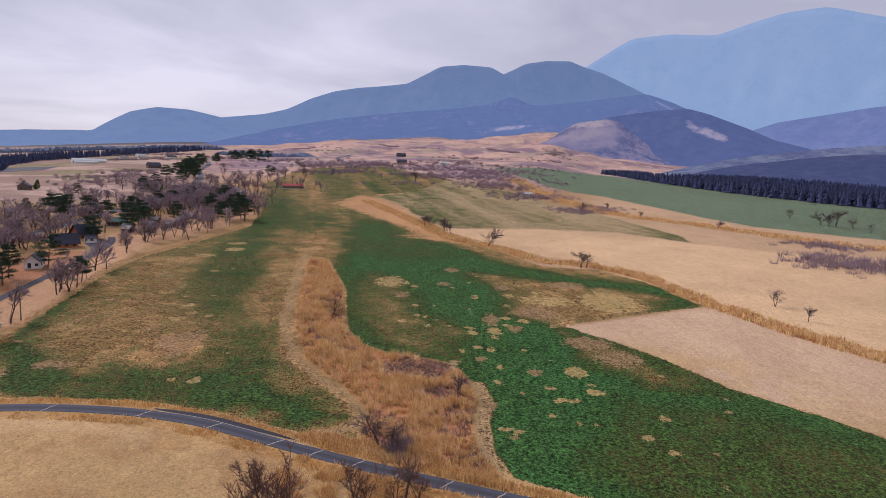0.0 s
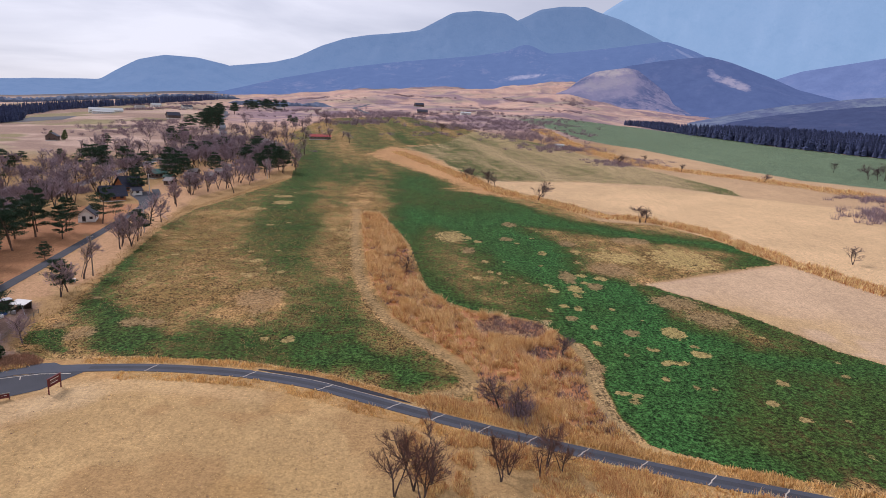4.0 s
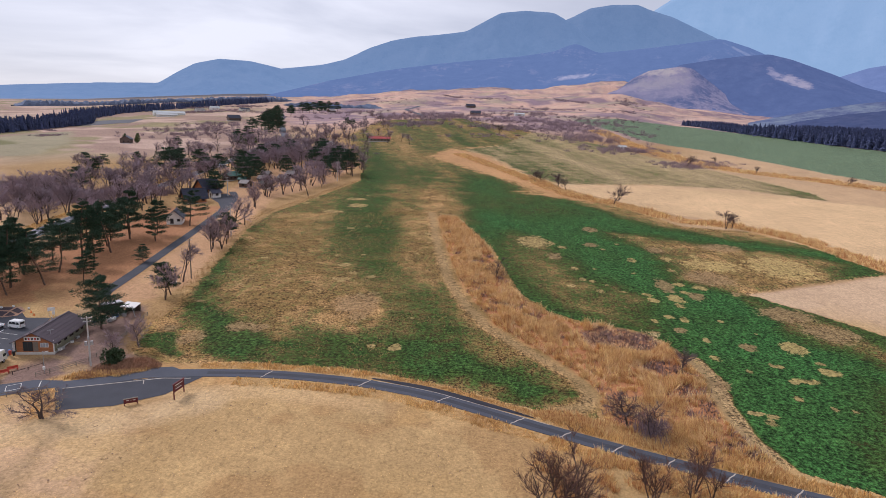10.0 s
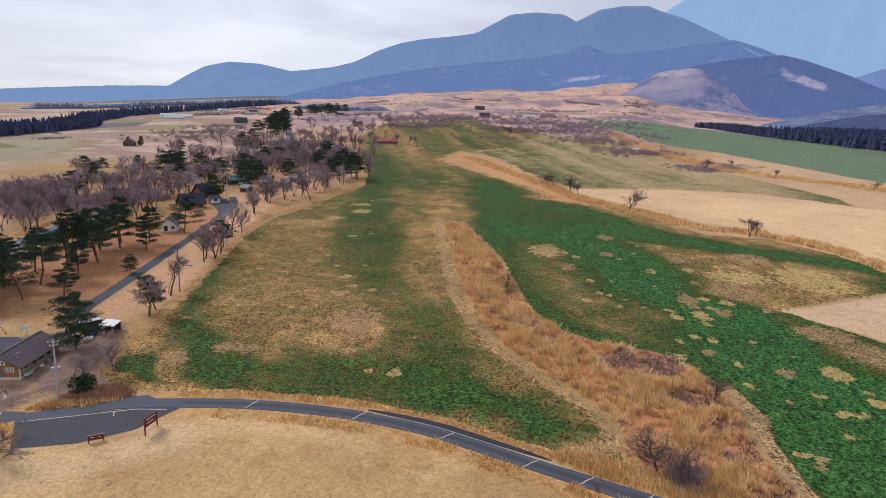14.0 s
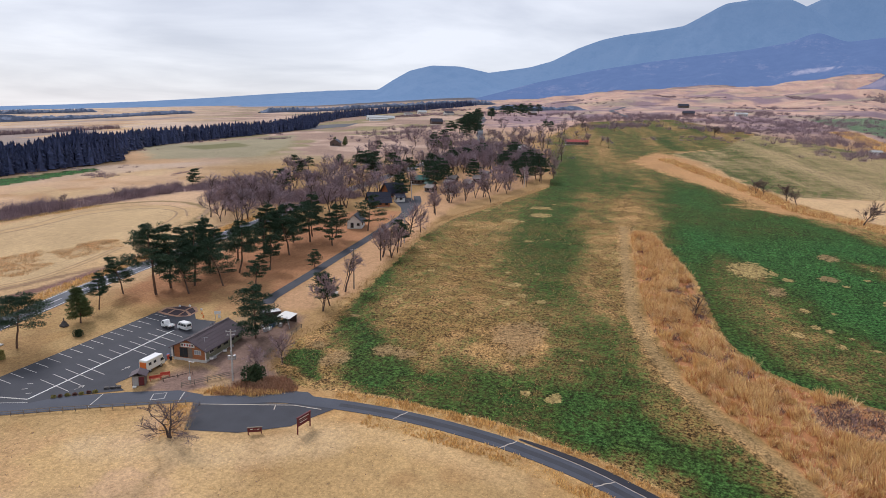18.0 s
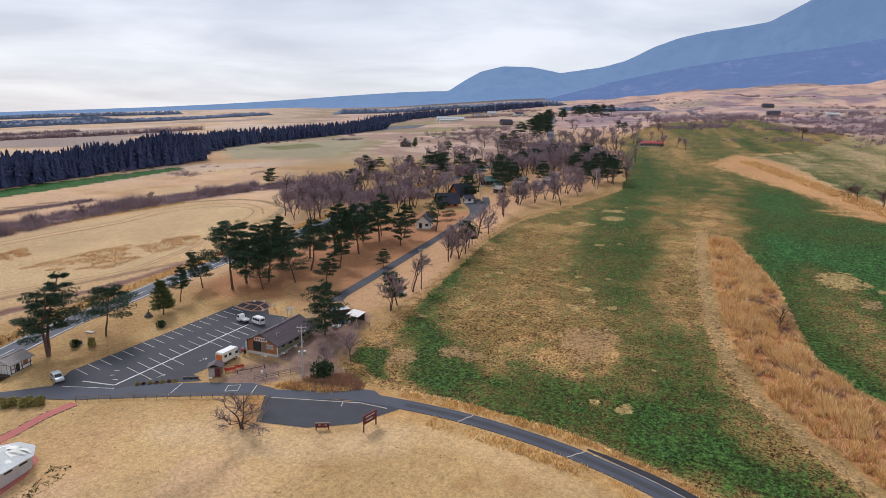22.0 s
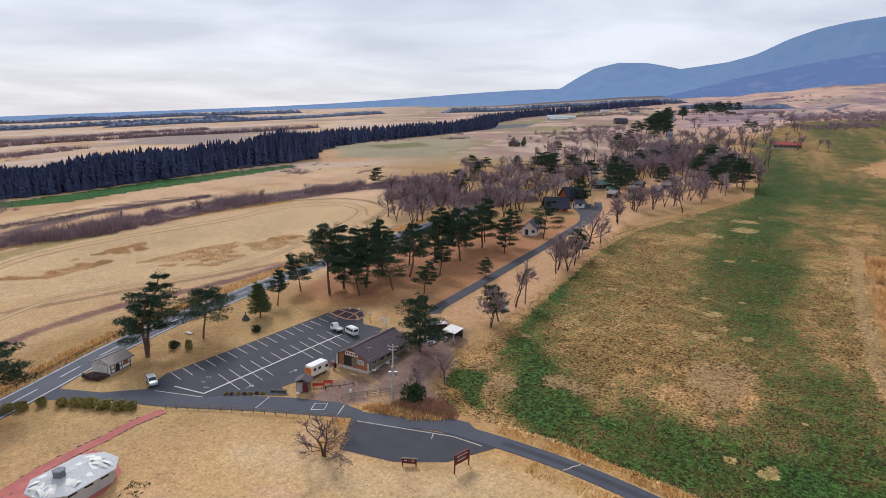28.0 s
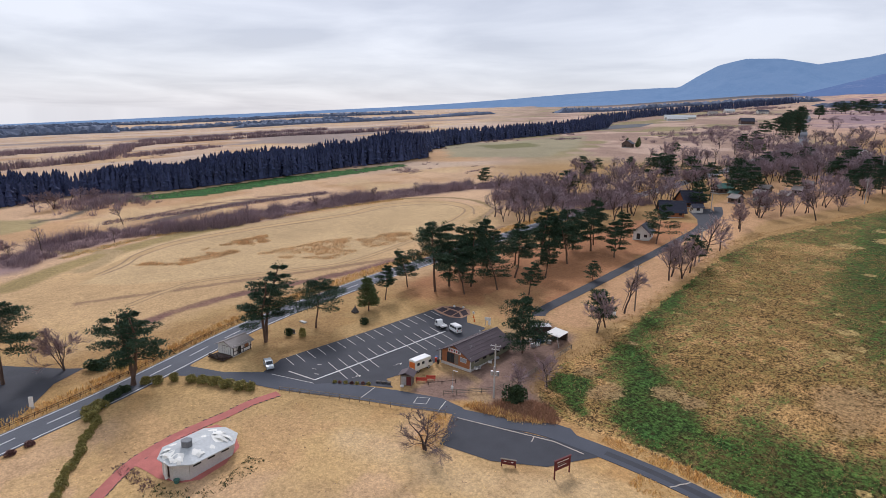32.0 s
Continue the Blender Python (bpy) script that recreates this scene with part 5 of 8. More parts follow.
def belt(line, depth, gap, h0, h1, seed, w=1.0, side=1):
    """Spots for a belt of trees behind a line."""
    rng = np.random.default_rng(seed)
    total, s, spots = line_length(line), 0.0, []
    p = np.array(line, float)
    d = np.r_[0, np.cumsum(np.hypot(*np.diff(p, axis=0).T))]
    while s < total:
        x, y = np.interp(s, d, p[:, 0]), np.interp(s, d, p[:, 1])
        x1, y1 = np.interp(s + 1, d, p[:, 0]), np.interp(s + 1, d, p[:, 1])
        if x1 == x and y1 == y:
            break
        n = np.array([-(y1 - y), x1 - x]) * side / math.hypot(x1 - x, y1 - y)
        q = 0.0
        while q < depth:
            jx, jy = rng.normal(0, gap * 0.55, 2)
            k = q + rng.uniform(0, gap)
            spots.append((x + n[0] * k + jx, y + n[1] * k + jy, rng.uniform(h0, h1), w * rng.uniform(0.85, 1.2)))
            q += gap * 1.1
        s += gap
    return spots


CEDAR_LINE = [(-418, 40), (-432, 75), (-443, 105), (-424, 128), (-413, 160), (-418, 220), (-422, 277), (-418, 319), (-422, 350)]
BELT_LINE = [(-440, 352), (-492, 422), (-523, 500), (-528, 587), (-540, 680), (-560, 770), (-640, 900)]
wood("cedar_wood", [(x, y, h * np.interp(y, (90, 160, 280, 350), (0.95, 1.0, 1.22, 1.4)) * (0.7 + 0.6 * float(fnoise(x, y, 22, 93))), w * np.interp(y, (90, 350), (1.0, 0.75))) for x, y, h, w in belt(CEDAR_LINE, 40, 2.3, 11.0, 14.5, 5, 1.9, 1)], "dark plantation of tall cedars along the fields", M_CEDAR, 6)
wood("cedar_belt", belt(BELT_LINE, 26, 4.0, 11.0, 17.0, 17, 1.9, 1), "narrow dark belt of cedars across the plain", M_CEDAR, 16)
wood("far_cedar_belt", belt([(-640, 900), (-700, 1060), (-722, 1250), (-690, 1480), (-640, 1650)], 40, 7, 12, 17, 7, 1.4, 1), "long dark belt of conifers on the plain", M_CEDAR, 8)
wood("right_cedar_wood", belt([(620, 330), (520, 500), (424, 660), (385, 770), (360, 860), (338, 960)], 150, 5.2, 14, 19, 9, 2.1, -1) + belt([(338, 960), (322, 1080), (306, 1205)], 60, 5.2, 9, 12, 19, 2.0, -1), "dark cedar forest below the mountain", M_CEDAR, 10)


def treeline(name, line, depth, h, seed, material, label):
    """A far belt of trees as one closed, bumpy mass."""
    rng = np.random.default_rng(seed)
    step = 5.0
    pts = np.array(smooth_line(line, step))
    t = np.gradient(pts, axis=0)
    t /= np.linalg.norm(t, axis=1)[:, None]
    nrm = np.stack([-t[:, 1], t[:, 0]], 1)
    rows = ((0.0, 0.0), (0.02, 0.55), (0.12, 0.95), (0.4, 1.0), (0.75, 1.0), (1.0, 0.9), (1.02, 0.0))
    n = len(pts)
    s = np.arange(n) * step
    big = 0.55 + 0.6 * fnoise(s, s * 0, 140, seed)
    verts, faces = [], []
    for k, (f, g) in enumerate(rows):
        q = pts + nrm * (f * depth)[..., None] if np.ndim(f) else pts + nrm * f * depth
        bump = rng.uniform(0.5, 1.3, n) if 0 < g else np.ones(n)
        z = H(q[:, 0], q[:, 1]) - 0.5 + h * g * bump * big * np.minimum(1, np.minimum(s, s[::-1]) / 30 + 0.2)
        verts += list(zip(q[:, 0], q[:, 1], z))
    for k in range(len(rows) - 1):
        for i in range(n - 1):
            faces.append((k * n + i, k * n + i + 1, (k + 1) * n + i + 1, (k + 1) * n + i))
    return tagged(new(name, mesh_of(name, verts, faces, material)), label, "treeline", kind="stuff")


# far belts, their blue being haze held in the material's colour
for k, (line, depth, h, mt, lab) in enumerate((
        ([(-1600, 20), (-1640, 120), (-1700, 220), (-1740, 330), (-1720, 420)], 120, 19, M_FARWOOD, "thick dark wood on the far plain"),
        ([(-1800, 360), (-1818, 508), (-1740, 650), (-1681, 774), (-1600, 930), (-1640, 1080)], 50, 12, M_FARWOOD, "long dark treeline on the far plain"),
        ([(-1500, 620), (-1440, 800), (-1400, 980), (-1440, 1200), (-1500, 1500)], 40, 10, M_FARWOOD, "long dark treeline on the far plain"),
        ([(-2900, 120), (-2950, 411), (-2980, 895), (-2500, 1300), (-2200, 1700)], 90, 15, M_FARWOOD, "woods along the horizon tinted pale blue with haze"),
        ([(-2300, 80), (-2380, 330), (-2420, 560)], 40, 9, M_FARWOOD, "woods along the horizon tinted pale blue with haze"),
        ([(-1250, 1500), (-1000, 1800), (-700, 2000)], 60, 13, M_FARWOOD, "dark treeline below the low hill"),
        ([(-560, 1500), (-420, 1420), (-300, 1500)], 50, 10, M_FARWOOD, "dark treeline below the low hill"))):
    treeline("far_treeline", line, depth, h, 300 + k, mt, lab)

# cart track round the mown field
M_TRACK = mat("dry_cart_track", (0.47, 0.31, 0.145), 0.95, 0.25, 1.0)
M_RUT = mat("trodden_rut", (0.31, 0.205, 0.115), 0.95, 0.3, 1.5)
track = tagged(new("track_field", strip_mesh("track_field", smooth_line([(-250, 76), (-257, 83), (-270, 97), (-279, 114), (-280, 143), (-276, 183), (-280, 206), (-276, 222), (-265, 234), (-250, 233), (-238, 222), (-228, 200), (-219, 180)], 2.0), 4.2, 0.03, M_TRACK)), "dry pale cart track round the mown field", "track", kind="structure")
for pts in ([(-253, 80), (-260, 88), (-272, 97), (-281, 113), (-282, 143), (-278, 183), (-283, 206), (-278, 224), (-266, 237), (-248, 235), (-234, 224)], [(-251, 81), (-258, 90), (-268, 98), (-276, 114), (-277, 143), (-273, 183), (-276, 206), (-271, 221), (-262, 230), (-246, 229), (-234, 214), (-222, 188)]):
    part("rut", strip_mesh("rut", smooth_line(pts, 2.0), 0.9, 0.045, M_RUT, across=1), None, track, "dark trodden rut")
track = tagged(new("track_lower", strip_mesh("track_lower", smooth_line([(-214, 80), (-220, 92), (-222, 103), (-213, 127), (-208, 141), (-210, 156), (-216, 176)], 2.0), 3.0, 0.03, M_TRACK)), "pale cart track along the field's edge", "track", kind="structure")
for d in (-1.0, 1.0):
    part("rut", strip_mesh("rut", offset_line(smooth_line([(-214, 80), (-220, 92), (-222, 103), (-213, 127), (-208, 141), (-210, 156), (-216, 176)], 2.0), d), 0.6, 0.045, M_RUT, across=1), None, track, "dark trodden rut")
lane = tagged(new("track_scrub", strip_mesh("track_scrub", smooth_line([(-226, 222), (-238, 240), (-252, 250), (-264, 262), (-258, 274), (-245, 285)], 2.0), 2.2, 0.03, M_RUT)), "dark earth track through the scrub", "track", kind="structure")

west_yard = tagged(new("pavement_west_yard", area_mesh("pavement_west_yard", [(-200, 44), (-190, 52), (-181, 60), (-178.5, 63), (-174.5, 57), (-168, 53), (-164.5, 50.5), (-161, 46), (-163, 42), (-175, 38)], 0.06, M_ASPHALT)), "dark asphalt yard beyond the main road", "yard", kind="structure")


# ---------------------------------------------------------------- grass, reeds and scrub
def inside(pts, n, seed, test=None):
    """Random places within an outline."""
    rng = np.random.default_rng(seed)
    p = np.array(pts, float)
    lo, hi = p.min(0), p.max(0)
    x, y = rng.uniform(lo[0], hi[0], n * 4), rng.uniform(lo[1], hi[1], n * 4)
    ok = poly_dist(x, y, pts) > 0
    if test is not None:
        ok &= test(x, y)
    return x[ok][:n], y[ok][:n]


def along(line, n, spread, seed, a=0.0, b=1e9):
    """Random places near a line, within spread to either side (or between two offsets)."""
    rng = np.random.default_rng(seed)
    p = np.array(line, float)
    d = np.r_[0, np.cumsum(np.hypot(*np.diff(p, axis=0).T))]
    s = rng.uniform(a, min(b, d[-1] - 0.6), n)
    x, y = np.interp(s, d, p[:, 0]), np.interp(s, d, p[:, 1])
    x1, y1 = np.interp(s + 0.5, d, p[:, 0]), np.interp(s + 0.5, d, p[:, 1])
    k = rng.uniform(*(spread if isinstance(spread, tuple) else (-spread, spread)), n) / (np.hypot(x1 - x, y1 - y) + 1e-9)
    return x - (y1 - y) * k, y + (x1 - x) * k


def blades(name, x, y, h0, h1, width, material, label, seed, per=5, lean=0.45, clump=0.3, category="grass", fan=False, comb=0.0, swell=0.0):
    """Tufts of narrow upright blades, as one thing that nobody could count."""
    rng = np.random.default_rng(seed)
    ox, oy = rng.normal(0, clump, len(x) * per), rng.normal(0, clump, len(x) * per)
    x, y = np.repeat(x, per) + ox, np.repeat(y, per) + oy
    h = np.repeat(rng.uniform(h0, h1, len(x) // per), per) * rng.uniform(0.65, 1.1, len(x))
    if swell:                                           # taller and lower stands side by side
        h = h * (1 + swell * np.clip((fnoise(x, y, 5.5, 207) - 0.5) * 4, -0.8, 0.9))
    a, l = rng.uniform(0, 6.28, len(x)), rng.uniform(0, lean, len(x)) * h
    b = np.arctan2(oy, ox) + rng.normal(0, 0.5, len(x)) if fan else rng.uniform(0, 6.28, len(x))
    if comb:                                            # bent over together by the wind
        b = np.where(rng.uniform(0, 1, len(x)) < comb, fnoise(x, y, 9, 211) * 9.0 + rng.normal(0, 0.45, len(x)), b)
    z = H(x, y) - 0.03
    w = width * rng.uniform(0.6, 1.3, len(x))
    p0 = np.stack([x - np.cos(a) * w, y - np.sin(a) * w, z], 1)
    p1 = np.stack([x + np.cos(a) * w, y + np.sin(a) * w, z], 1)
    p2 = np.stack([x + np.cos(b) * l, y + np.sin(b) * l, z + h], 1)
    return tagged(new(name, tri_mesh(name, np.stack([p0, p1, p2], 1), material)), label, category, kind="stuff")


M_TUFT_DARK = mat("dark_grass_blades", (0.045, 0.062, 0.017), 0.9, 0.5, 0.5, island=True, rand=1.0)
M_TUFT_DRY = mat("dry_grass_blades", (0.44, 0.27, 0.11), 0.9, 0.4, 0.5, island=True, rand=1.0)


M_THICKET = mat("reddish_brushwood", (0.36, 0.20, 0.12), 0.95, 0.4, 0.6, island=True, rand=0.9)


def off_burn(x, y):
    return (((x + 4.5) / 9.5) ** 2 + ((y - 146.0) / 6.5) ** 2 > 0.6 + fnoise(x, y, 3, 76) * 0.8) & (((x - 1.5) / 4.0) ** 2 + ((y - 131.0) / 4.0) ** 2 > 0.5 + fnoise(x, y, 3, 75)) & (fnoise(x, y, 7, 77) > 0.30)


def in_stand(x, y):
    """Where reeds stand: off the burnt places and off the worn lines that wind through the bed."""
    worn = np.minimum(np.abs(poly_dist(x, y, REEDS) - 2.6 - 2.4 * (fnoise(x, y, 14, 79) - 0.5)), np.abs(fnoise(x, y, 11, 80) - 0.5) * 14)
    return off_burn(x, y) & (worn > 0.32)


x, y = inside(REEDS, 3000, 1, in_stand)
blades("reed_bed", x, y, 0.6, 2.1, 0.06, M_REED, "tall tawny dry reeds filling a shallow gully", 2, per=44, lean=0.85, clump=0.26, category="reeds", fan=True, comb=0.55, swell=0.65)
x, y = inside(REEDS, 5200, 401, lambda x, y: in_stand(x, y) & (fnoise(x, y, 5.5, 207) > 0.46))
blades("reed_plumes", x, y, 1.1, 2.0, 0.055, M_PLUME, "pale seed plumes standing over the reeds", 402, per=6, lean=0.9, clump=0.22, category="reeds", comb=0.5, swell=0.4)
x, y = inside(REEDS, 3400, 3, lambda x, y: ~off_burn(x, y) | (fnoise(x, y, 5, 78) > 0.62))
blades("dead_brush", x, y, 0.4, 1.1, 0.10, M_BRUSH, "greyish-purple dead brushwood among the reeds", 4, per=9, lean=1.6, clump=0.5, category="brushwood")
x, y = inside([(-15, 139), (6, 137), (6, 153), (-14, 153)], 420, 411, lambda x, y: ~off_burn(x, y))
blades("fallen_reeds", x, y, 0.25, 0.5, 0.06, M_PLUME, "pale fallen reeds lying over the dead brushwood", 412, per=6, lean=3.0, clump=0.4, category="reeds", comb=0.7)
x, y = along(field_line, 5200, (1.9, 4.4), 5, 24, 230)
dry = (line_dist(x, y, cut_line(offset_line(field_line, 2.3), 59, 92)) > 0.9)
x, y = x[dry], y[dry]
blades("verge_grass", x, y, 0.25, 0.75, 0.10, M_STRAW, "dry tawny grass on the lane's field verge", 6, per=4, clump=0.2, swell=0.7)
x, y = along(field_line, 4200, (-5.0, -1.9), 7, 32, 230)
blades("verge_grass", x, y, 0.2, 0.6, 0.10, M_STRAW, "dry straw-coloured grass on the lane's lower verge", 8, per=4, clump=0.25, swell=0.8)
x, y = along(smooth_line(REED_LINE2, 6), 11000, 4.6, 9)
keep = fnoise(x, y, 6, 92) > 0.36
x, y = x[keep], y[keep]
blades("reed_line", x, y, 0.8, 1.7, 0.16, M_REED, "line of tawny reeds between the fields", 10, per=4, lean=0.7, clump=0.7, category="reeds", swell=0.8)
x, y = along(smooth_line(REED_LINE3, 8), 5000, 10, 11)
blades("rough_reeds", x, y, 0.8, 1.8, 0.25, M_REED, "rough tawny grassland along a ditch", 12, per=4, lean=0.7, swell=0.7, clump=0.8, category="reeds")
x, y = along(main_line, 5200, (3.9, 8.5), 13, 70, 420)
blades("roadside_grass", x, y, 0.3, 0.9, 0.12, M_STRAW, "rough straw-coloured grass beside the main road", 14, per=4, clump=0.4)
x, y = inside([(-112, 110.5), (-104, 113.5), (-99, 117.5), (-104, 121), (-110, 118)], 900, 15)
blades("thicket", x, y, 0.25, 0.75, 0.07, M_THICKET, "reddish-brown thicket below the utility pole", 16, per=9, lean=1.2, clump=0.45, category="thicket", fan=True)
x, y = inside([(-114, 110), (-104, 112.8), (-100, 116), (-113, 113)], 320, 17)
blades("verge_grass", x, y, 0.3, 0.9, 0.10, M_STRAW, "dry grass round the thicket", 18, per=4, clump=0.3)
x, y = inside([(-116, 104.5), (-110, 96), (-106, 98.6), (-112.5, 106.4)], 320, 19)
blades("verge_grass", x, y, 0.12, 0.4, 0.10, M_STRAW, "yellowish dry grass under the dead tree", 20, per=4, clump=0.35)
x, y = inside([(-30, 80), (0, 78), (40, 70), (60, 77), (0, 95), (-18, 101), (-33, 107)], 4200, 21, lambda x, y: (fnoise(x, y, 6, 81) > 0.38) & (line_dist(x, y, field_line) > 2.0) & (x > -27 + (fnoise(x, y, 7, 82) - 0.5) * 22))
blades("rough_grass", x, y, 0.4, 1.2, 0.06, M_REED, "tall tawny grass round the lower trees", 22, per=14, lean=0.7, clump=0.3, fan=True, comb=0.4, swell=0.5)
x, y = inside([(-30, 110.6), (-20, 106.4), (-4, 100.0), (12, 94.6), (11, 99), (-4, 104), (-13.5, 108.5), (-22, 111)], 900, 421, lambda x, y: line_dist(x, y, field_line) > 2.1)
blades("rough_grass", x, y, 0.4, 1.3, 0.06, M_REED, "tall tawny grass between the lane and the reeds", 422, per=16, lean=0.7, clump=0.3, fan=True, comb=0.4, swell=0.4)
edge = smooth_line([(-108.5, 122), (-113, 134), (-114, 150), (-117.5, 168), (-125, 206), (-131, 236), (-132.5, 262), (-126, 289), (-114, 358)], 3)
x, y = along(edge, 2200, 2.2, 23)
blades("field_margin_grass", x, y, 0.1, 0.35, 0.08, M_TUFT_DRY, "dry grass along the meadow's margin", 24, per=4, clump=0.4)
BANK_A = [(-255.6, 92), (-259, 109.6), (-264, 127.4), (-265.6, 142), (-254.4, 138.4), (-245.7, 120.5), (-244.4, 104)]
BANK_B = [(-240.3, 124), (-239.9, 148.7), (-236.7, 169.2), (-227.0, 187.4), (-214.9, 176.0), (-218.8, 155.9), (-214.3, 142.1), (-227.1, 132)]
for pts, n in ((BANK_A, 1500), (BANK_B, 1800)):
    x, y = inside(pts, n, 25 + n, lambda x, y: fnoise(x, y, 7, 91) > 0.44)
    blades("bank_grass", x, y, 0.2, 0.6, 0.08, M_BANK, "rough tawny grass on a bank in the field", 26, per=8, clump=0.6, lean=0.8, fan=True, swell=0.5)
x, y = along(smooth_line([(-285, 76), (-296, 104), (-297, 136), (-294, 190), (-289, 226)], 6), 900, 3.0, 925)
blades("bank_grass", x, y, 0.35, 0.7, 0.14, M_STRAW, "dry grass along the field track", 26, per=4, clump=0.5)
for line, n, w, h, seed in ((SCRUB_LINE, 1000, 10.5, 1.15, 30), ([(-262, 300), (-250, 275), (-232, 262), (-215, 270), (-205, 300)], 360, 17, 1.35, 32)):
    x, y = along(smooth_line(line, 6), n, w, seed)
    blades("scrub_belt", x, y, 0.7 * h, 2.6 * h, 0.055, M_SCRUB, "belt of leafless purplish-brown scrub", seed + 1, per=50, lean=1.0, clump=0.9, category="scrub", fan=True)
    x, y = along(smooth_line(line, 6), n, w * 0.9, seed + 2)
    tall = fnoise(x, y, 22, 88) > 0.54
    blades("scrub_thicket", x[tall], y[tall], 2.6 * h, 5.0 * h, 0.06, M_SCRUB, "taller leafless bushes standing in the scrub", seed + 3, per=50, lean=0.6, clump=0.9, category="scrub", fan=True)
x, y = along([(-340, 100), (-338, 152), (-336, 210)], 700, 4, 34)
blades("ditch_scrub", x, y, 0.6, 1.5, 0.12, M_SCRUB, "dark low scrub in a ditch", 35, per=6, lean=0.8, clump=0.8, category="scrub")
for line, n, w, h in (([(-883, 60), (-900, 108), (-915, 154), (-930, 205)], 260, 40, 7), ([(-648, 70), (-660, 98), (-677, 157), (-780, 205), (-911, 251), (-952, 359), (-887, 543), (-860, 700)], 620, 8, 9), ([(-1060, 300), (-1080, 420), (-1060, 620)], 200, 8, 7), ([(-560, 330), (-600, 420), (-640, 560)], 160, 6, 4), ([(-690, 150), (-700, 210), (-760, 300)], 120, 14, 5)):
    x, y = along(smooth_line(line, 12), n, w, 700 + n)
    blades("far_bare_trees", x, y, h * 0.45, h, 0.30, M_SCRUB, "winding belt of leafless mauve trees on the plain", 701 + n, per=26, lean=0.6, clump=2.2, category="trees", fan=True)
far_rng = np.random.default_rng(321)
FAR_PATCH = []
for _ in range(46):
    r_, a_ = far_rng.uniform(640, 1900), radians(far_rng.uniform(-12, 30))
    FAR_PATCH.append((CX - math.sin(a_) * r_, CY + math.cos(a_) * r_, int(far_rng.uniform(60, 160)), far_rng.uniform(14, 40), far_rng.uniform(4, 8)))
for _ in range(26):
    r_, a_ = far_rng.uniform(330, 900), radians(far_rng.uniform(38, 84))
    FAR_PATCH.append((CX - math.sin(a_) * r_, CY + math.cos(a_) * r_, int(far_rng.uniform(20, 70)), far_rng.uniform(6, 22), far_rng.uniform(1.5, 4)))
for k, (cx, cy, n, s, h) in enumerate(FAR_PATCH + list(((205, 305, 500, 16, 5), (228, 360, 220, 10, 4), (112, 495, 260, 14, 3), (135, 520, 160, 14, 3), (88, 600, 380, 22, 5), (60, 690, 380, 26, 6), (20, 790, 380, 34, 6), (-180, 470, 300, 24, 5), (-230, 560, 420, 30, 6), (-120, 1000, 520, 70, 7), (30, 930, 420, 60, 7), (-330, 620, 300, 40, 5), (-400, 110, 500, 14, 6)))):
    rng = np.random.default_rng(40 + k)
    n = max(6, n // 3)
    blades("scrub_patch", cx + rng.normal(0, s, n), cy + rng.normal(0, s * 0.8, n), h * 0.35, h * 0.85, 0.06 + 0.00012 * abs(cy), M_SCRUB, "patch of leafless brown scrub", 60 + k, per=34, lean=0.9, clump=0.9 + 0.0006 * abs(cy), category="scrub", fan=True)


NEAR_MEADOW = [(-97, 119), (-108, 124), (-112, 134), (-113, 150), (-116, 167), (-123, 205), (-126, 260), (-20, 300), (40, 270), (95, 216), (62, 199), (38, 186), (70, 139), (90, 118), (60, 88), (12, 99), (-14, 107), (-42, 118), (-75, 122)]


def open_turf(x, y):
    return (poly_dist(x, y, REEDS) < -1) & (line_dist(x, y, STRIP_W) > 1.5)


x, y = inside(NEAR_MEADOW, 22000, 501, lambda x, y: open_turf(x, y) & (fnoise(x, y, 9, 83) > 0.42) & (poly_dist(x, y, LUSH_EAST) < 2) & (poly_dist(x, y, LUSH_WEST) < 0) & (poly_dist(x, y, LUSH_FRONT) < 0))
blades("meadow_tufts", x, y, 0.08, 0.24, 0.10, M_TUFT_DRY, "dry straw-coloured tufts in the meadow turf", 502, per=3, lean=1.2, clump=0.22)
x, y = inside(NEAR_MEADOW, 9000, 503, lambda x, y: open_turf(x, y) & (fnoise(x, y, 12, 85) > 0.46))
blades("meadow_tufts", x, y, 0.08, 0.26, 0.11, M_TUFT_DARK, "dark green tufts in the meadow turf", 504, per=3, lean=1.0, clump=0.25)
x, y = inside([(-150, 80), (-113, 104), (-90, 111), (-60, 112), (-35, 106), (-10, 96), (20, 86), (70, 74), (60, 50), (-130, 40), (-150, 60)], 9000, 505, lambda x, y: (poly_dist(x, y, LOT) < -1) & (line_dist(x, y, field_line) > 2.6) & (line_dist(x, y, RED_PATH) > 2) & (np.hypot(x + 130.5, y - 69) > 7))
blades("lawn_tufts", x, y, 0.05, 0.16, 0.09, M_STRAW, "short dry lawn grass in tufts", 506, per=3, lean=1.4, clump=0.25)
x, y = inside([(-150, 80), (-113, 104), (-90, 111), (-60, 112), (-35, 106), (-10, 96), (20, 86), (70, 74), (60, 50), (-130, 40), (-150, 60)], 700, 507, lambda x, y: (poly_dist(x, y, LOT) < -1) & (line_dist(x, y, field_line) > 2.6) & (line_dist(x, y, RED_PATH) > 2) & (np.hypot(x + 130.5, y - 69) > 7) & (fnoise(x, y, 11, 87) > 0.55))
blades("lawn_weeds", x, y, 0.08, 0.2, 0.10, M_BRUSH, "small dark weeds in the dry lawn", 508, per=4, lean=1.0, clump=0.15)


x, y = along(smooth_line([(-126.5, 61.8), (-123.2, 63.6), (-121.0, 68), (-121.6, 73), (-124, 77)], 1.0), 150, 1.5, 511)
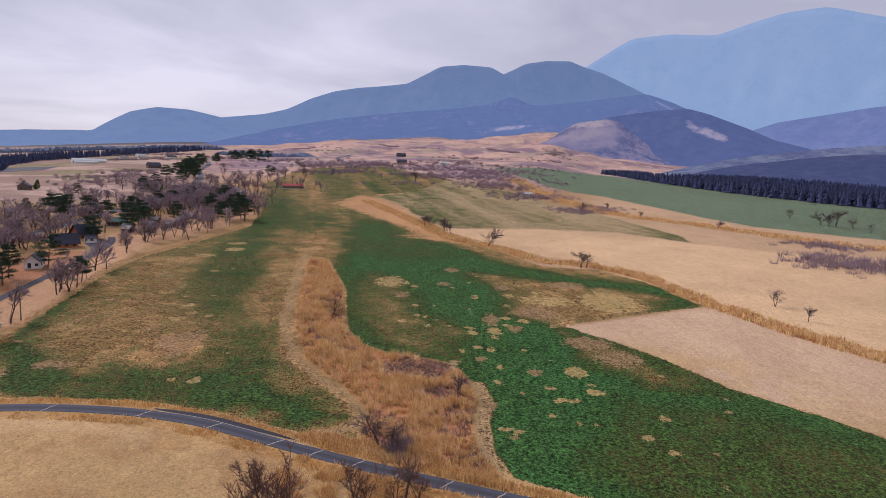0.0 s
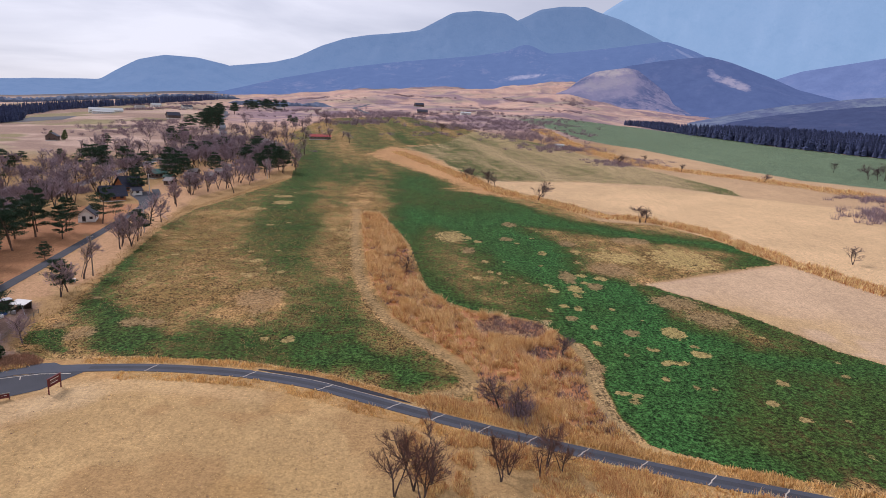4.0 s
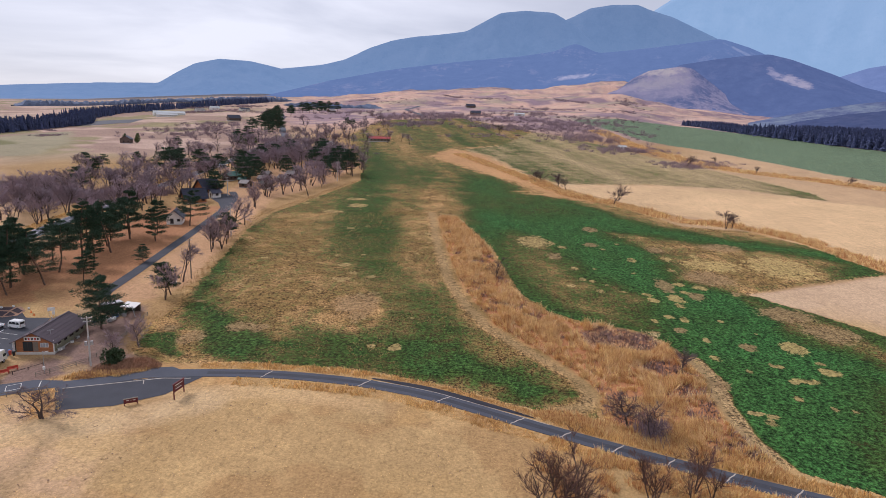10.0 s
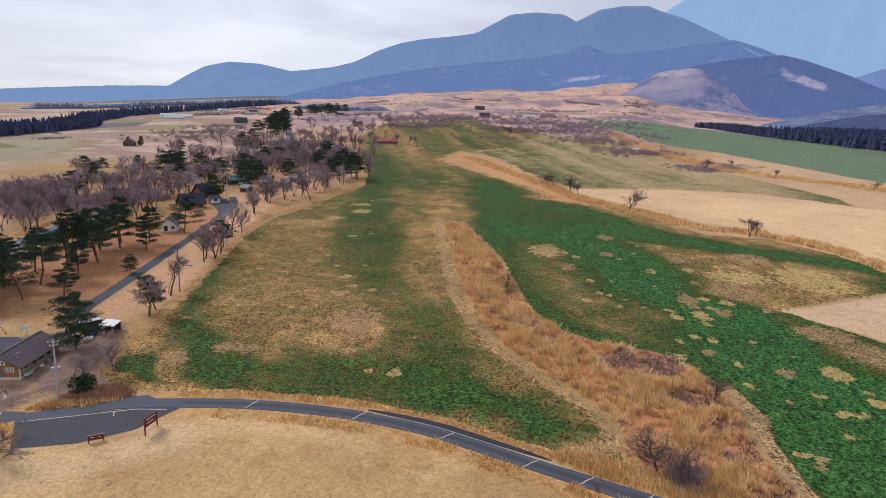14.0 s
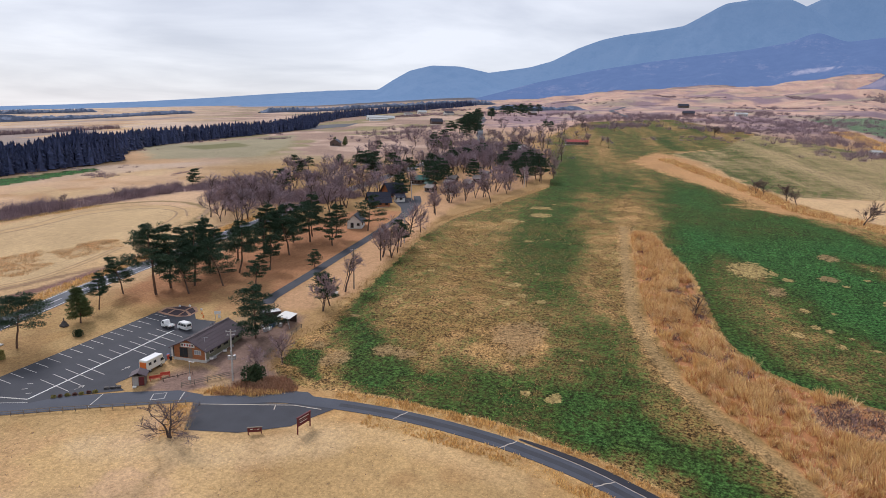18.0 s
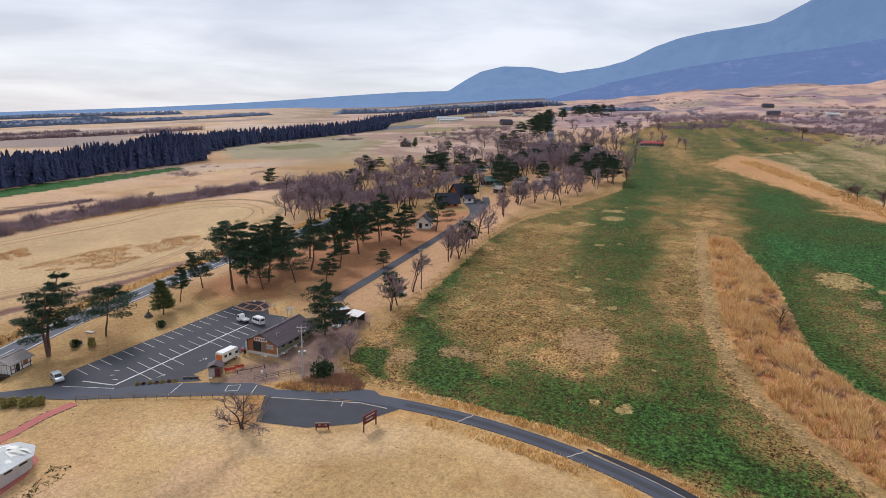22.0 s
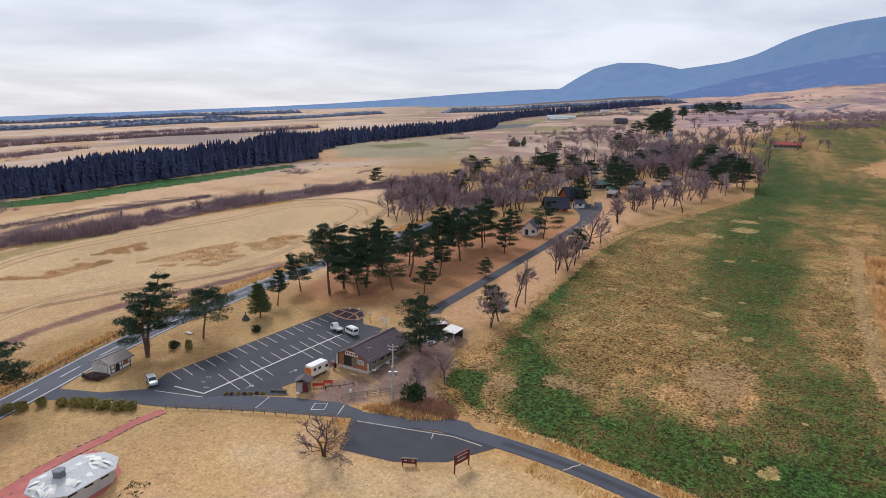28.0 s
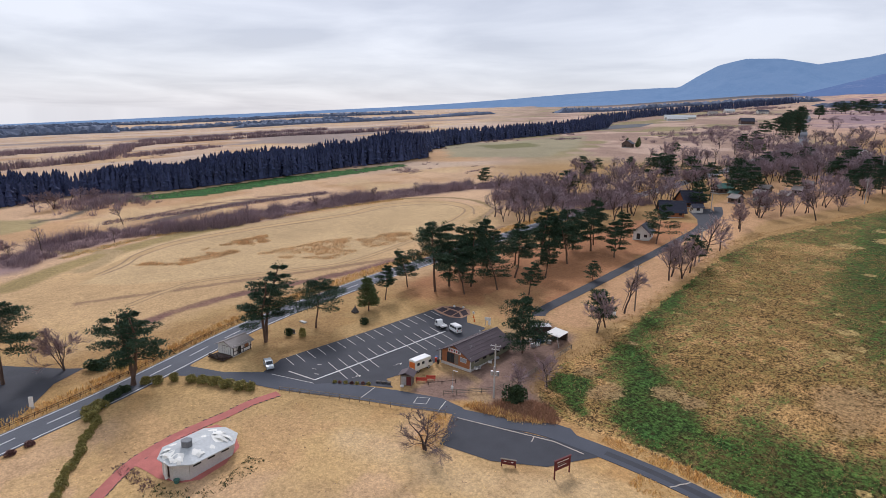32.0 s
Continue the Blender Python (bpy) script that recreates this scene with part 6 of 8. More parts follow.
blades("washroom_weeds", x, y, 0.1, 0.4, 0.07, M_HEDGE_DARK, "dark green weeds along the washroom court", 512, per=7, lean=1.0, clump=0.16)
x, y = along(smooth_line([(-136.5, 59.5), (-131, 61), (-126.5, 61.8)], 1.0), 160, 1.0, 513)
blades("washroom_weeds", x, y, 0.1, 0.35, 0.07, M_BRUSH, "brown weeds along the edge of the red court", 514, per=6, lean=1.0, clump=0.16)


# ---------------------------------------------------------------- trees
def branch_tube(verts, faces, pts, radii, n):
    """Adds a tapering tube through pts."""
    base = len(verts)
    for i, (p, r) in enumerate(zip(pts, radii)):
        d = (pts[min(i + 1, len(pts) - 1)] - pts[max(i - 1, 0)]).normalized()
        u = d.orthogonal().normalized()
        v = d.cross(u)
        for k in range(n):
            a = 6.28318 * k / n
            verts.append(p + (u * math.cos(a) + v * math.sin(a)) * r)
    for i in range(len(pts) - 1):
        for k in range(n):
            faces.append((base + i * n + k, base + i * n + (k + 1) % n, base + (i + 1) * n + (k + 1) % n, base + (i + 1) * n + k))


def turned(d, rng, angle):
    """A direction turned off d by about angle degrees, any way round."""
    u = d.orthogonal().normalized()
    u.rotate(Matrix.Rotation(rng.uniform(0, 6.283), 3, d))
    return (d * math.cos(radians(angle)) + u * math.sin(radians(angle))).normalized()


def bare_tree_meshes(name, seed, height, spread, material, stems=1, limbs=8, fine=6, twig=0.028):
    """Trunk and limbs, and a crown of ever finer leafless branches, for a tree of that height."""
    rng = random.Random(seed)
    tv, tf, cv, cf = [], [], [], []
    for stem in range(stems):
        d = turned(Vector((0, 0, 1)), rng, 4 if stems == 1 else 16)
        p = Vector((rng.uniform(-0.15, 0.15) * (stems > 1), rng.uniform(-0.15, 0.15) * (stems > 1), -0.1))
        pts = [p.copy()]
        steps = 7
        for _ in range(steps):
            d = (turned(d, rng, 9) + Vector((0, 0, 0.12))).normalized()
            p = p + d * height * 0.8 / steps
            pts.append(p.copy())
        r0 = height * 0.021 / math.sqrt(stems)
        branch_tube(tv, tf, pts, [r0 * (1 - 0.85 * i / steps) + 0.01 for i in range(steps + 1)], 6)
        for _ in range(limbs // stems + (stems > 1)):
            f = rng.uniform(0.22, 0.98)
            i = min(int(f * steps), steps - 1)
            b = pts[i].lerp(pts[i + 1], f * steps - i)
            bd = turned((pts[i + 1] - pts[i]).normalized(), rng, rng.uniform(30, 62) * spread)
            ln = height * rng.uniform(0.28, 0.46) * (1.15 - 0.55 * f)
            bp, q = [b.copy()], b.copy()
            for _ in range(4):
                bd = (turned(bd, rng, 14) + Vector((0, 0, 0.13))).normalized()
                q = q + bd * ln / 4
                bp.append(q.copy())
            branch_tube(tv, tf, bp, [r0 * 0.42 * (1 - 0.8 * k / 4) + 0.008 for k in range(5)], 4)
            for j in range(6):
                g = rng.uniform(0.25, 1.0)
                k = min(int(g * 4), 3)
                c = bp[k].lerp(bp[k + 1], g * 4 - k)
                cd = (turned((bp[k + 1] - bp[k]).normalized(), rng, rng.uniform(22, 50)) + Vector((0, 0, 0.15))).normalized()
                cl = ln * rng.uniform(0.35, 0.65)
                mid = c + cd * cl * 0.5
                cd2 = (turned(cd, rng, 16) + Vector((0, 0, 0.1))).normalized()
                end = mid + cd2 * cl * 0.5
                branch_tube(cv, cf, [c, mid, end], [0.032 * height / 8, 0.022 * height / 8, 0.008], 3)
                for w in range(fine * 3):
                    o = c.lerp(mid, rng.uniform(0.2, 1)) if w % 3 == 0 else mid.lerp(end, rng.uniform(0, 1))
                    wd = (turned(cd2, rng, rng.uniform(15, 48)) + Vector((0, 0, 0.1))).normalized()
                    wl = cl * rng.uniform(0.35, 0.75)
                    sdir = wd.orthogonal().normalized() * twig * height / 8
                    m = len(cv)
                    cv += [o - sdir, o + sdir, o + wd * wl]
                    cf.append((m, m + 1, m + 2))
                    o2 = o + wd * wl * 0.5
                    wd2 = turned(wd, rng, 35)
                    cv += [o2 - sdir * 0.7, o2 + sdir * 0.7, o2 + wd2 * wl * 0.5]
                    cf.append((m + 3, m + 4, m + 5))
    return mesh_of(name + "_trunk", tv, tf, M_BARK, True), mesh_of(name + "_crown", cv, cf, material)


def needle_clump(out, centre, rx, rz, n, size, rng):
    """A flattened tuft of needle sprays, pointing out and up."""
    for _ in range(n):
        d = Vector((rng.gauss(0, 1), rng.gauss(0, 1), rng.gauss(0, 0.8) + 0.25)).normalized()
        k = rng.uniform(0.45, 1.0)
        p = centre + Vector((d.x * rx, d.y * rx, d.z * rz)) * k
        o = (d + Vector((rng.gauss(0, 0.5), rng.gauss(0, 0.5), 0.25 + rng.gauss(0, 0.3)))).normalized() * size * rng.uniform(0.7, 1.3)
        s = o.orthogonal().normalized()
        s.rotate(Matrix.Rotation(rng.uniform(0, 6.28), 3, o.normalized()))
        s *= size * rng.uniform(0.12, 0.22)
        out.append((tuple(p - s), tuple(p + s), tuple(p + o)))
        out.append((tuple(p - s * 0.8 + o * 0.1), tuple(p + s.cross(o).normalized() * size * 0.26), tuple(p + o * 0.9 + s)))


def pine_meshes(name, seed, height, lean=8, bare=0.35, wide=0.30, twin=False, layers=9, material=None, dense=1.0, size=None, tuft=1.0):
    """A red pine: bent trunk, level limbs and flat tufts of needles."""
    rng = random.Random(seed)
    tv, tf, tris = [], [], []
    for stem in range(2 if twin else 1):
        d = Vector((0.30 * (1 - 2 * stem), 0.08, 1)).normalized() if twin else turned(Vector((0, 0, 1)), rng, lean)
        p = Vector((0.35 * stem - 0.17 * twin, 0.1 * stem, -0.1))
        pts, steps = [p.copy()], 9
        hh = height * (1 - 0.12 * stem)
        for _ in range(steps):
            d = (turned(d, rng, 8) + Vector((0, 0, 0.2))).normalized()
            p = p + d * hh * 0.97 / steps
            pts.append(p.copy())
        k = hh / max(pts[-1].z, 0.1)
        pts = [Vector((q.x, q.y, q.z * k)) for q in pts]
        r0 = height * 0.017
        branch_tube(tv, tf, pts, [r0 * (1 - 0.8 * i / steps) + 0.02 for i in range(steps + 1)], 7)
        turn = rng.uniform(0, 6.28)
        for layer in range(layers):
            f = bare + (1 - bare) * (layer + rng.uniform(0, 0.7)) / layers
            f = min(f, 0.985)
            i = min(int(f * steps), steps - 1)
            b = pts[i].lerp(pts[i + 1], f * steps - i)
            g = (f - bare) / (1 - bare)
            reach = height * wide * (0.55 + 0.75 * math.sin(math.pi * min(0.95, 0.22 + 0.78 * g))) * (1.0 - 0.45 * g)
            for s in range(3 if g < 0.8 else 2):
                turn += 2.1 + rng.uniform(-0.5, 0.5)
                ln = reach * rng.uniform(0.55, 1.1)
                e = b + Vector((math.cos(turn) * ln, math.sin(turn) * ln, ln * rng.uniform(0.0, 0.35)))
                mid = b.lerp(e, 0.5) + Vector((0, 0, -0.06 * ln + rng.uniform(-0.1, 0.1)))
                branch_tube(tv, tf, [b, mid, e], [r0 * 0.36 * (1.1 - g), r0 * 0.22 * (1.1 - g) + 0.01, 0.012], 4)
                for c in range(3):
                    q = mid.lerp(e, 0.15 + 0.45 * c) + Vector((rng.gauss(0, 0.12), rng.gauss(0, 0.12), 0.06)) * ln * 0.5
                    needle_clump(tris, q, (ln * rng.uniform(0.30, 0.44) + 0.42) * tuft, ln * 0.06 + 0.20, int(84 * dense), size or 0.32 + height * 0.006, rng)
        needle_clump(tris, pts[-1], height * 0.07, height * 0.06, int(40 * dense), 0.4, rng)
    return mesh_of(name + "_trunk", tv, tf, M_PINEBARK, True), tri_mesh(name + "_crown", np.array(tris), material or M_NEEDLE)


def plant(name, meshes, x, y, h, h0, turn, label, category, group="", sink=0.0, wide=1.0):
    k = h / h0
    ob = thing(name, on_ground(x, y, turn, -sink) @ Matrix.Diagonal((k * wide, k * wide, k, 1)), label, category, group)
    part("trunk", meshes[0], None, ob)
    part("crown", meshes[1], None, ob)
    return ob


PINES = [pine_meshes("pine", 11 + k, 15.0, dense=1.15, tuft=0.85, lean=5 + 4 * (k % 3), bare=(0.3, 0.42, 0.22, 0.36, 0.28)[k], wide=(0.26, 0.30, 0.24, 0.22, 0.34)[k]) for k in range(5)]
PINES_FAR = [pine_meshes("far_pine", 81 + k, 15.0, lean=5 + 4 * k, bare=(0.25, 0.34, 0.18)[k], wide=(0.28, 0.32, 0.26)[k], dense=0.5, size=0.66) for k in range(3)]
PINE_TWIN = pine_meshes("twin_pine", 37, 16.0, lean=10, bare=0.30, wide=0.25, twin=True, layers=7, dense=0.9, tuft=0.66)
PINE_FLAT = pine_meshes("umbrella_pine", 35, 12.0, lean=6, bare=0.42, wide=0.46, layers=7, dense=1.3)
PINE_YOUNG = pine_meshes("young_pine", 41, 8.0, lean=3, bare=0.16, wide=0.20, layers=9, material=M_NEEDLE_LIGHT)
PINE_DENSE = pine_meshes("dense_pine", 43, 12.5, lean=2, bare=0.12, wide=0.36, layers=10, dense=1.3)
BARE = [bare_tree_meshes("bare_tree", 51 + k, 9.0, 1.0, M_TWIG, stems=(1, 2, 1, 3, 1)[k], limbs=(11, 12, 13, 12, 10)[k]) for k in range(5)]
BARE_RED = [bare_tree_meshes("reddish_tree", 171 + k, 9.0, 1.1, M_TWIG_RED, stems=(2, 3)[k], limbs=13, fine=4, twig=0.016) for k in range(2)]
BARE_FAR = [bare_tree_meshes("far_bare_tree", 151 + k, 9.0, 1.0, M_TWIG_MAUVE, stems=(1, 2, 1)[k], limbs=(11, 12, 13)[k], fine=2, twig=0.046) for k in range(3)]
BARE_WIDE = bare_tree_meshes("spreading_tree", 61, 9.0, 1.25, M_TWIG, stems=5, limbs=24, fine=6)
BARE_DARK = [bare_tree_meshes("dark_tree", 65 + k, 7.0, 1.2, M_TWIG_DARK, stems=(1, 2, 1)[k], limbs=15, fine=4, twig=0.020) for k in range(3)]
BARE_LOW = bare_tree_meshes("low_tree", 71, 6.0, 1.5, M_TWIG_DARK, stems=2, limbs=10, fine=3)

LAB_PINE, LAB_BARE = "tall red pine with flat dark needle tufts", "leafless grey-brown tree with fine twigs"
plant("pine_tree", PINE_TWIN, -163.2, 68.6, 16.3, 16, 20, "twin-stemmed red pine beside the main road", "pine tree", "roadside pines", wide=1.35)
plant("pine_tree", PINES[1], -181.5, 49.5, 17.5, 15, 100, "broad red pine beyond the main road", "pine tree", "roadside pines", wide=1.2)
plant("pine_tree", PINE_TWIN, -165.2, 96.7, 16.7, 16, 140, "twin-crowned red pine behind the small hut", "pine tree", "roadside pines", wide=1.3)
plant("pine_tree", PINE_FLAT, -164.8, 109.0, 12.0, 12, 60, "umbrella-shaped red pine on the grass verge", "pine tree", "roadside pines", wide=1.05)
plant("pine_tree", PINE_YOUNG, -165.3, 124.1, 8.6, 8, 0, "young yellowish-green pine on the verge", "pine tree", "roadside pines", wide=1.1)
plant("pine_tree", PINES[3], -169.3, 132.0, 9.6, 15, 80, "slender young red pine on the verge", "pine tree", "roadside pines")
plant("pine_tree", PINE_DENSE, -121.8, 133.6, 12.6, 12.5, 30, "dense dark pine behind the brown shop", "pine tree")
for k, (x, y, h) in enumerate(((-173.7, 142.7, 10.5), (-165.4, 145.9, 18.5), (-166, 151.5, 17.5), (-161.6, 155.7, 17.0), (-154.4, 158.9, 12.5), (-162.4, 185.8, 17.0), (-162.4, 198.6, 14.9), (-160.9, 209, 17.0), (-155.9, 217.8, 12.7), (-150.8, 232, 13.1), (-145.4, 161.6, 9.5), (-158.5, 170, 13.8), (-170, 160, 15), (-172, 172, 15), (-168, 180, 13.5), (-157, 192, 15), (-165, 216, 13), (-151, 208, 11.5), (-152, 176, 11), (-158, 150, 11), (-166, 166, 13), (-164, 192, 13.5), (-166, 206, 13))):
    plant("pine_tree", PINES[k % 5], x, y, h, 15, 47 * k, LAB_PINE, "pine tree", "pines of the park", wide=1.12)
FAR_PINES = [(-410, 1190, 17), (-398, 1180, 19), (-388, 1165, 16), (-376, 1150, 18), (-384, 1215, 20), (-372, 1205, 18), (-392, 1260, 19), (-384, 1290, 20), (-372, 1310, 18), (-362, 980, 15), (-385, 985, 16), (-372, 1010, 16), (-280, 688, 19), (-290, 700, 18), (-272, 676, 14), (-213, 770, 9), (-225, 790, 10), (-299, 690, 16), (-318, 760, 17), (-330, 800, 18), (-337, 826, 16), (-295, 655, 14), (-254, 519, 12), (-284, 702, 16), (-305, 728, 16), (-268, 634, 13), (-262, 560, 12), (-345, 870, 18), (-360, 905, 18)]
WEST_PINES = [(-225, 350, 14), (-218, 352, 12), (-258, 332, 9.6), (-234, 288, 11), (-287, 483, 8), (-185, 372, 12), (-196, 340, 11), (-205, 455, 7), (-271, 396, 6.5), (-195.7, 358, 11), (-190.3, 375, 12), (-183, 421, 12), (-185, 451, 12), (-236, 377, 12), (-226, 364, 13), (-213, 369, 12), (-192, 414, 12), (-280, 362, 9), (-271, 362, 8), (-262, 385, 7), (-291, 283, 9)]
EAST_PINES = [(-168, 332, 13.4), (-175, 352, 12), (-158, 364, 11), (-141, 383, 9.5), (-122, 376, 14), (-126, 383, 12), (-144, 424, 10.6), (-152, 402, 12), (-132, 372, 11), (-160, 420, 10), (-128.5, 216, 8.5), (-169, 347, 11), (-169.6, 299, 10.5), (-162, 453, 13), (-140, 405, 11), (-160, 440, 12), (-142, 428, 11), (-141.4, 184, 5), (-118.3, 157.5, 8.2)]
for k, (x, y, h) in enumerate(EAST_PINES + WEST_PINES + FAR_PINES):
    plant("pine_tree", PINES_FAR[k % 3], x, y, h * 1.1, 15, 61 * k, "dark red pine among bare trees", "pine tree", "pines of the hamlet", wide=1.25)
# bare trees standing singly, nearest first
plant("bare_tree", BARE_WIDE, -180.2, 59.8, 10, 9, 0, "wide leafless tree with fan-like reddish twigs", "tree", wide=1.1)
plant("dead_tree", BARE_LOW, -108.0, 97.0, 6.0, 6, 40, "low dark gnarled tree beside the lay-by", "tree", wide=2.2)
plant("bare_tree", BARE_LOW, -33.0, 188.9, 6.2, 6, 200, "crooked dark leafless tree leaning out of the reeds", "tree", wide=1.6)
for k, (x, y, h) in enumerate(((-24.1, 83.9, 9.6), (-21.5, 85.5, 8.5), (-26.5, 82.5, 8), (-22.6, 81.5, 9), (-11.5, 86.9, 7), (-10.2, 88.5, 5.8), (-4.1, 90.7, 7.2), (-2.2, 89.6, 6.2), (-5.6, 88.4, 5.4))):
    plant("bare_tree", BARE_RED[k % 2], x, y, h * 1.15, 9, 73 * k, "leafless reddish-brown tree in rough grass below the lane", "tree", "trees below the lane")
for k, (x, y, h) in enumerate(((-10.3, 107.6, 6.6), (-7.2, 104.9, 5.2), (4.9, 129.5, 5.2), (24.7, 317.4, 9.2), (63.4, 272.4, 7.2), (66.2, 274, 6.6), (-7.4, 376.9, 8), (-10.5, 380, 7.2), (1.7, 362.1, 8.4), (5.5, 358, 6.6), (121.8, 217.6, 6), (123.6, 199.8, 4.8), (110.7, 491.4, 7.8), (-31.7, 706, 11), (280, 493, 8.2), (283, 456, 10), (291, 450, 12), (287, 452, 9), (300, 444, 7.5), (300, 426, 6), (150, 462, 5.5), (190, 420, 5.5), (140, 520, 5))):
    plant("bare_tree", BARE_DARK[k % 3], x, y, h * 1.15, 7, 39 * k, "small dark leafless tree at a field edge", "tree", "field trees", wide=1.3)
blades("thorn_bush", np.random.default_rng(91).normal(-6.5, 1.3, 60), np.random.default_rng(92).normal(106.5, 1.5, 60), 1.6, 3.0, 0.06, M_SCRUB, "dark purple thorn bush in the reeds", 93, per=14, lean=0.5, clump=0.5, category="bush")
for k, (x, y, h) in enumerate(((-117.5, 153.6, 7.8), (-120.4, 168.1, 9.8), (-127.8, 202.1, 9.4), (-126.5, 198.6, 9.2), (-124.8, 202.5, 10.2), (-129.5, 206, 8.5), (-126, 209, 8), (-134, 234.4, 10.5), (-131.5, 238, 8), (-141.2, 272.3, 8.7), (-139, 268, 8.5), (-143.5, 278, 8), (-108.5, 126, 6), (-110.2, 119.8, 5.2), (-147, 300, 9), (-140, 306, 8.5), (-134, 318, 8), (-136, 332, 8.5), (-130, 345, 8), (-127, 330, 6.5), (-124, 356, 7.5), (-128, 362, 9), (-136, 358, 8.5), (-120, 372, 9), (-117, 388, 8), (-121, 402, 9))):
    plant("bare_tree", BARE[(k * 3 + 1) % 5], x, y, h * 1.18, 9, 57 * k, LAB_BARE, "tree", "trees along the park lane")
for k, (x, y, h) in enumerate(((-397, 82, 9), (-399, 90, 10), (-405, 98, 9), (-411, 104, 8), (-416, 110, 7), (-331, 106, 9), (-303, 72, 8.5), (-300, 62, 7), (-432, 142, 9), (-429, 152, 8), (-428, 162, 8), (-296, 95, 6), (-302, 150, 6), (-303, 185, 6), (-299, 215, 6.5), (-297, 240, 6), (-256, 291, 9), (-249, 311, 9), (-235, 310, 9), (-248, 264, 8), (-244, 290, 9), (-262, 280, 8), (-240, 275, 8), (-218, 226, 8), (-221, 232, 7.5), (-226, 240, 8), (-214, 222, 7))):
    plant("bare_tree", BARE_WIDE if k % 3 == 1 else BARE_FAR[k % 3], x, y, h, 9, 51 * k, "broad leafless mauve-brown tree in the scrub", "tree", "trees of the scrub belt", wide=1.25)
rng = np.random.default_rng(101)
grove = []
for cx, cy, sx, sy, n in ((-190, 262, 9, 24, 26), (-204, 300, 13, 24, 24), (-186, 325, 10, 20, 15), (-168, 395, 18, 24, 30), (-192, 425, 22, 34, 40), (-215, 250, 8, 16, 12), (-228, 284, 12, 16, 16), (-150, 440, 14, 24, 16), (-195, 520, 26, 40, 22), (-250, 430, 20, 40, 12), (-215, 610, 12, 40, 10), (-152, 400, 12, 26, 18), (-180, 460, 20, 30, 30), (-225, 340, 18, 26, 14), (-240, 520, 30, 60, 24), (-190, 700, 40, 80, 24)):
    for _ in range(n):
        grove.append((rng.normal(cx, sx), rng.normal(cy, sy), rng.uniform(9, 14)))
for _ in range(26):
    grove.append((rng.uniform(-149, -126), rng.uniform(292, 420), rng.uniform(8.5, 11.5)))
busy = park_line + main_line
far_grove = []
for k, (x, y, h) in enumerate(grove):
    if line_dist(np.array(x), np.array(y), busy) < 5 or (-182 < x < -150 and y < 308) or (-172 < x < -149 and 305 < y < 384):
        continue
    if y > 395:                                         # too far off to tell one from another
        far_grove.append((k, x, y, h))
        continue
    plant("bare_tree", BARE_FAR[k % 3], x, y, h, 9, 83 * k, LAB_BARE, "tree", "trees of the grove", wide=1.2)
for which, name, label in ((0, "far_grove_trunks", "grey trunks of the far leafless grove"), (1, "far_grove_crowns", "mauve leafless crowns of the far grove")):
    shapes = []
    for pair in BARE_FAR:
        me = pair[which]
        me.calc_loop_triangles()
        co, ix = np.empty(len(me.vertices) * 3), np.empty(len(me.loop_triangles) * 3, int)
        me.vertices.foreach_get("co", co)
        me.loop_triangles.foreach_get("vertices", ix)
        shapes.append(co.reshape(-1, 3)[ix].reshape(-1, 3, 3))
    tris = []
    for k, x, y, h in far_grove:
        c, q = math.cos(radians(83 * k)), math.sin(radians(83 * k))
        tris.append(shapes[k % 3] @ np.array([[c, q, 0], [-q, c, 0], [0, 0, 1]]) * (h / 9 * 1.2, h / 9 * 1.2, h / 9) + (x, y, ground_z(x, y)))
    tagged(new(name, tri_mesh(name, np.concatenate(tris), BARE_FAR[0][which].materials[0])), label, "trees", kind="stuff")


def shrub_mesh(name, seed, rx, ry, rz, n, size, material):
    """A rounded bush of many small leaves with an uneven outline."""
    rng = random.Random(seed)
    tris = []
    lobes = [Vector((rng.uniform(-0.5, 0.5) * rx, rng.uniform(-0.5, 0.5) * ry, rng.uniform(0.35, 0.7) * rz)) for _ in range(7)]
    for c in lobes:
        for _ in range(n // 7):
            d = Vector((rng.gauss(0, 1), rng.gauss(0, 1), rng.gauss(0, 1) + 0.2)).normalized()
            p = c + Vector((d.x * rx, d.y * ry, d.z * rz)) * 0.55 * rng.uniform(0.75, 1.08)
            p.z = max(p.z, 0.02)
            o = (d + Vector((rng.gauss(0, 0.6), rng.gauss(0, 0.6), rng.gauss(0, 0.6)))).normalized() * size
            s = o.orthogonal().normalized() * size * 0.6
            s.rotate(Matrix.Rotation(rng.uniform(0, 6.28), 3, o.normalized()))
            tris.append((tuple(p - s), tuple(p + s), tuple(p + o)))
    return tri_mesh(name, np.array(tris), material)


SHRUB = [shrub_mesh("shrub", 5 + k, 1.0, 1.0, 1.1, 900, 0.2, m) for k, m in enumerate((M_HEDGE, M_HEDGE_DARK, M_AZALEA))]


def shrub(x, y, r, h, kind, label, group="", turn=0):
    me = SHRUB[kind]
    ob = new("shrub", me)
    ob.matrix_world = on_ground(x, y, turn, -0.05) @ Matrix.Diagonal((r, r, h / 1.25, 1))
    return tagged(ob, label, "shrub", group)


for k, (x, y, r) in enumerate(((-162.2, 70.6, 1.0), (-160.8, 72.4, 1.1), (-159.6, 75.2, 0.9), (-156.8, 77.6, 1.1), (-154.8, 79.2, 1.3), (-152.6, 80.7, 1.4), (-150.2, 81.9, 1.5), (-147.6, 83.3, 1.4), (-145.6, 84.6, 1.0))):
    shrub(x, y, r, 1.3 + 0.1 * (k % 3), 0, "clipped yellowish-green evergreen shrub beside the entrance", "entrance hedge", 40 * k)
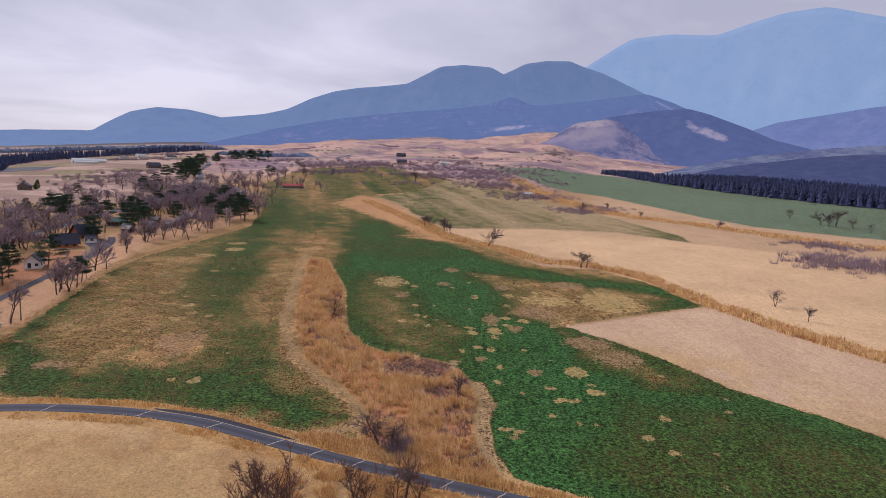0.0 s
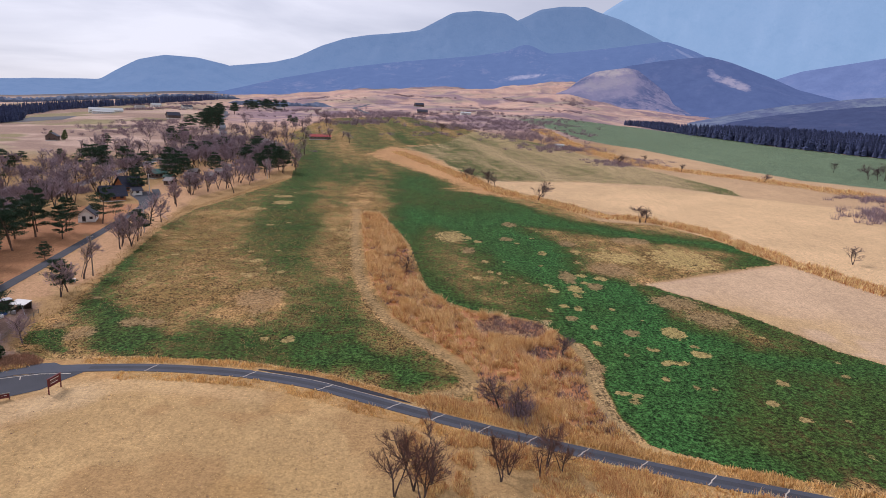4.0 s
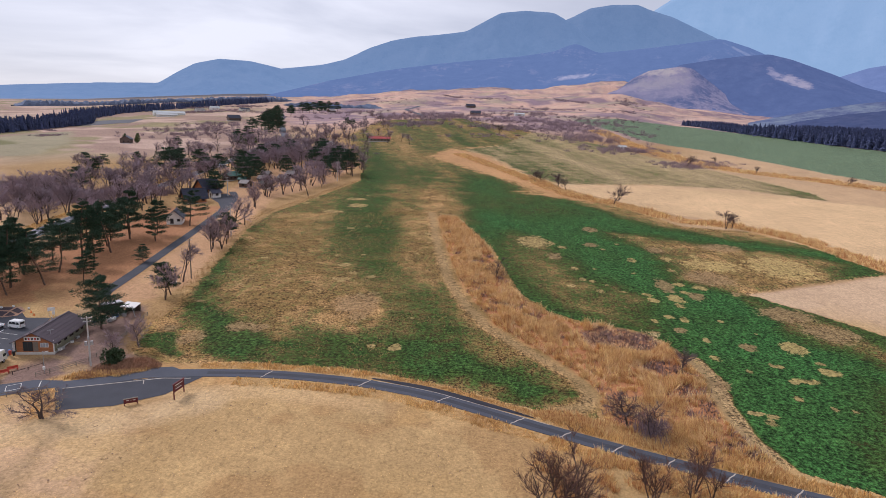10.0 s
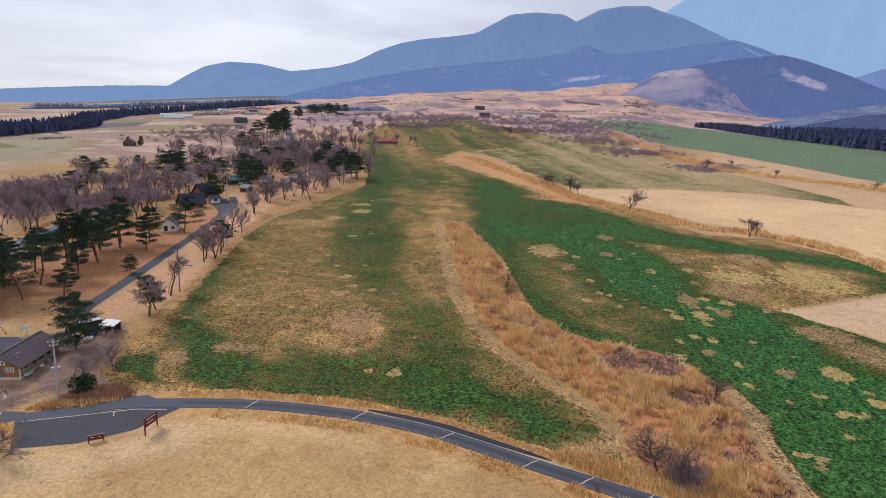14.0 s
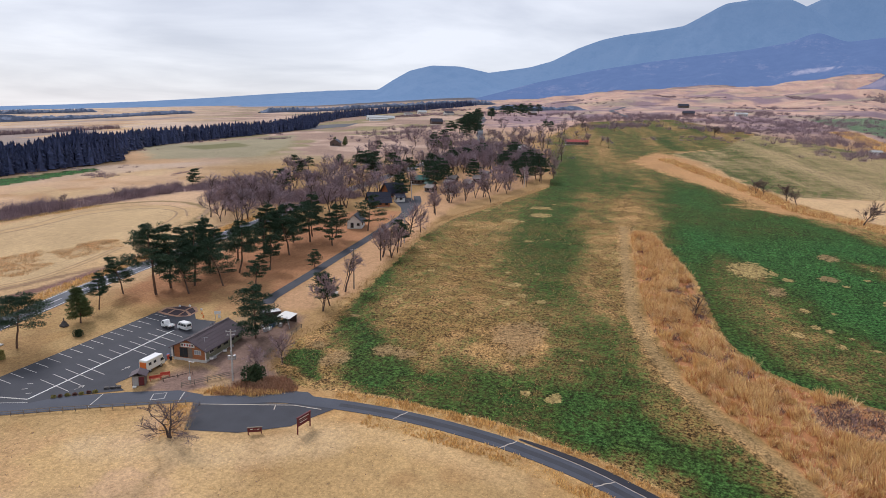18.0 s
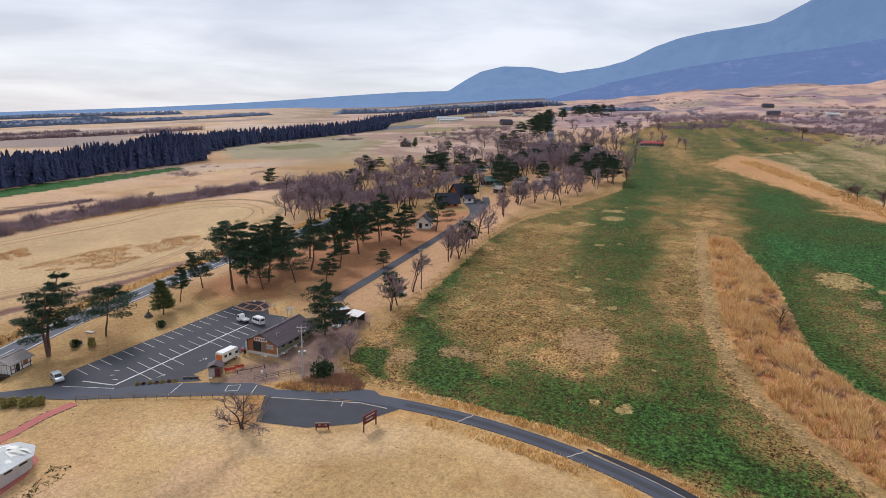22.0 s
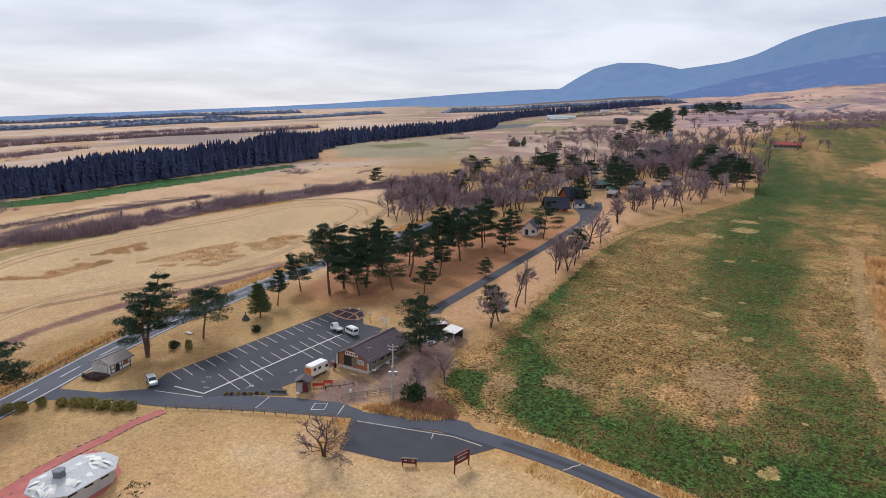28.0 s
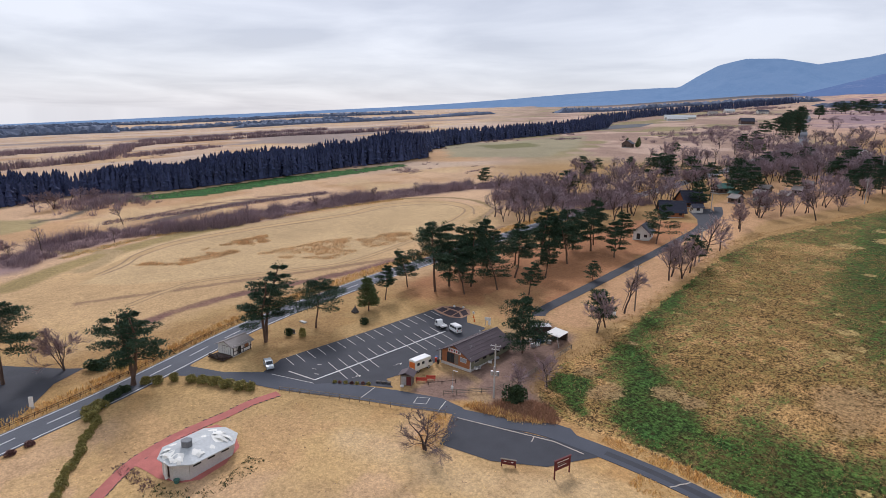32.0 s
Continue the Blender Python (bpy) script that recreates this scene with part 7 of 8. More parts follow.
for k, (x, y, r) in enumerate(((-161.4, 66.8, 1.2), (-160.4, 65.0, 1.1), (-159.4, 63.4, 1.2), (-158.0, 61.8, 1.5), (-156.8, 60.2, 1.7), (-154.6, 59.6, 1.3))):
    shrub(x, y, r, 1.3, 1 if k < 3 else 0, "dark green roadside shrub", "roadside hedge", 50 * k)
for k in range(16):
    f = k / 15
    shrub(-153.2 + 19.5 * f, 60.3 - 9.2 * f + 0.3 * math.sin(k), 0.8 + 0.2 * math.sin(k * 2.1), 0.8, 0, "low olive-green hedge shrub on the lawn", "lawn hedge", 37 * k)
for k in range(9):
    q = cut_line(offset_line(main_line, -4.3), 92 + 2.9 * k, 94 + 2.9 * k)[0]
    shrub(q[0], q[1], 0.95, 0.7, 2, "low reddish-brown winter shrub along the road", "roadside azaleas", 30 * k)
shrub(-108.9, 117.9, 2.1, 3.0, 1, "round dark evergreen bush below the utility pole", "", 0)
shrub(-176.6, 65.4, 2.4, 1.9, 1, "spreading dark green shrub beyond the main road", "", 0)
shrub(-173.5, 69.0, 1.4, 1.3, 0, "yellowish shrub beyond the main road", "", 30)
shrub(-158.6, 118.6, 1.0, 1.6, 1, "small green shrub on the grass verge", "", 0)
shrub(-165.0, 102.2, 0.9, 1.7, 1, "small dark conifer shrub on the verge", "", 0)
shrub(-162.0, 104.0, 0.8, 1.9, 0, "small green shrub on the verge", "", 0)


# ---------------------------------------------------------------- buildings
def opening(parent, x, y, z, w, h, face, frame_mat, pane_mat=None, name="window", cols=2, depth=0.06):
    """A framed window or door on a wall face: 'x+', 'x-', 'y+' or 'y-' tells which way it looks."""
    sgn = 1 if face[1] == "+" else -1
    along_x = face[0] == "y"

    def slab(a, b, lo, hi, t, off):
        if along_x:
            return box(b - a, t, hi - lo, x + (a + b) / 2, y + sgn * off, z + lo)
        return box(t, b - a, hi - lo, x + sgn * off, y + (a + b) / 2, z + lo)

    f = 0.07
    ob = part(name, slab(-w / 2, w / 2, 0, h, depth, 0.0), frame_mat, parent)
    for c in range(cols):
        a, b = -w / 2 + f + c * (w - f) / cols, -w / 2 + (c + 1) * (w - f) / cols
        part("pane", slab(a, b, f, h - f, 0.03, depth / 2 + 0.012), pane_mat or M_GLASS, ob)
    return ob


def gable_house(name, x, y, turn, L, W, eave, ridge_h, wall_mat, roof_mat, label, category, over=0.5, end_mat=None, group="", wins=True, wood=None, battens=0):
    """A house with its ridge along local y: walls, gables, two thick roof slopes, doors and windows."""
    ob = thing(name, on_ground(x, y, turn), label, category, group)
    t = 0.15
    part("foundation", box(W + 0.1, L + 0.1, 1.2, 0, 0, -1.05), M_CONCRETE, ob)
    for s in (-1, 1):
        part("wall", box(t, L, eave, s * (W / 2 - t / 2), 0, 0.15), wall_mat, ob)
        g = prism([(-W / 2 + t, 0.15), (W / 2 - t, 0.15), (W / 2 - t, eave + 0.1), (0, ridge_h), (-W / 2 + t, eave + 0.1)], s * (L / 2) - (t if s > 0 else 0), s * (L / 2) + (t if s < 0 else 0))
        part("gable_wall", g, end_mat or wall_mat, ob)
        k = (ridge_h - eave) / (W / 2)
        e = W / 2 + over
        slope = prism([(0, ridge_h + 0.14), (s * e, ridge_h + 0.14 - k * e), (s * e, ridge_h - k * e), (0, ridge_h)], -L / 2 - over, L / 2 + over)
        r = part("roof_slope", slope, roof_mat, ob)
        for b in range(battens):
            q = e * (b + 0.6) / battens
            part("roof_seam", box(0.05, L + 2 * over, 0.05, s * q, 0, ridge_h + 0.13 - k * q), roof_mat, r)
    part("ridge_cap", box(0.32, L + 2 * over, 0.1, 0, 0, ridge_h + 0.1, 0.02), roof_mat, ob)
    if wins:
        wm = wood or M_WOODDARK
        n = max(1, int(L // 3))
        for i in range(n):
            yy = -L / 2 + L * (i + 0.5) / n
            for s in (-1, 1):
                opening(ob, s * W / 2, yy, 0.95, min(1.4, L / n * 0.55), 1.0, "x+" if s > 0 else "x-", wm)
        opening(ob, -W * 0.15, -L / 2, 0.15, 1.2, 2.0, "y-", wm, name="door")
        opening(ob, W * 0.28, -L / 2, 1.0, 1.1, 1.0, "y-", wm)
    return ob


# the brown shop beside the car park
shop = gable_house("shop", -127.4, 125.6, 9.5, 13.2, 7.4, 2.45, 4.3, M_OLIVEWALL, M_ROOFBROWN, "single-storey brown timber shop with a dark metal roof", "shop", 0.75, M_WOOD, wins=False, battens=6)
opening(shop, -1.3, -6.62, 0.3, 1.9, 2.05, "y-", M_WOODDARK, name="sliding_door", cols=2)
part("door_leaf", box(0.95, 0.05, 2.05, 0.2, -6.63, 0.3), M_WOODGREY, shop, "tan timber door leaf")
opening(shop, 1.9, -6.62, 1.15, 1.6, 0.95, "y-", M_PLASTER, M_PVC, cols=3)
board = part("sign_board", box(3.2, 0.08, 0.85, -0.3, -6.68, 2.55, 0.02), M_PLASTER, shop, "white sign board with dark red lettering bars")
for k in range(5):
    part("lettering_bar", box(0.34, 0.02, 0.42, -1.5 + 0.56 * k + (0.1 if k > 1 else 0), -6.735, 2.77), M_SIGNRED if k % 2 else M_WOODDARK, board)
for yy, w in ((-4.6, 1.4), (-2.0, 1.2), (0.4, 1.6), (2.8, 1.3), (4.9, 1.0)):
    opening(shop, 3.7, yy, 1.1, w, 0.9, "x+", M_PLASTER if yy < -4 else M_WOODDARK)
part("corner_post", box(0.18, 0.18, 2.5, 3.68, -6.58, 0.1), M_PLASTER, shop)
part("corner_post", box(0.18, 0.18, 2.5, -3.68, -6.58, 0.1), M_WOODDARK, shop)
part("aerial", beam((2.2, -4.6, 3.2), (2.2, -4.6, 4.2), 0.03), M_METAL, shop)
part("aerial_bar", beam((1.7, -4.9, 4.1), (2.8, -4.2, 4.15), 0.03), M_METAL, shop)
part("flue", tube(0.12, 0.12, 1.1, -1.4, 3.0, 3.4), M_METAL, shop)
for k, (xx, yy) in enumerate(((4.3, -5.6), (4.6, -5.0), (4.5, -1.2), (4.4, 1.5))):
    b = thing("crate", shop.matrix_world @ pose(xx, yy, 0.15, 0, 0, 20 * k), "pale storage crate beside the shop wall", "crate", "crates beside the shop")
    part("body", box(0.7, 0.5, 0.42, 0, 0, 0, 0.03), M_PLASTER if k % 2 == 0 else M_METAL, b)
    part("lid", box(0.74, 0.54, 0.06, 0, 0, 0.42, 0.02), M_METAL, b)
banner = thing("upright_sign", shop.matrix_world @ pose(-4.1, -6.3, 0, 0, 0, 10), "white upright sign panel at the shop corner", "sign")
part("panel", box(0.7, 0.1, 2.1, 0, 0, 0.2, 0.02), M_PLASTER, banner)
part("foot", box(0.8, 0.4, 0.15, 0, 0, 0), M_CONCRETE, banner)
for k, (xx, yy, m) in enumerate(((-4.6, -7.2, M_BLUE), (-4.2, -7.7, M_RED), (-3.2, -8.2, M_BLACK))):
    b = thing("bin", shop.matrix_world @ pose(xx, yy, 0), "blue waste bin beside the shop front" if k == 0 else "small bin beside the shop front", "bin")
    part("bucket", tube(0.24, 0.3, 0.75, n=10), m, b)
    part("lid", tube(0.32, 0.26, 0.1, 0, 0, 0.75, n=10), m, b)

# kiosk, benches and the fence before the shop
kiosk = thing("kiosk", on_ground(-127.4, 107.9, 38), "small dark-roofed kiosk with grey shutters", "kiosk")
part("wall", box(2.2, 1.9, 2.0, 0, 0, 0), M_WOODGREY, kiosk)
part("shutter", box(1.0, 0.06, 1.7, -0.5, -0.97, 0.1), M_METAL, kiosk)
part("side_panel", box(0.9, 0.06, 1.7, 0.55, -0.97, 0.1), M_MAROON, kiosk)
for s in (-1, 1):
    part("roof_slope", prism([(0, 2.75), (s * 1.55, 2.05), (s * 1.55, 1.97), (0, 2.65)], -1.4, 1.4), M_ROOFBROWN, kiosk)
part("step", box(0.6, 0.5, 0.3, -0.6, -1.6, 0), M_PLASTER, kiosk)


def bench(x, y, turn, m, label, L=1.8):
    b = thing("bench", on_ground(x, y, turn), label, "bench")
    part("seat", box(L, 0.5, 0.08, 0, 0, 0.4, 0.02), m, b)
    part("backrest", box(L, 0.07, 0.4, 0, 0.25, 0.48, 0.02), m, b)
    for s in (-1, 1):
        part("leg", box(0.1, 0.45, 0.4, s * L * 0.4, 0, 0), m, b)
    return b


bench(-126.0, 110.2, 50, M_RED, "red wooden bench beside the kiosk", 2.2)
bench(-125.4, 112.0, 50, M_RED, "red wooden bench near the parked camper", 1.8)
for k, (x, y) in enumerate(((-131.4, 104.0), (-130.5, 104.6), (-129.7, 105.2))):
    b = thing("low_table", on_ground(x, y, 35), "low dark stone seat at the car park edge", "seat", "stone seats")
    part("slab", box(0.8, 0.6, 0.12, 0, 0, 0.3, 0.03), M_STONE, b)
    for s in (-1, 1):
        part("foot", box(0.16, 0.5, 0.32, s * 0.28, 0, 0), M_STONE, b)
for k in range(7):
    shrub(-137.2 + 0.85 * k, 97.9 + 0.72 * k, 0.45, 0.5, 2 if k % 2 else 0, "small clump of plants in the car park bed", "bed plants", 50 * k)


def rail_fence(pts, gap, h, m, label, rails=(0.45, 0.9), rad=0.055):
    """Posts and rails along a line."""
    total = line_length(pts)
    n = max(1, int(total / gap))
    spots = [cut_line(pts, total * i / n, total * i / n + 0.01)[0] for i in range(n)] + [tuple(pts[-1])]
    f = thing("rail_fence", on_ground(*spots[0]), label, "fence")
    inv = f.matrix_world.inverted()
    for (x, y) in spots:
        p = inv @ Vector((x, y, ground_z(x, y)))
        part("post", tube(rad * 1.3, rad * 1.2, h, p.x, p.y, p.z, n=6), m, f)
    for a, b in zip(spots, spots[1:]):
        for r in rails:
            p, q = inv @ Vector((*a, ground_z(*a) + r)), inv @ Vector((*b, ground_z(*b) + r))
            part("rail", beam(p, q, rad, 5), m, f)
    return f


rail_fence([(-141.3, 88.6), (-131.7, 95.0), (-121.8, 100.7), (-113.6, 105.6)], 2.0, 0.95, M_WOODGREY, "low weathered wooden rail fence beside the entrance road")
rail_fence([(-119.2, 110.0), (-116.5, 113.6), (-113.6, 117.6), (-113.6, 126.5), (-116.0, 142.5)], 2.2, 1.05, M_WOODGREY, "grey weathered rail fence below the shop", (0.35, 0.7, 1.0))
rail_fence(cut_line(offset_line(main_line, 4.6), 92, 172), 2.0, 0.85, M_WOODDARK, "low dark timber fence along the main road", (0.4, 0.75))
rail_fence([(-124.2, 110.4), (-121.4, 114.8)], 1.8, 0.7, M_WOODDARK, "fallen dark timber rail before the shop", (0.5,))


def utility_pole(x, y, h, m, label, arms=2, cans=2, strut=False, turn=35):
    p = thing("utility_pole", on_ground(x, y, turn), label, "utility pole")
    part("pole", tube(0.19, 0.12, h + 0.3, 0, 0, -0.3, n=10), m, p)
    for k in range(arms):
        a = part("cross_arm", box(1.9 - 0.4 * k, 0.09, 0.09, 0, 0.1, h - 0.45 - 0.7 * k), M_METAL, p)
        for s in (-1, 0, 1):
            part("insulator", tube(0.05, 0.04, 0.2, s * (0.8 - 0.2 * k), 0.1, h - 0.36 - 0.7 * k, n=6), M_PLASTER, a)
    for k in range(cans):
        part("transformer", tube(0.28, 0.28, 0.75, 0.5 * (-1) ** k, 0.15, h * 0.42, n=10), M_METAL, p)
    if cans:
        part("bracket", box(1.5, 0.1, 0.1, 0, 0.1, h * 0.41), M_METAL, p)
        part("switch_box", box(0.35, 0.3, 0.5, 0, -0.3, h * 0.55), M_METAL, p)
    if strut:
        part("strut", beam((-2.6, 1.2, -0.1), (0, 0, h * 0.93), 0.09, 7), m, p)
    return p


utility_pole(-112.4, 116.0, 10.2, M_POLE, "grey concrete utility pole with crossarms and transformers")
utility_pole(-119.6, 171.2, 11.5, M_WOODGREY, "brown timber utility pole with a slanting strut", 1, 0, True, 60)
utility_pole(-129.6, 221.0, 11.0, M_POLE, "grey utility pole beside the park lane", 2, 1)
utility_pole(-124.2, 352.0, 11.0, M_POLE, "grey utility pole at the edge of the meadow", 2, 0)
utility_pole(-132.0, 400.0, 16.0, M_POLE, "tall pole among the pines", 1, 1)
utility_pole(-163.1, 294.0, 9.5, M_POLE, "grey utility pole before the houses", 1, 0)
lamp = thing("lamp_post", on_ground(-118.7, 111.7, 20), "thin metal lamp post before the shop", "lamp post")
part("post", tube(0.07, 0.05, 4.5, n=8), M_METAL, lamp)
part("arm", box(0.9, 0.06, 0.06, 0.35, 0, 4.45), M_METAL, lamp)
part("lamp_head", box(0.5, 0.2, 0.12, 0.7, 0, 4.36, 0.03), M_LAMP, lamp)
part("meter_box", box(0.4, 0.3, 0.6, 0, -0.2, 0.9, 0.02), M_PLASTER, lamp)


def board_sign(x, y, turn, w, h, clear, label, rows):
    s = thing("sign_board", on_ground(x, y, turn), label, "sign")
    for k in (-1, 1):
        part("post", box(0.16, 0.16, clear + h + 0.15, k * (w / 2 - 0.08), 0, -0.1), M_MAROON, s)
    p = part("panel", box(w - 0.3, 0.08, h, 0, -0.02, clear, 0.015), M_MAROON, s)
    part("top_rail", box(w + 0.2, 0.3, 0.1, 0, 0, clear + h + 0.03, 0.02), M_WOODGREY if w < 2.5 else M_MAROON, s)
    for j, (a, b, z) in enumerate(rows):
        part("lettering_bar", box(b - a, 0.02, 0.1, (a + b) / 2, -0.075, clear + z), M_PLASTER if j % 2 == 0 else M_WOODGREY, p)
    return s


board_sign(-89.7, 107.2, 84, 3.1, 1.5, 1.2, "large maroon wooden information board beside the lane", [(-1.1, 1.1, 1.15), (-1.0, 0.4, 0.8), (-1.0, 0.7, 0.5)])
board_sign(-96.3, 103.1, 35, 2.2, 0.75, 0.35, "low maroon wooden sign board at the lay-by", [(-0.7, -0.3, 0.45), (-0.1, 0.2, 0.4), (0.35, 0.75, 0.42)])
nb = thing("notice_board", on_ground(-137.5, 138.8, 30), "white notice board at the car park corner", "sign")
part("panel", box(1.5, 0.08, 0.8, 0, 0, 1.3, 0.02), M_PLASTER, nb)
for s in (-1, 1):
    part("post", box(0.08, 0.08, 1.4, s * 0.5, 0, 0), M_METAL, nb)
part("small_panel", box(0.6, 0.05, 0.8, 0.4, -0.1, 0.4), M_PLASTER, nb)
rs = thing("road_sign", on_ground(-166.2, 52.4, 60), "narrow white upright sign by the main road", "sign")
part("panel", box(0.75, 0.25, 1.9, 0, 0, 0.4, 0.05), M_PLASTER, rs)
part("base", box(0.9, 0.4, 0.4, 0, 0, 0), M_CONCRETE, rs)
mk = thing("red_sign", on_ground(-184, 168, 30), "dark red roadside sign under the pines", "sign")
part("panel", box(3.0, 0.12, 1.6, 0, 0, 2.6, 0.03), M_MAROON, mk)
for s in (-1, 1):
    part("post", box(0.15, 0.15, 2.7, s * 1.1, 0, 0), M_WOODDARK, mk)
for k, (x, y) in enumerate(((-152.3, 141.4), (-150.2, 142.6), (-145.6, 141.8), (-141.6, 138.4), (-143.6, 140.0))):
    c = thing("traffic_cone", on_ground(x, y), "orange traffic cone at the car park corner" if k > 2 else "pale stone bollard at the car park corner", "cone" if k > 2 else "bollard")
    if k > 2:
        part("cone", tube(0.18, 0.04, 0.65, 0, 0, 0.04, n=8), M_ORANGE, c)
        part("base", box(0.42, 0.42, 0.05), M_ORANGE, c)
    else:
        part("stone", box(0.5, 0.4, 0.45, 0, 0, 0, 0.08), M_PLASTER, c)
        part("cap", box(0.4, 0.3, 0.1, 0, 0, 0.45, 0.04), M_CONCRETE, c)
lan = thing("stone_lantern", on_ground(-167.0, 121.2), "dark weathered stone monument on the verge", "monument")
part("plinth", box(1.6, 1.4, 0.5, 0, 0, -0.05, 0.1), M_STONE, lan)
part("mound", tube(0.9, 0.3, 0.9, 0, 0, 0.4, n=7), M_STONE, lan)
part("finial", tube(0.18, 0.06, 0.9, 0, 0, 1.2, n=7), M_STONE, lan)
pb = thing("stone_tablet", on_ground(-165.8, 103.4, 20), "low dark stone tablet between shrubs", "monument")
part("slab", box(1.6, 0.3, 0.9, 0, 0, 0, 0.04), M_STONE, pb)
part("plinth", box(1.9, 0.6, 0.15, 0, 0, -0.03), M_CONCRETE, pb)
wp = thing("flat_stone", on_ground(-170.0, 108.4, 10), "pale flat stone marker on the verge", "stone")
part("slab", box(2.0, 0.9, 0.25, 0, 0, 0, 0.06), M_CONCRETE, wp)
part("plinth", box(1.4, 0.6, 0.08, 0, 0, -0.04), M_STONE, wp)

# open shelter, trailer and clutter behind the shop
sh = thing("lean_to_shelter", on_ground(-120.4, 143.0, 12), "open shelter with a white sheet roof", "shelter")
part("roof", box(3.2, 4.4, 0.1, 0, 0, 2.25, 0.02, Matrix.Rotation(radians(7), 4, "Y")), M_PLASTER, sh)
for sx in (-1.4, 1.4):
    for sy in (-1.9, 1.9):
        part("post", box(0.1, 0.1, 2.25 - 0.1 * sx, sx, sy, 0), M_WOODGREY, sh)
part("back_wall", box(3.0, 0.08, 1.8, 0, 2.0, 0), M_WOODDARK, sh)
part("side_wall", box(0.08, 3.8, 1.0, -1.42, 0, 0), M_WOODDARK, sh)
part("prop", beam((1.8, -2.6, 0), (0.9, -2.0, 2.6), 0.06), M_METAL, sh)
tr = thing("trailer", on_ground(-125.2, 142.8, 55), "dark box trailer behind the pine", "trailer")
part("body", box(4.6, 2.2, 1.9, 0, 0, 0.7, 0.05), M_WOODDARK, tr)
part("roof", box(4.7, 2.3, 0.08, 0, 0, 2.6), M_METAL, tr)
for sx in (-1.4, 1.4):
    for sy in (-0.9, 0.9):
        part("wheel", tube(0.35, 0.35, 0.25, sx, sy, 0.35, n=12, axis="y"), M_BLACK, tr)
rng = np.random.default_rng(7)
for k in range(12):
    x, y = -122.6 + rng.normal(0, 1.6), 139.2 + rng.normal(0, 1.8)
    b = thing("storage_box", on_ground(x, y, rng.uniform(0, 90)), ("blue plastic box stacked behind the shop", "white plastic box stacked behind the shop", "grey box stacked behind the shop")[k % 3], "box", "clutter behind the shop")
    part("body", box(rng.uniform(0.5, 1.2), rng.uniform(0.4, 0.9), rng.uniform(0.35, 0.9), 0, 0, 0, 0.03), (M_BLUE, M_PLASTER, M_METAL)[k % 3], b)
    part("lid", box(0.5, 0.4, 0.05, 0, 0, 0.3), (M_BLUE, M_PLASTER, M_METAL)[k % 3], b)
dr = thing("white_drum", on_ground(-121.3, 164.3, 30), "white tank on legs beside the field margin", "tank")
part("tank", tube(0.5, 0.5, 1.8, 0, 0, 0.8, n=12, axis="x"), M_PLASTER, dr)
for s in (-0.6, 0.6):
    part("leg", box(0.15, 0.7, 0.5, s, 0, -0.05), M_METAL, dr)

# rest hut beside the main road
hut = gable_house("rest_hut", -165.2, 89.6, 22, 5.2, 4.4, 2.2, 3.1, M_PLASTER, M_ROOFGREY, "small white-walled rest hut with a grey roof and timber porch", "hut", 0.5, M_PLASTER, wins=False)
opening(hut, 2.2, 1.2, 0.9, 1.2, 0.9, "x+", M_WOODDARK, M_WOOD)
opening(hut, 2.2, -0.8, 0.15, 0.9, 1.9, "x+", M_WOODDARK, name="door", cols=1)
opening(hut, 0.3, -2.6, 0.15, 2.4, 1.9, "y-", M_WOODDARK, M_PLASTER, name="lattice_screen", cols=4)
for z in (0.15, 0.95, 2.05):
    part("timber_band", box(0.06, 5.2, 0.14, 2.23, 0, z), M_WOODDARK, hut)
for yy in (-2.5, -1.5, 0.2, 2.3):
    part("timber_post", box(0.08, 0.14, 2.2, 2.23, yy, 0.15), M_WOODDARK, hut)
for sx in (-1.9, 1.9):
    part("porch_post", box(0.14, 0.14, 0.95, sx, -5.3, 0), M_WOODDARK, hut)
part("porch_rail", box(4.0, 0.1, 0.1, 0, -5.3, 0.85), M_WOODDARK, hut)
part("deck", box(4.4, 2.6, 0.25, 0, -4.1, 0), M_WOODDARK, hut)
for k in range(7):
    b = thing("log", hut.matrix_world @ pose(-1.6 + 0.55 * k, -4.6 - 0.25 * (k % 3), 0.28, 0, 0, 70 + 25 * k), "dark weathered log stacked on the porch", "log", "porch logs")
    part("bark_body", tube(0.16, 0.14, 1.5, 0, 0, 0.15, n=8, axis="x"), M_WOODDARK, b)
    part("cut_end", tube(0.13, 0.13, 0.02, 0.76, 0, 0.15, n=8, axis="x"), M_WOODGREY, b)

# white washroom with an eight-sided sheet roof
wc = thing("washroom", on_ground(-128.9, 69.6, 15), "white washroom building with an eight-sided patched grey-white roof", "building")


def octagon(L, W, c):
    return [(-W / 2, -L / 2 + c), (-W / 2 + c, -L / 2), (W / 2 - c, -L / 2), (W / 2, -L / 2 + c), (W / 2, L / 2 - c), (W / 2 - c, L / 2), (-W / 2 + c, L / 2), (-W / 2, L / 2 - c)]


o = octagon(10.2, 5.9, 1.5)
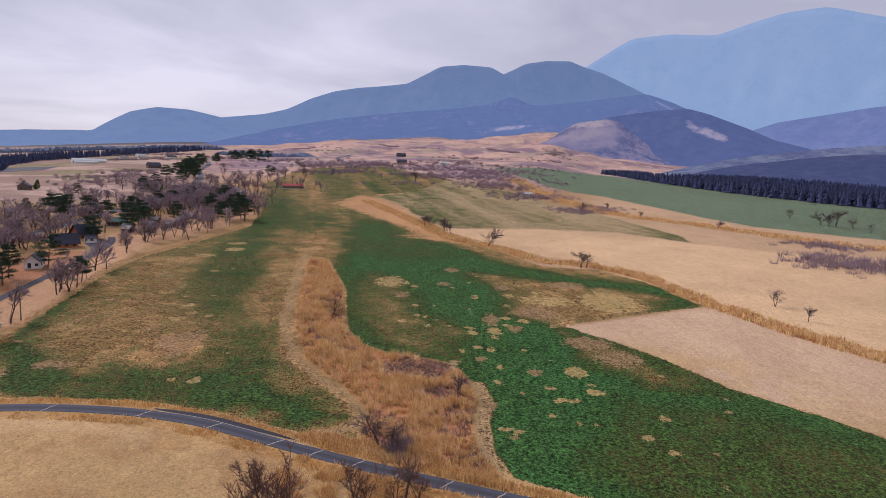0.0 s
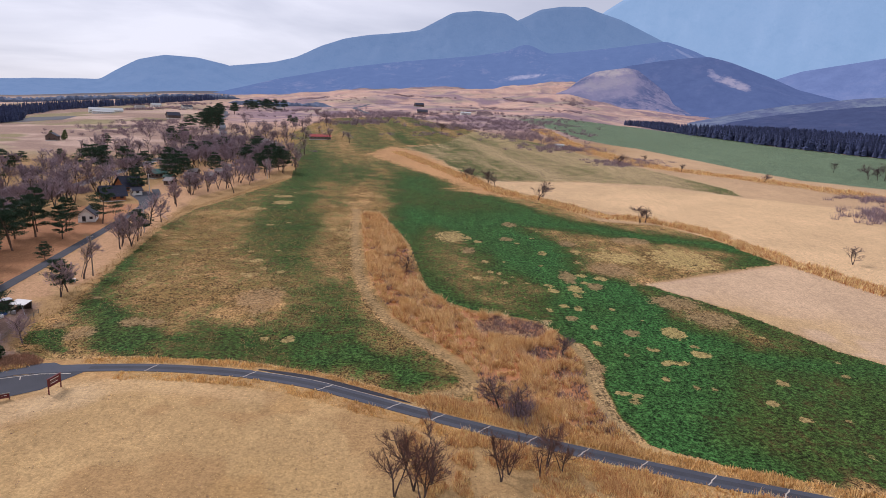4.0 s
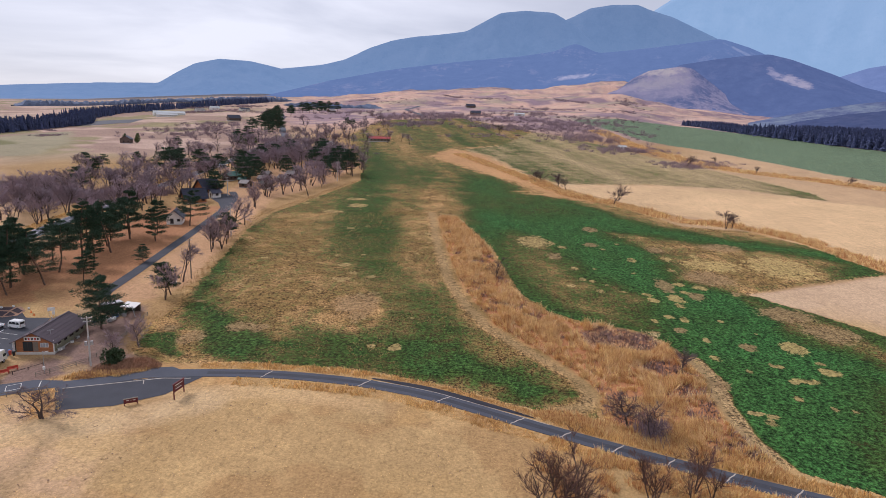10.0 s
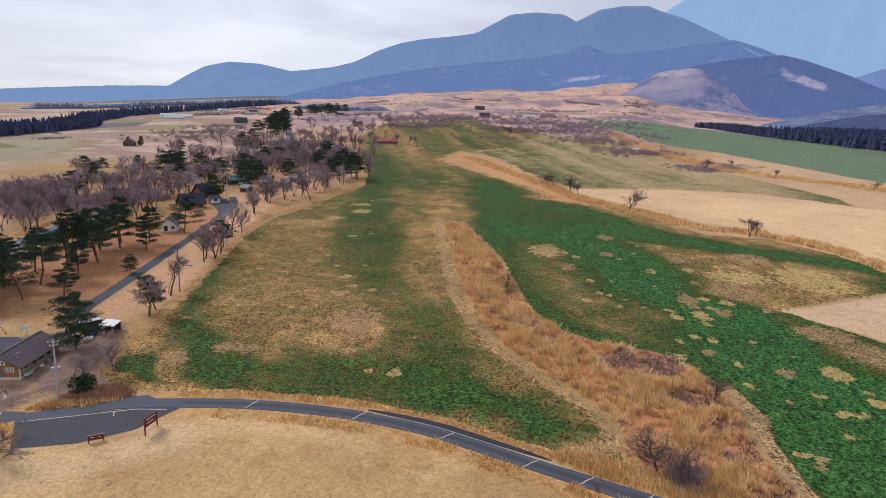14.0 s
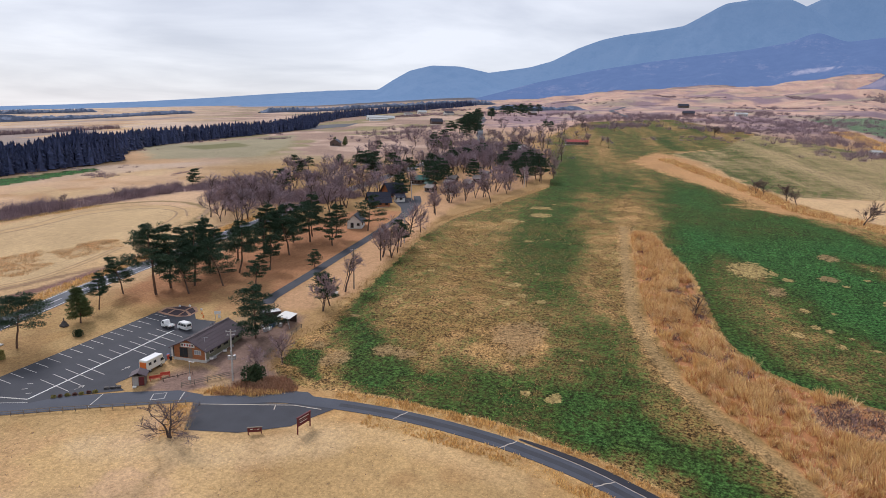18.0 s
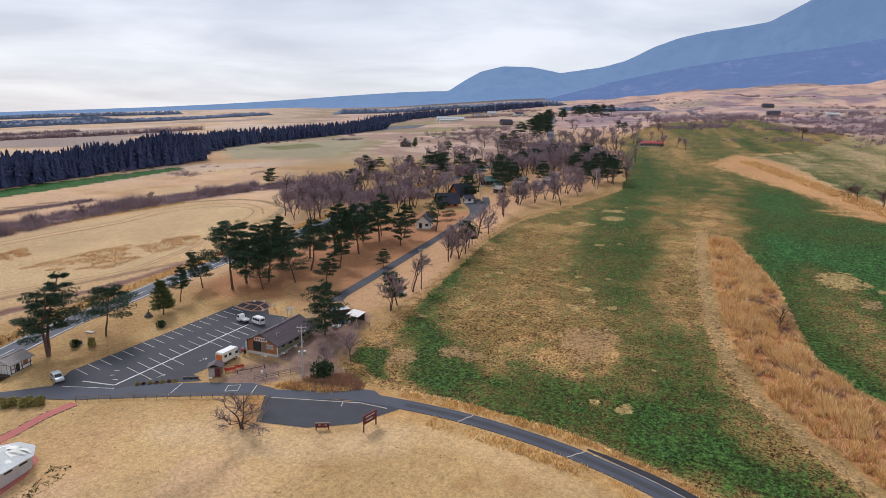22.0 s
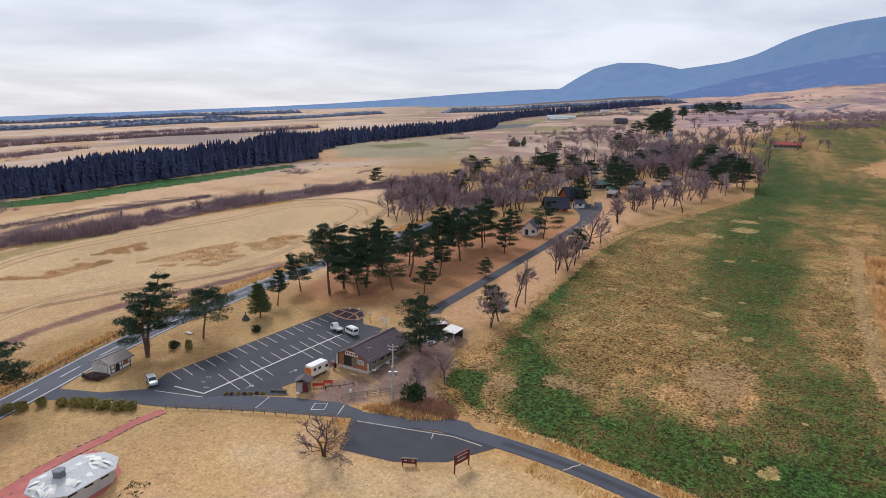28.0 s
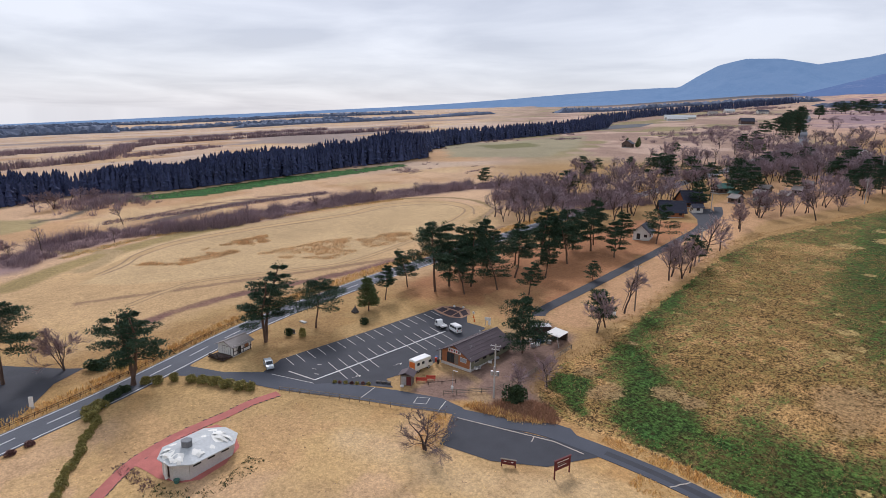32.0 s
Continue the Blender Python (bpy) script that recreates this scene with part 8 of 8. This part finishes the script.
for k in range(8):
    (x0, y0), (x1, y1) = o[k], o[(k + 1) % 8]
    L_ = math.hypot(x1 - x0, y1 - y0)
    t = Matrix.Rotation(math.atan2(y1 - y0, x1 - x0), 4, "Z")
    w = part("wall_panel", box(L_ - 0.02, 0.16, 3.0, (x0 + x1) / 2, (y0 + y1) / 2, -0.4, 0, t), M_CONCRETE, wc)
    if L_ > 3:
        for s in (-0.33, 0, 0.33):
            q = Vector((x0, y0)).lerp(Vector((x1, y1)), 0.5 + s)
            n = Vector((y1 - y0, -(x1 - x0))).normalized() * 0.085
            part("vent_window", box(1.3, 0.06, 0.40, q.x + n.x, q.y + n.y, 1.62, 0, t), M_GLASS, w)
    elif k in (1, 3):
        q, n = Vector(((x0 + x1) / 2, (y0 + y1) / 2)), Vector((y1 - y0, -(x1 - x0))).normalized() * 0.085
        part("doorway", box(0.8, 0.06, 1.9, q.x + n.x, q.y + n.y, 0.0, 0, t), M_WOODDARK, w)
edge_o, top_o = octagon(11.6, 7.8, 2.3), octagon(5.4, 0.9, 0.3)
for k in range(8):
    a, b, c, d = edge_o[k], edge_o[(k + 1) % 8], top_o[(k + 1) % 8], top_o[k]
    pl = [(*a, 2.62), (*b, 2.62), (*c, 3.62), (*d, 3.62)]
    part("roof_panel", mesh_of("roof_panel", pl + [(x, y, z - 0.14) for x, y, z in pl], [(0, 1, 2, 3), (7, 6, 5, 4), (0, 4, 5, 1), (1, 5, 6, 2), (2, 6, 7, 3), (3, 7, 4, 0)], M_ROOFWHITE), None, wc)
part("roof_crown", mesh_of("roof_crown", [(x, y, 3.63) for x, y in top_o] + [(x, y, 3.5) for x, y in top_o], [tuple(range(8)), tuple(range(15, 7, -1))] + [(k, k + 8, (k + 1) % 8 + 8, (k + 1) % 8) for k in range(8)], M_ROOFWHITE), None, wc)


def roof_z(x, y):
    best = 0
    for k in range(8):
        a, b, c = (Vector((*edge_o[k], 2.62)), Vector((*edge_o[(k + 1) % 8], 2.62)), Vector((*top_o[k], 3.62)))
        n = (b - a).cross(c - a).normalized()
        best = max(best, 0) if n.z == 0 else best
        z = a.z - (n.x * (x - a.x) + n.y * (y - a.y)) / n.z
        best = z if k == 0 else min(best, z)
    return min(best, 3.63)


rng = random.Random(3)
for cx, cy, r in ((2.2, -1.8, 0.8), (1.4, 2.4, 1.3), (0.4, 3.2, 0.9), (-1.2, 3.4, 0.8), (-0.6, -4.6, 1.0), (1.2, -4.2, 1.1), (-2.6, -2.6, 0.7), (-0.2, 1.0, 0.5), (2.6, 0.6, 0.5)):
    n = 11
    ring = [(cx + math.cos(6.283 * i / n) * r * rng.uniform(0.55, 1.1), cy + math.sin(6.283 * i / n) * r * rng.uniform(0.55, 1.1)) for i in range(n)]
    vs = [(cx, cy, roof_z(cx, cy) + 0.02)] + [(x, y, roof_z(x, y) + 0.016) for x, y in ring]
    part("peeling_coat", mesh_of("peeling_coat", vs, [(0, i + 1, (i + 1) % n + 1) for i in range(n)], M_ROOFPATCH), None, wc, "flaking white roof coating")
part("roof_vent", tube(0.85, 0.85, 1.0, 0.1, -2.0, 3.4, n=6), M_VENT, wc, "dark grey six-sided vent")
part("vent_cap", tube(0.92, 0.80, 0.10, 0.1, -2.0, 4.4, n=6), M_VENT, wc)
# sheets of the roof coat that have peeled up
flap_rng = random.Random(12)
for cx, cy, turn, length in ((2.0, 2.6, 20, 2.2), (1.2, 3.0, 35, 2.4), (2.4, 3.6, 10, 1.6), (-0.8, -4.9, 200, 1.9), (0.6, -5.0, 170, 1.7), (1.9, -4.4, 140, 1.5), (-2.0, -4.2, 230, 1.4), (2.9, -1.6, 95, 1.3)):
    vs, fs = [], []
    for i in range(6):
        f = i / 5
        for j, q in enumerate((-0.35, 0.35)):
            u, w = (f - 0.5) * length, q * (1 - 0.5 * f) + flap_rng.uniform(-0.06, 0.06)
            px, py = cx + u * math.cos(radians(turn)) - w * math.sin(radians(turn)), cy + u * math.sin(radians(turn)) + w * math.cos(radians(turn))
            vs.append((px, py, roof_z(px, py) + 0.04 + 0.28 * math.sin(math.pi * f) * flap_rng.uniform(0.5, 1.0) + 0.05 * j))
    fs = [(2 * i, 2 * i + 2, 2 * i + 3, 2 * i + 1) for i in range(5)]
    part("peeled_sheet", mesh_of("peeled_sheet", vs, fs, M_ROOFPATCH), None, wc, "curled white sheet of roof coating")
part("roof_pipe", tube(0.22, 0.22, 0.7, 0.6, 3.9, 3.1, n=10, axis="x"), M_PLASTER, wc)
part("porch_column", tube(0.24, 0.24, 2.7, 0.2, -5.6, 0, n=12), M_PLASTER, wc)
part("planter", tube(0.35, 0.45, 0.5, 2.3, -5.3, 0, n=10), M_ROOFGREEN, wc, "pale green tub")

# houses and cabins along the park lane
gable_house("house", -158.6, 236.2, 20, 7.5, 5.6, 2.8, 5.2, M_PLASTER, M_ROOFBLUE, "small white house with a blue-black tiled roof", "house", 0.7, M_PLASTER, battens=5)
gable_house("house", -171.0, 276.0, -48, 9, 7, 2.9, 6.4, M_WOOD, M_ROOFBLUE, "large timber house with a steep dark roof", "house", 1.0, M_WOOD, battens=6)
gable_house("house", -176.0, 300.0, -30, 9, 7.5, 3.2, 7.0, M_WOOD, M_ROOFBLUE, "timber lodge with a steep dark roof", "house", 1.0, M_WOOD, battens=6)
gable_house("annexe", -167.5, 290, -40, 4, 4, 2.4, 3.6, M_PLASTER, M_ROOFBLUE, "low white annexe beside the timber house", "house", 0.6, M_PLASTER)
gable_house("house", -182, 342, -20, 9, 5.5, 2.8, 4.6, M_CABIN, M_ROOFGREEN, "long cabin with a green metal roof", "cabin", 0.6)
for k, (x, y) in enumerate(((-165.1, 320.5), (-154, 321.5), (-166.5, 354), (-152.2, 342), (-153.2, 359), (-156, 377.5), (-170.5, 332), (-162, 338))):
    gable_house("cabin", x, y, 75 + 6 * (k % 3), 4.6, 4.4, 2.5, 3.9, M_CABIN, M_ROOFGREY if k not in (1, 6) else M_ROOFGREEN, "small weathered timber cabin with a pale roof" if k not in (1, 6) else "small timber cabin with a mossy green roof", "cabin", 0.55, group="holiday cabins", battens=4)
gable_house("house", -176.8, 528.2, 40, 9, 7, 3.2, 5.2, M_PLASTER, M_ROOFWHITE, "white house among bare trees", "house", 0.5)
gable_house("long_shed", -147.0, 600.5, -70, 20, 6, 2.9, 4.6, M_WOODGREY, M_ROOFRED, "long shed with a faded red metal roof", "shed", 0.6, battens=4)
for k, (x, y, turn, L, W, e, r, wm, rm, lab) in enumerate(((-70, 1028, -80, 16, 9, 4, 7, M_CABIN, M_ROOFBLUE, "dark farmhouse at the head of the meadow"), (-90, 1290, -70, 18, 10, 4, 7.5, M_CABIN, M_ROOFBLUE, "dark-roofed farmhouse in the hills"), (1, 1042, -75, 16, 8, 3.5, 5, M_PLASTER, M_ROOFWHITE, "white farm shed with a pale roof"), (84, 607, -60, 8, 4, 2.6, 3.6, M_PLASTER, M_ROOFWHITE, "small white shed among scrub"),
                                                           (-574, 998, -52, 48, 13, 4, 7, M_PLASTER, M_ROOFWHITE, "long pale greenhouse barn on the plain"), (-560, 965, -52, 30, 9, 3, 5, M_PLASTER, M_ROOFWHITE, "pale greenhouse beside the barn"), (-398, 846, -50, 16, 11, 4, 8, M_CABIN, M_ROOFBLUE, "dark-roofed house beside the main road"), (-342, 502, 20, 10, 8, 3.5, 6, M_CABIN, M_ROOFBLUE, "dark house among garden trees on the plain"),
                                                           (-586, 1130, -40, 16, 9, 4, 7, M_PLASTER, M_ROOFGREY, "grey-roofed house on the plain"), (-605, 1232, -40, 18, 9, 4, 7, M_PLASTER, M_ROOFWHITE, "pale-roofed house on the plain"), (-515, 1165, -40, 18, 10, 4, 7, M_PLASTER, M_ROOFBLUE, "dark-roofed house on the plain"), (-368, 1246, -30, 16, 10, 4, 7, M_CABIN, M_ROOFGREY, "grey house below the hills"))):
    gable_house("farm_building", x, y, turn, L, W, e, r, wm, rm, lab, "farm building", 0.6)
for x, y, h in ((-336, 508, 8), (-348, 510, 7), (-332, 500, 6), (-250, 520, 7), (-245, 516, 6), (-240, 524, 6)):
    plant("conifer", PINE_YOUNG, x, y, h, 8, x * 7, "dark garden conifer on the plain", "tree", "garden trees")
wt = tagged(new("pavement_solar_yard", area_mesh("pavement_solar_yard", [(-520, 800), (-560, 700), (-590, 720), (-600, 860), (-560, 900)], 0.25, M_ASPHALT_WET, 20)), "dark covered beds on the plain", "yard", kind="structure")
gh = tagged(new("road_hill", strip_mesh("road_hill", smooth_line([(-150, 960), (-160, 1020), (-190, 1120), (-215, 1260), (-205, 1400), (-240, 1500)], 12), 9, 0.3, M_ASPHALT_OLD)), "grey road climbing the hill", "road", kind="structure")


# ---------------------------------------------------------------- vehicles
def wheels(v, base, track, r, width):
    for sx in (-1, 1):
        for sy in (-1, 1):
            w = part("wheel", tube(r, r, width, sx * base / 2, sy * track / 2, r, n=16, axis="y"), M_BLACK, v)
            part("rim", tube(r * 0.6, r * 0.55, 0.03, sx * base / 2, sy * (track / 2 + width / 2 + 0.012), r, n=12, axis="y"), M_METAL, w)


def lights(v, front, back, w, z):
    for s in (-1, 1):
        part("headlight", box(0.05, 0.28, 0.16, front, s * (w / 2 - 0.2), z, 0.02), M_LAMP, v)
        part("tail_light", box(0.05, 0.14, 0.3, back, s * (w / 2 - 0.12), z, 0.02), M_SIGNRED, v)


def side_glass(v, spans, w, z0, z1):
    for a, b, c, d in spans:
        for s in (-1, 1):
            q = prism([(a, z0), (b, z0), (d, z1), (c, z1)], s * w / 2 - 0.012, s * w / 2 + 0.014)
            part("side_window", q, M_GLASS, v)


def kei_van(x, y, turn):
    v = thing("van", on_ground(x, y, turn, 0.06), "small boxy white van parked in the car park", "van")
    part("body", prism([(-1.68, 0.25), (1.62, 0.25), (1.68, 0.55), (1.62, 0.95), (1.22, 1.62), (1.05, 1.82), (-1.55, 1.84), (-1.68, 1.6)], -0.72, 0.72, 0.05), M_WHITE, v)
    side_glass(v, [(-1.5, -0.7, -1.42, -0.7), (-0.6, 0.3, -0.6, 0.3), (0.4, 1.3, 0.4, 1.02)], 1.44, 1.02, 1.55)
    part("windscreen", prism([(1.64, 0.98), (1.24, 1.62), (1.22, 1.6), (1.6, 0.98)], -0.62, 0.62), M_GLASS, v)
    part("rear_window", box(0.03, 1.1, 0.5, -1.69, 0, 1.05), M_GLASS, v)
    part("bumper", box(0.12, 1.4, 0.2, 1.66, 0, 0.28, 0.03), M_WHITE, v)
    wheels(v, 2.2, 1.28, 0.28, 0.16)
    lights(v, 1.68, -1.68, 1.4, 0.65)


def kei_truck(x, y, turn):
    v = thing("pickup_truck", on_ground(x, y, turn, 0.06), "small white flatbed truck parked in the car park", "truck")
    part("cab", prism([(0.35, 0.3), (1.6, 0.3), (1.66, 0.6), (1.6, 1.0), (1.25, 1.72), (0.45, 1.76), (0.35, 1.6)], -0.71, 0.71, 0.05), M_WHITE, v)
    part("load_bed", box(2.0, 1.4, 0.08, -0.68, 0, 0.62), M_WHITE, v)
    for s in (-1, 1):
        part("bed_side", box(2.0, 0.05, 0.3, -0.68, s * 0.69, 0.68), M_WHITE, v)
    part("tailgate", box(0.05, 1.4, 0.3, -1.68, 0, 0.68), M_WHITE, v)
    part("headboard", box(0.06, 1.4, 0.75, 0.3, 0, 0.68), M_WHITE, v)
    part("chassis", box(3.1, 0.8, 0.2, 0, 0, 0.35), M_BLACK, v)
    side_glass(v, [(0.55, 1.35, 0.55, 1.12)], 1.42, 1.05, 1.58)
    part("windscreen", prism([(1.62, 1.02), (1.28, 1.66), (1.25, 1.64), (1.58, 1.02)], -0.6, 0.6), M_GLASS, v)
    wheels(v, 1.95, 1.26, 0.27, 0.15)
    lights(v, 1.66, -1.7, 1.4, 0.68)


def hatchback(x, y, turn):
    v = thing("car", on_ground(x, y, turn, 0.06), "small silver-blue hatchback parked at the car park entrance", "car")
    part("body", prism([(-1.68, 0.28), (1.66, 0.28), (1.7, 0.55), (1.6, 0.85), (0.98, 0.98), (0.45, 1.5), (0.1, 1.6), (-1.35, 1.58), (-1.62, 1.2), (-1.72, 0.8)], -0.74, 0.74, 0.06), M_SILVER, v)
    side_glass(v, [(-1.45, -0.55, -1.25, -0.55), (-0.45, 0.75, -0.45, 0.38)], 1.5, 1.0, 1.45)
    part("windscreen", prism([(1.0, 1.0), (0.48, 1.5), (0.44, 1.48), (0.94, 1.0)], -0.62, 0.62), M_GLASS, v)
    part("rear_window", prism([(-1.64, 1.05), (-1.42, 1.5), (-1.45, 1.52), (-1.68, 1.05)], -0.6, 0.6), M_GLASS, v)
    wheels(v, 2.35, 1.34, 0.28, 0.17)
    lights(v, 1.69, -1.71, 1.46, 0.68)


def camper_truck(x, y, turn):
    v = thing("camper", on_ground(x, y, turn, 0.06), "cream-white camper truck beside the shop", "camper")
    part("cab", prism([(1.2, 0.4), (2.55, 0.4), (2.6, 0.9), (2.5, 1.25), (2.1, 1.95), (1.2, 2.0)], -0.84, 0.84, 0.05), M_CREAM, v)
    part("box_body", prism([(-2.4, 0.55), (1.2, 0.55), (1.2, 1.9), (2.05, 2.0), (2.0, 2.5), (-2.3, 2.55), (-2.4, 2.45)], -0.92, 0.92, 0.04), M_CREAM, v)
    part("roof_panel", box(4.2, 1.7, 0.06, -0.2, 0, 2.54), M_WHITE, v)
    side_glass(v, [(-1.9, -1.2, -1.9, -1.2), (-0.6, 0.1, -0.6, 0.1)], 1.86, 1.5, 2.05)
    side_glass(v, [(1.35, 2.3, 1.35, 2.05)], 1.7, 1.25, 1.8)
    part("door", box(0.6, 0.04, 1.6, 0.65, -0.93, 0.6), M_PLASTER, v)
    part("windscreen", prism([(2.53, 1.28), (2.16, 1.9), (2.12, 1.88), (2.48, 1.28)], -0.7, 0.7), M_GLASS, v)
    part("rear_panel", box(0.05, 1.5, 1.2, -2.42, 0, 1.0), M_ORANGE, v, "orange and brown rear fitting")
    part("chassis", box(4.6, 0.9, 0.25, 0, 0, 0.4), M_BLACK, v)
    wheels(v, 2.8, 1.5, 0.34, 0.2)
    lights(v, 2.6, -2.42, 1.6, 0.85)


kei_van(-140.0, 131.0, 172)
kei_truck(-144.2, 130.2, 172)
hatchback(-152.2, 91.4, -12)
camper_truck(-130.3, 113.4, 97)
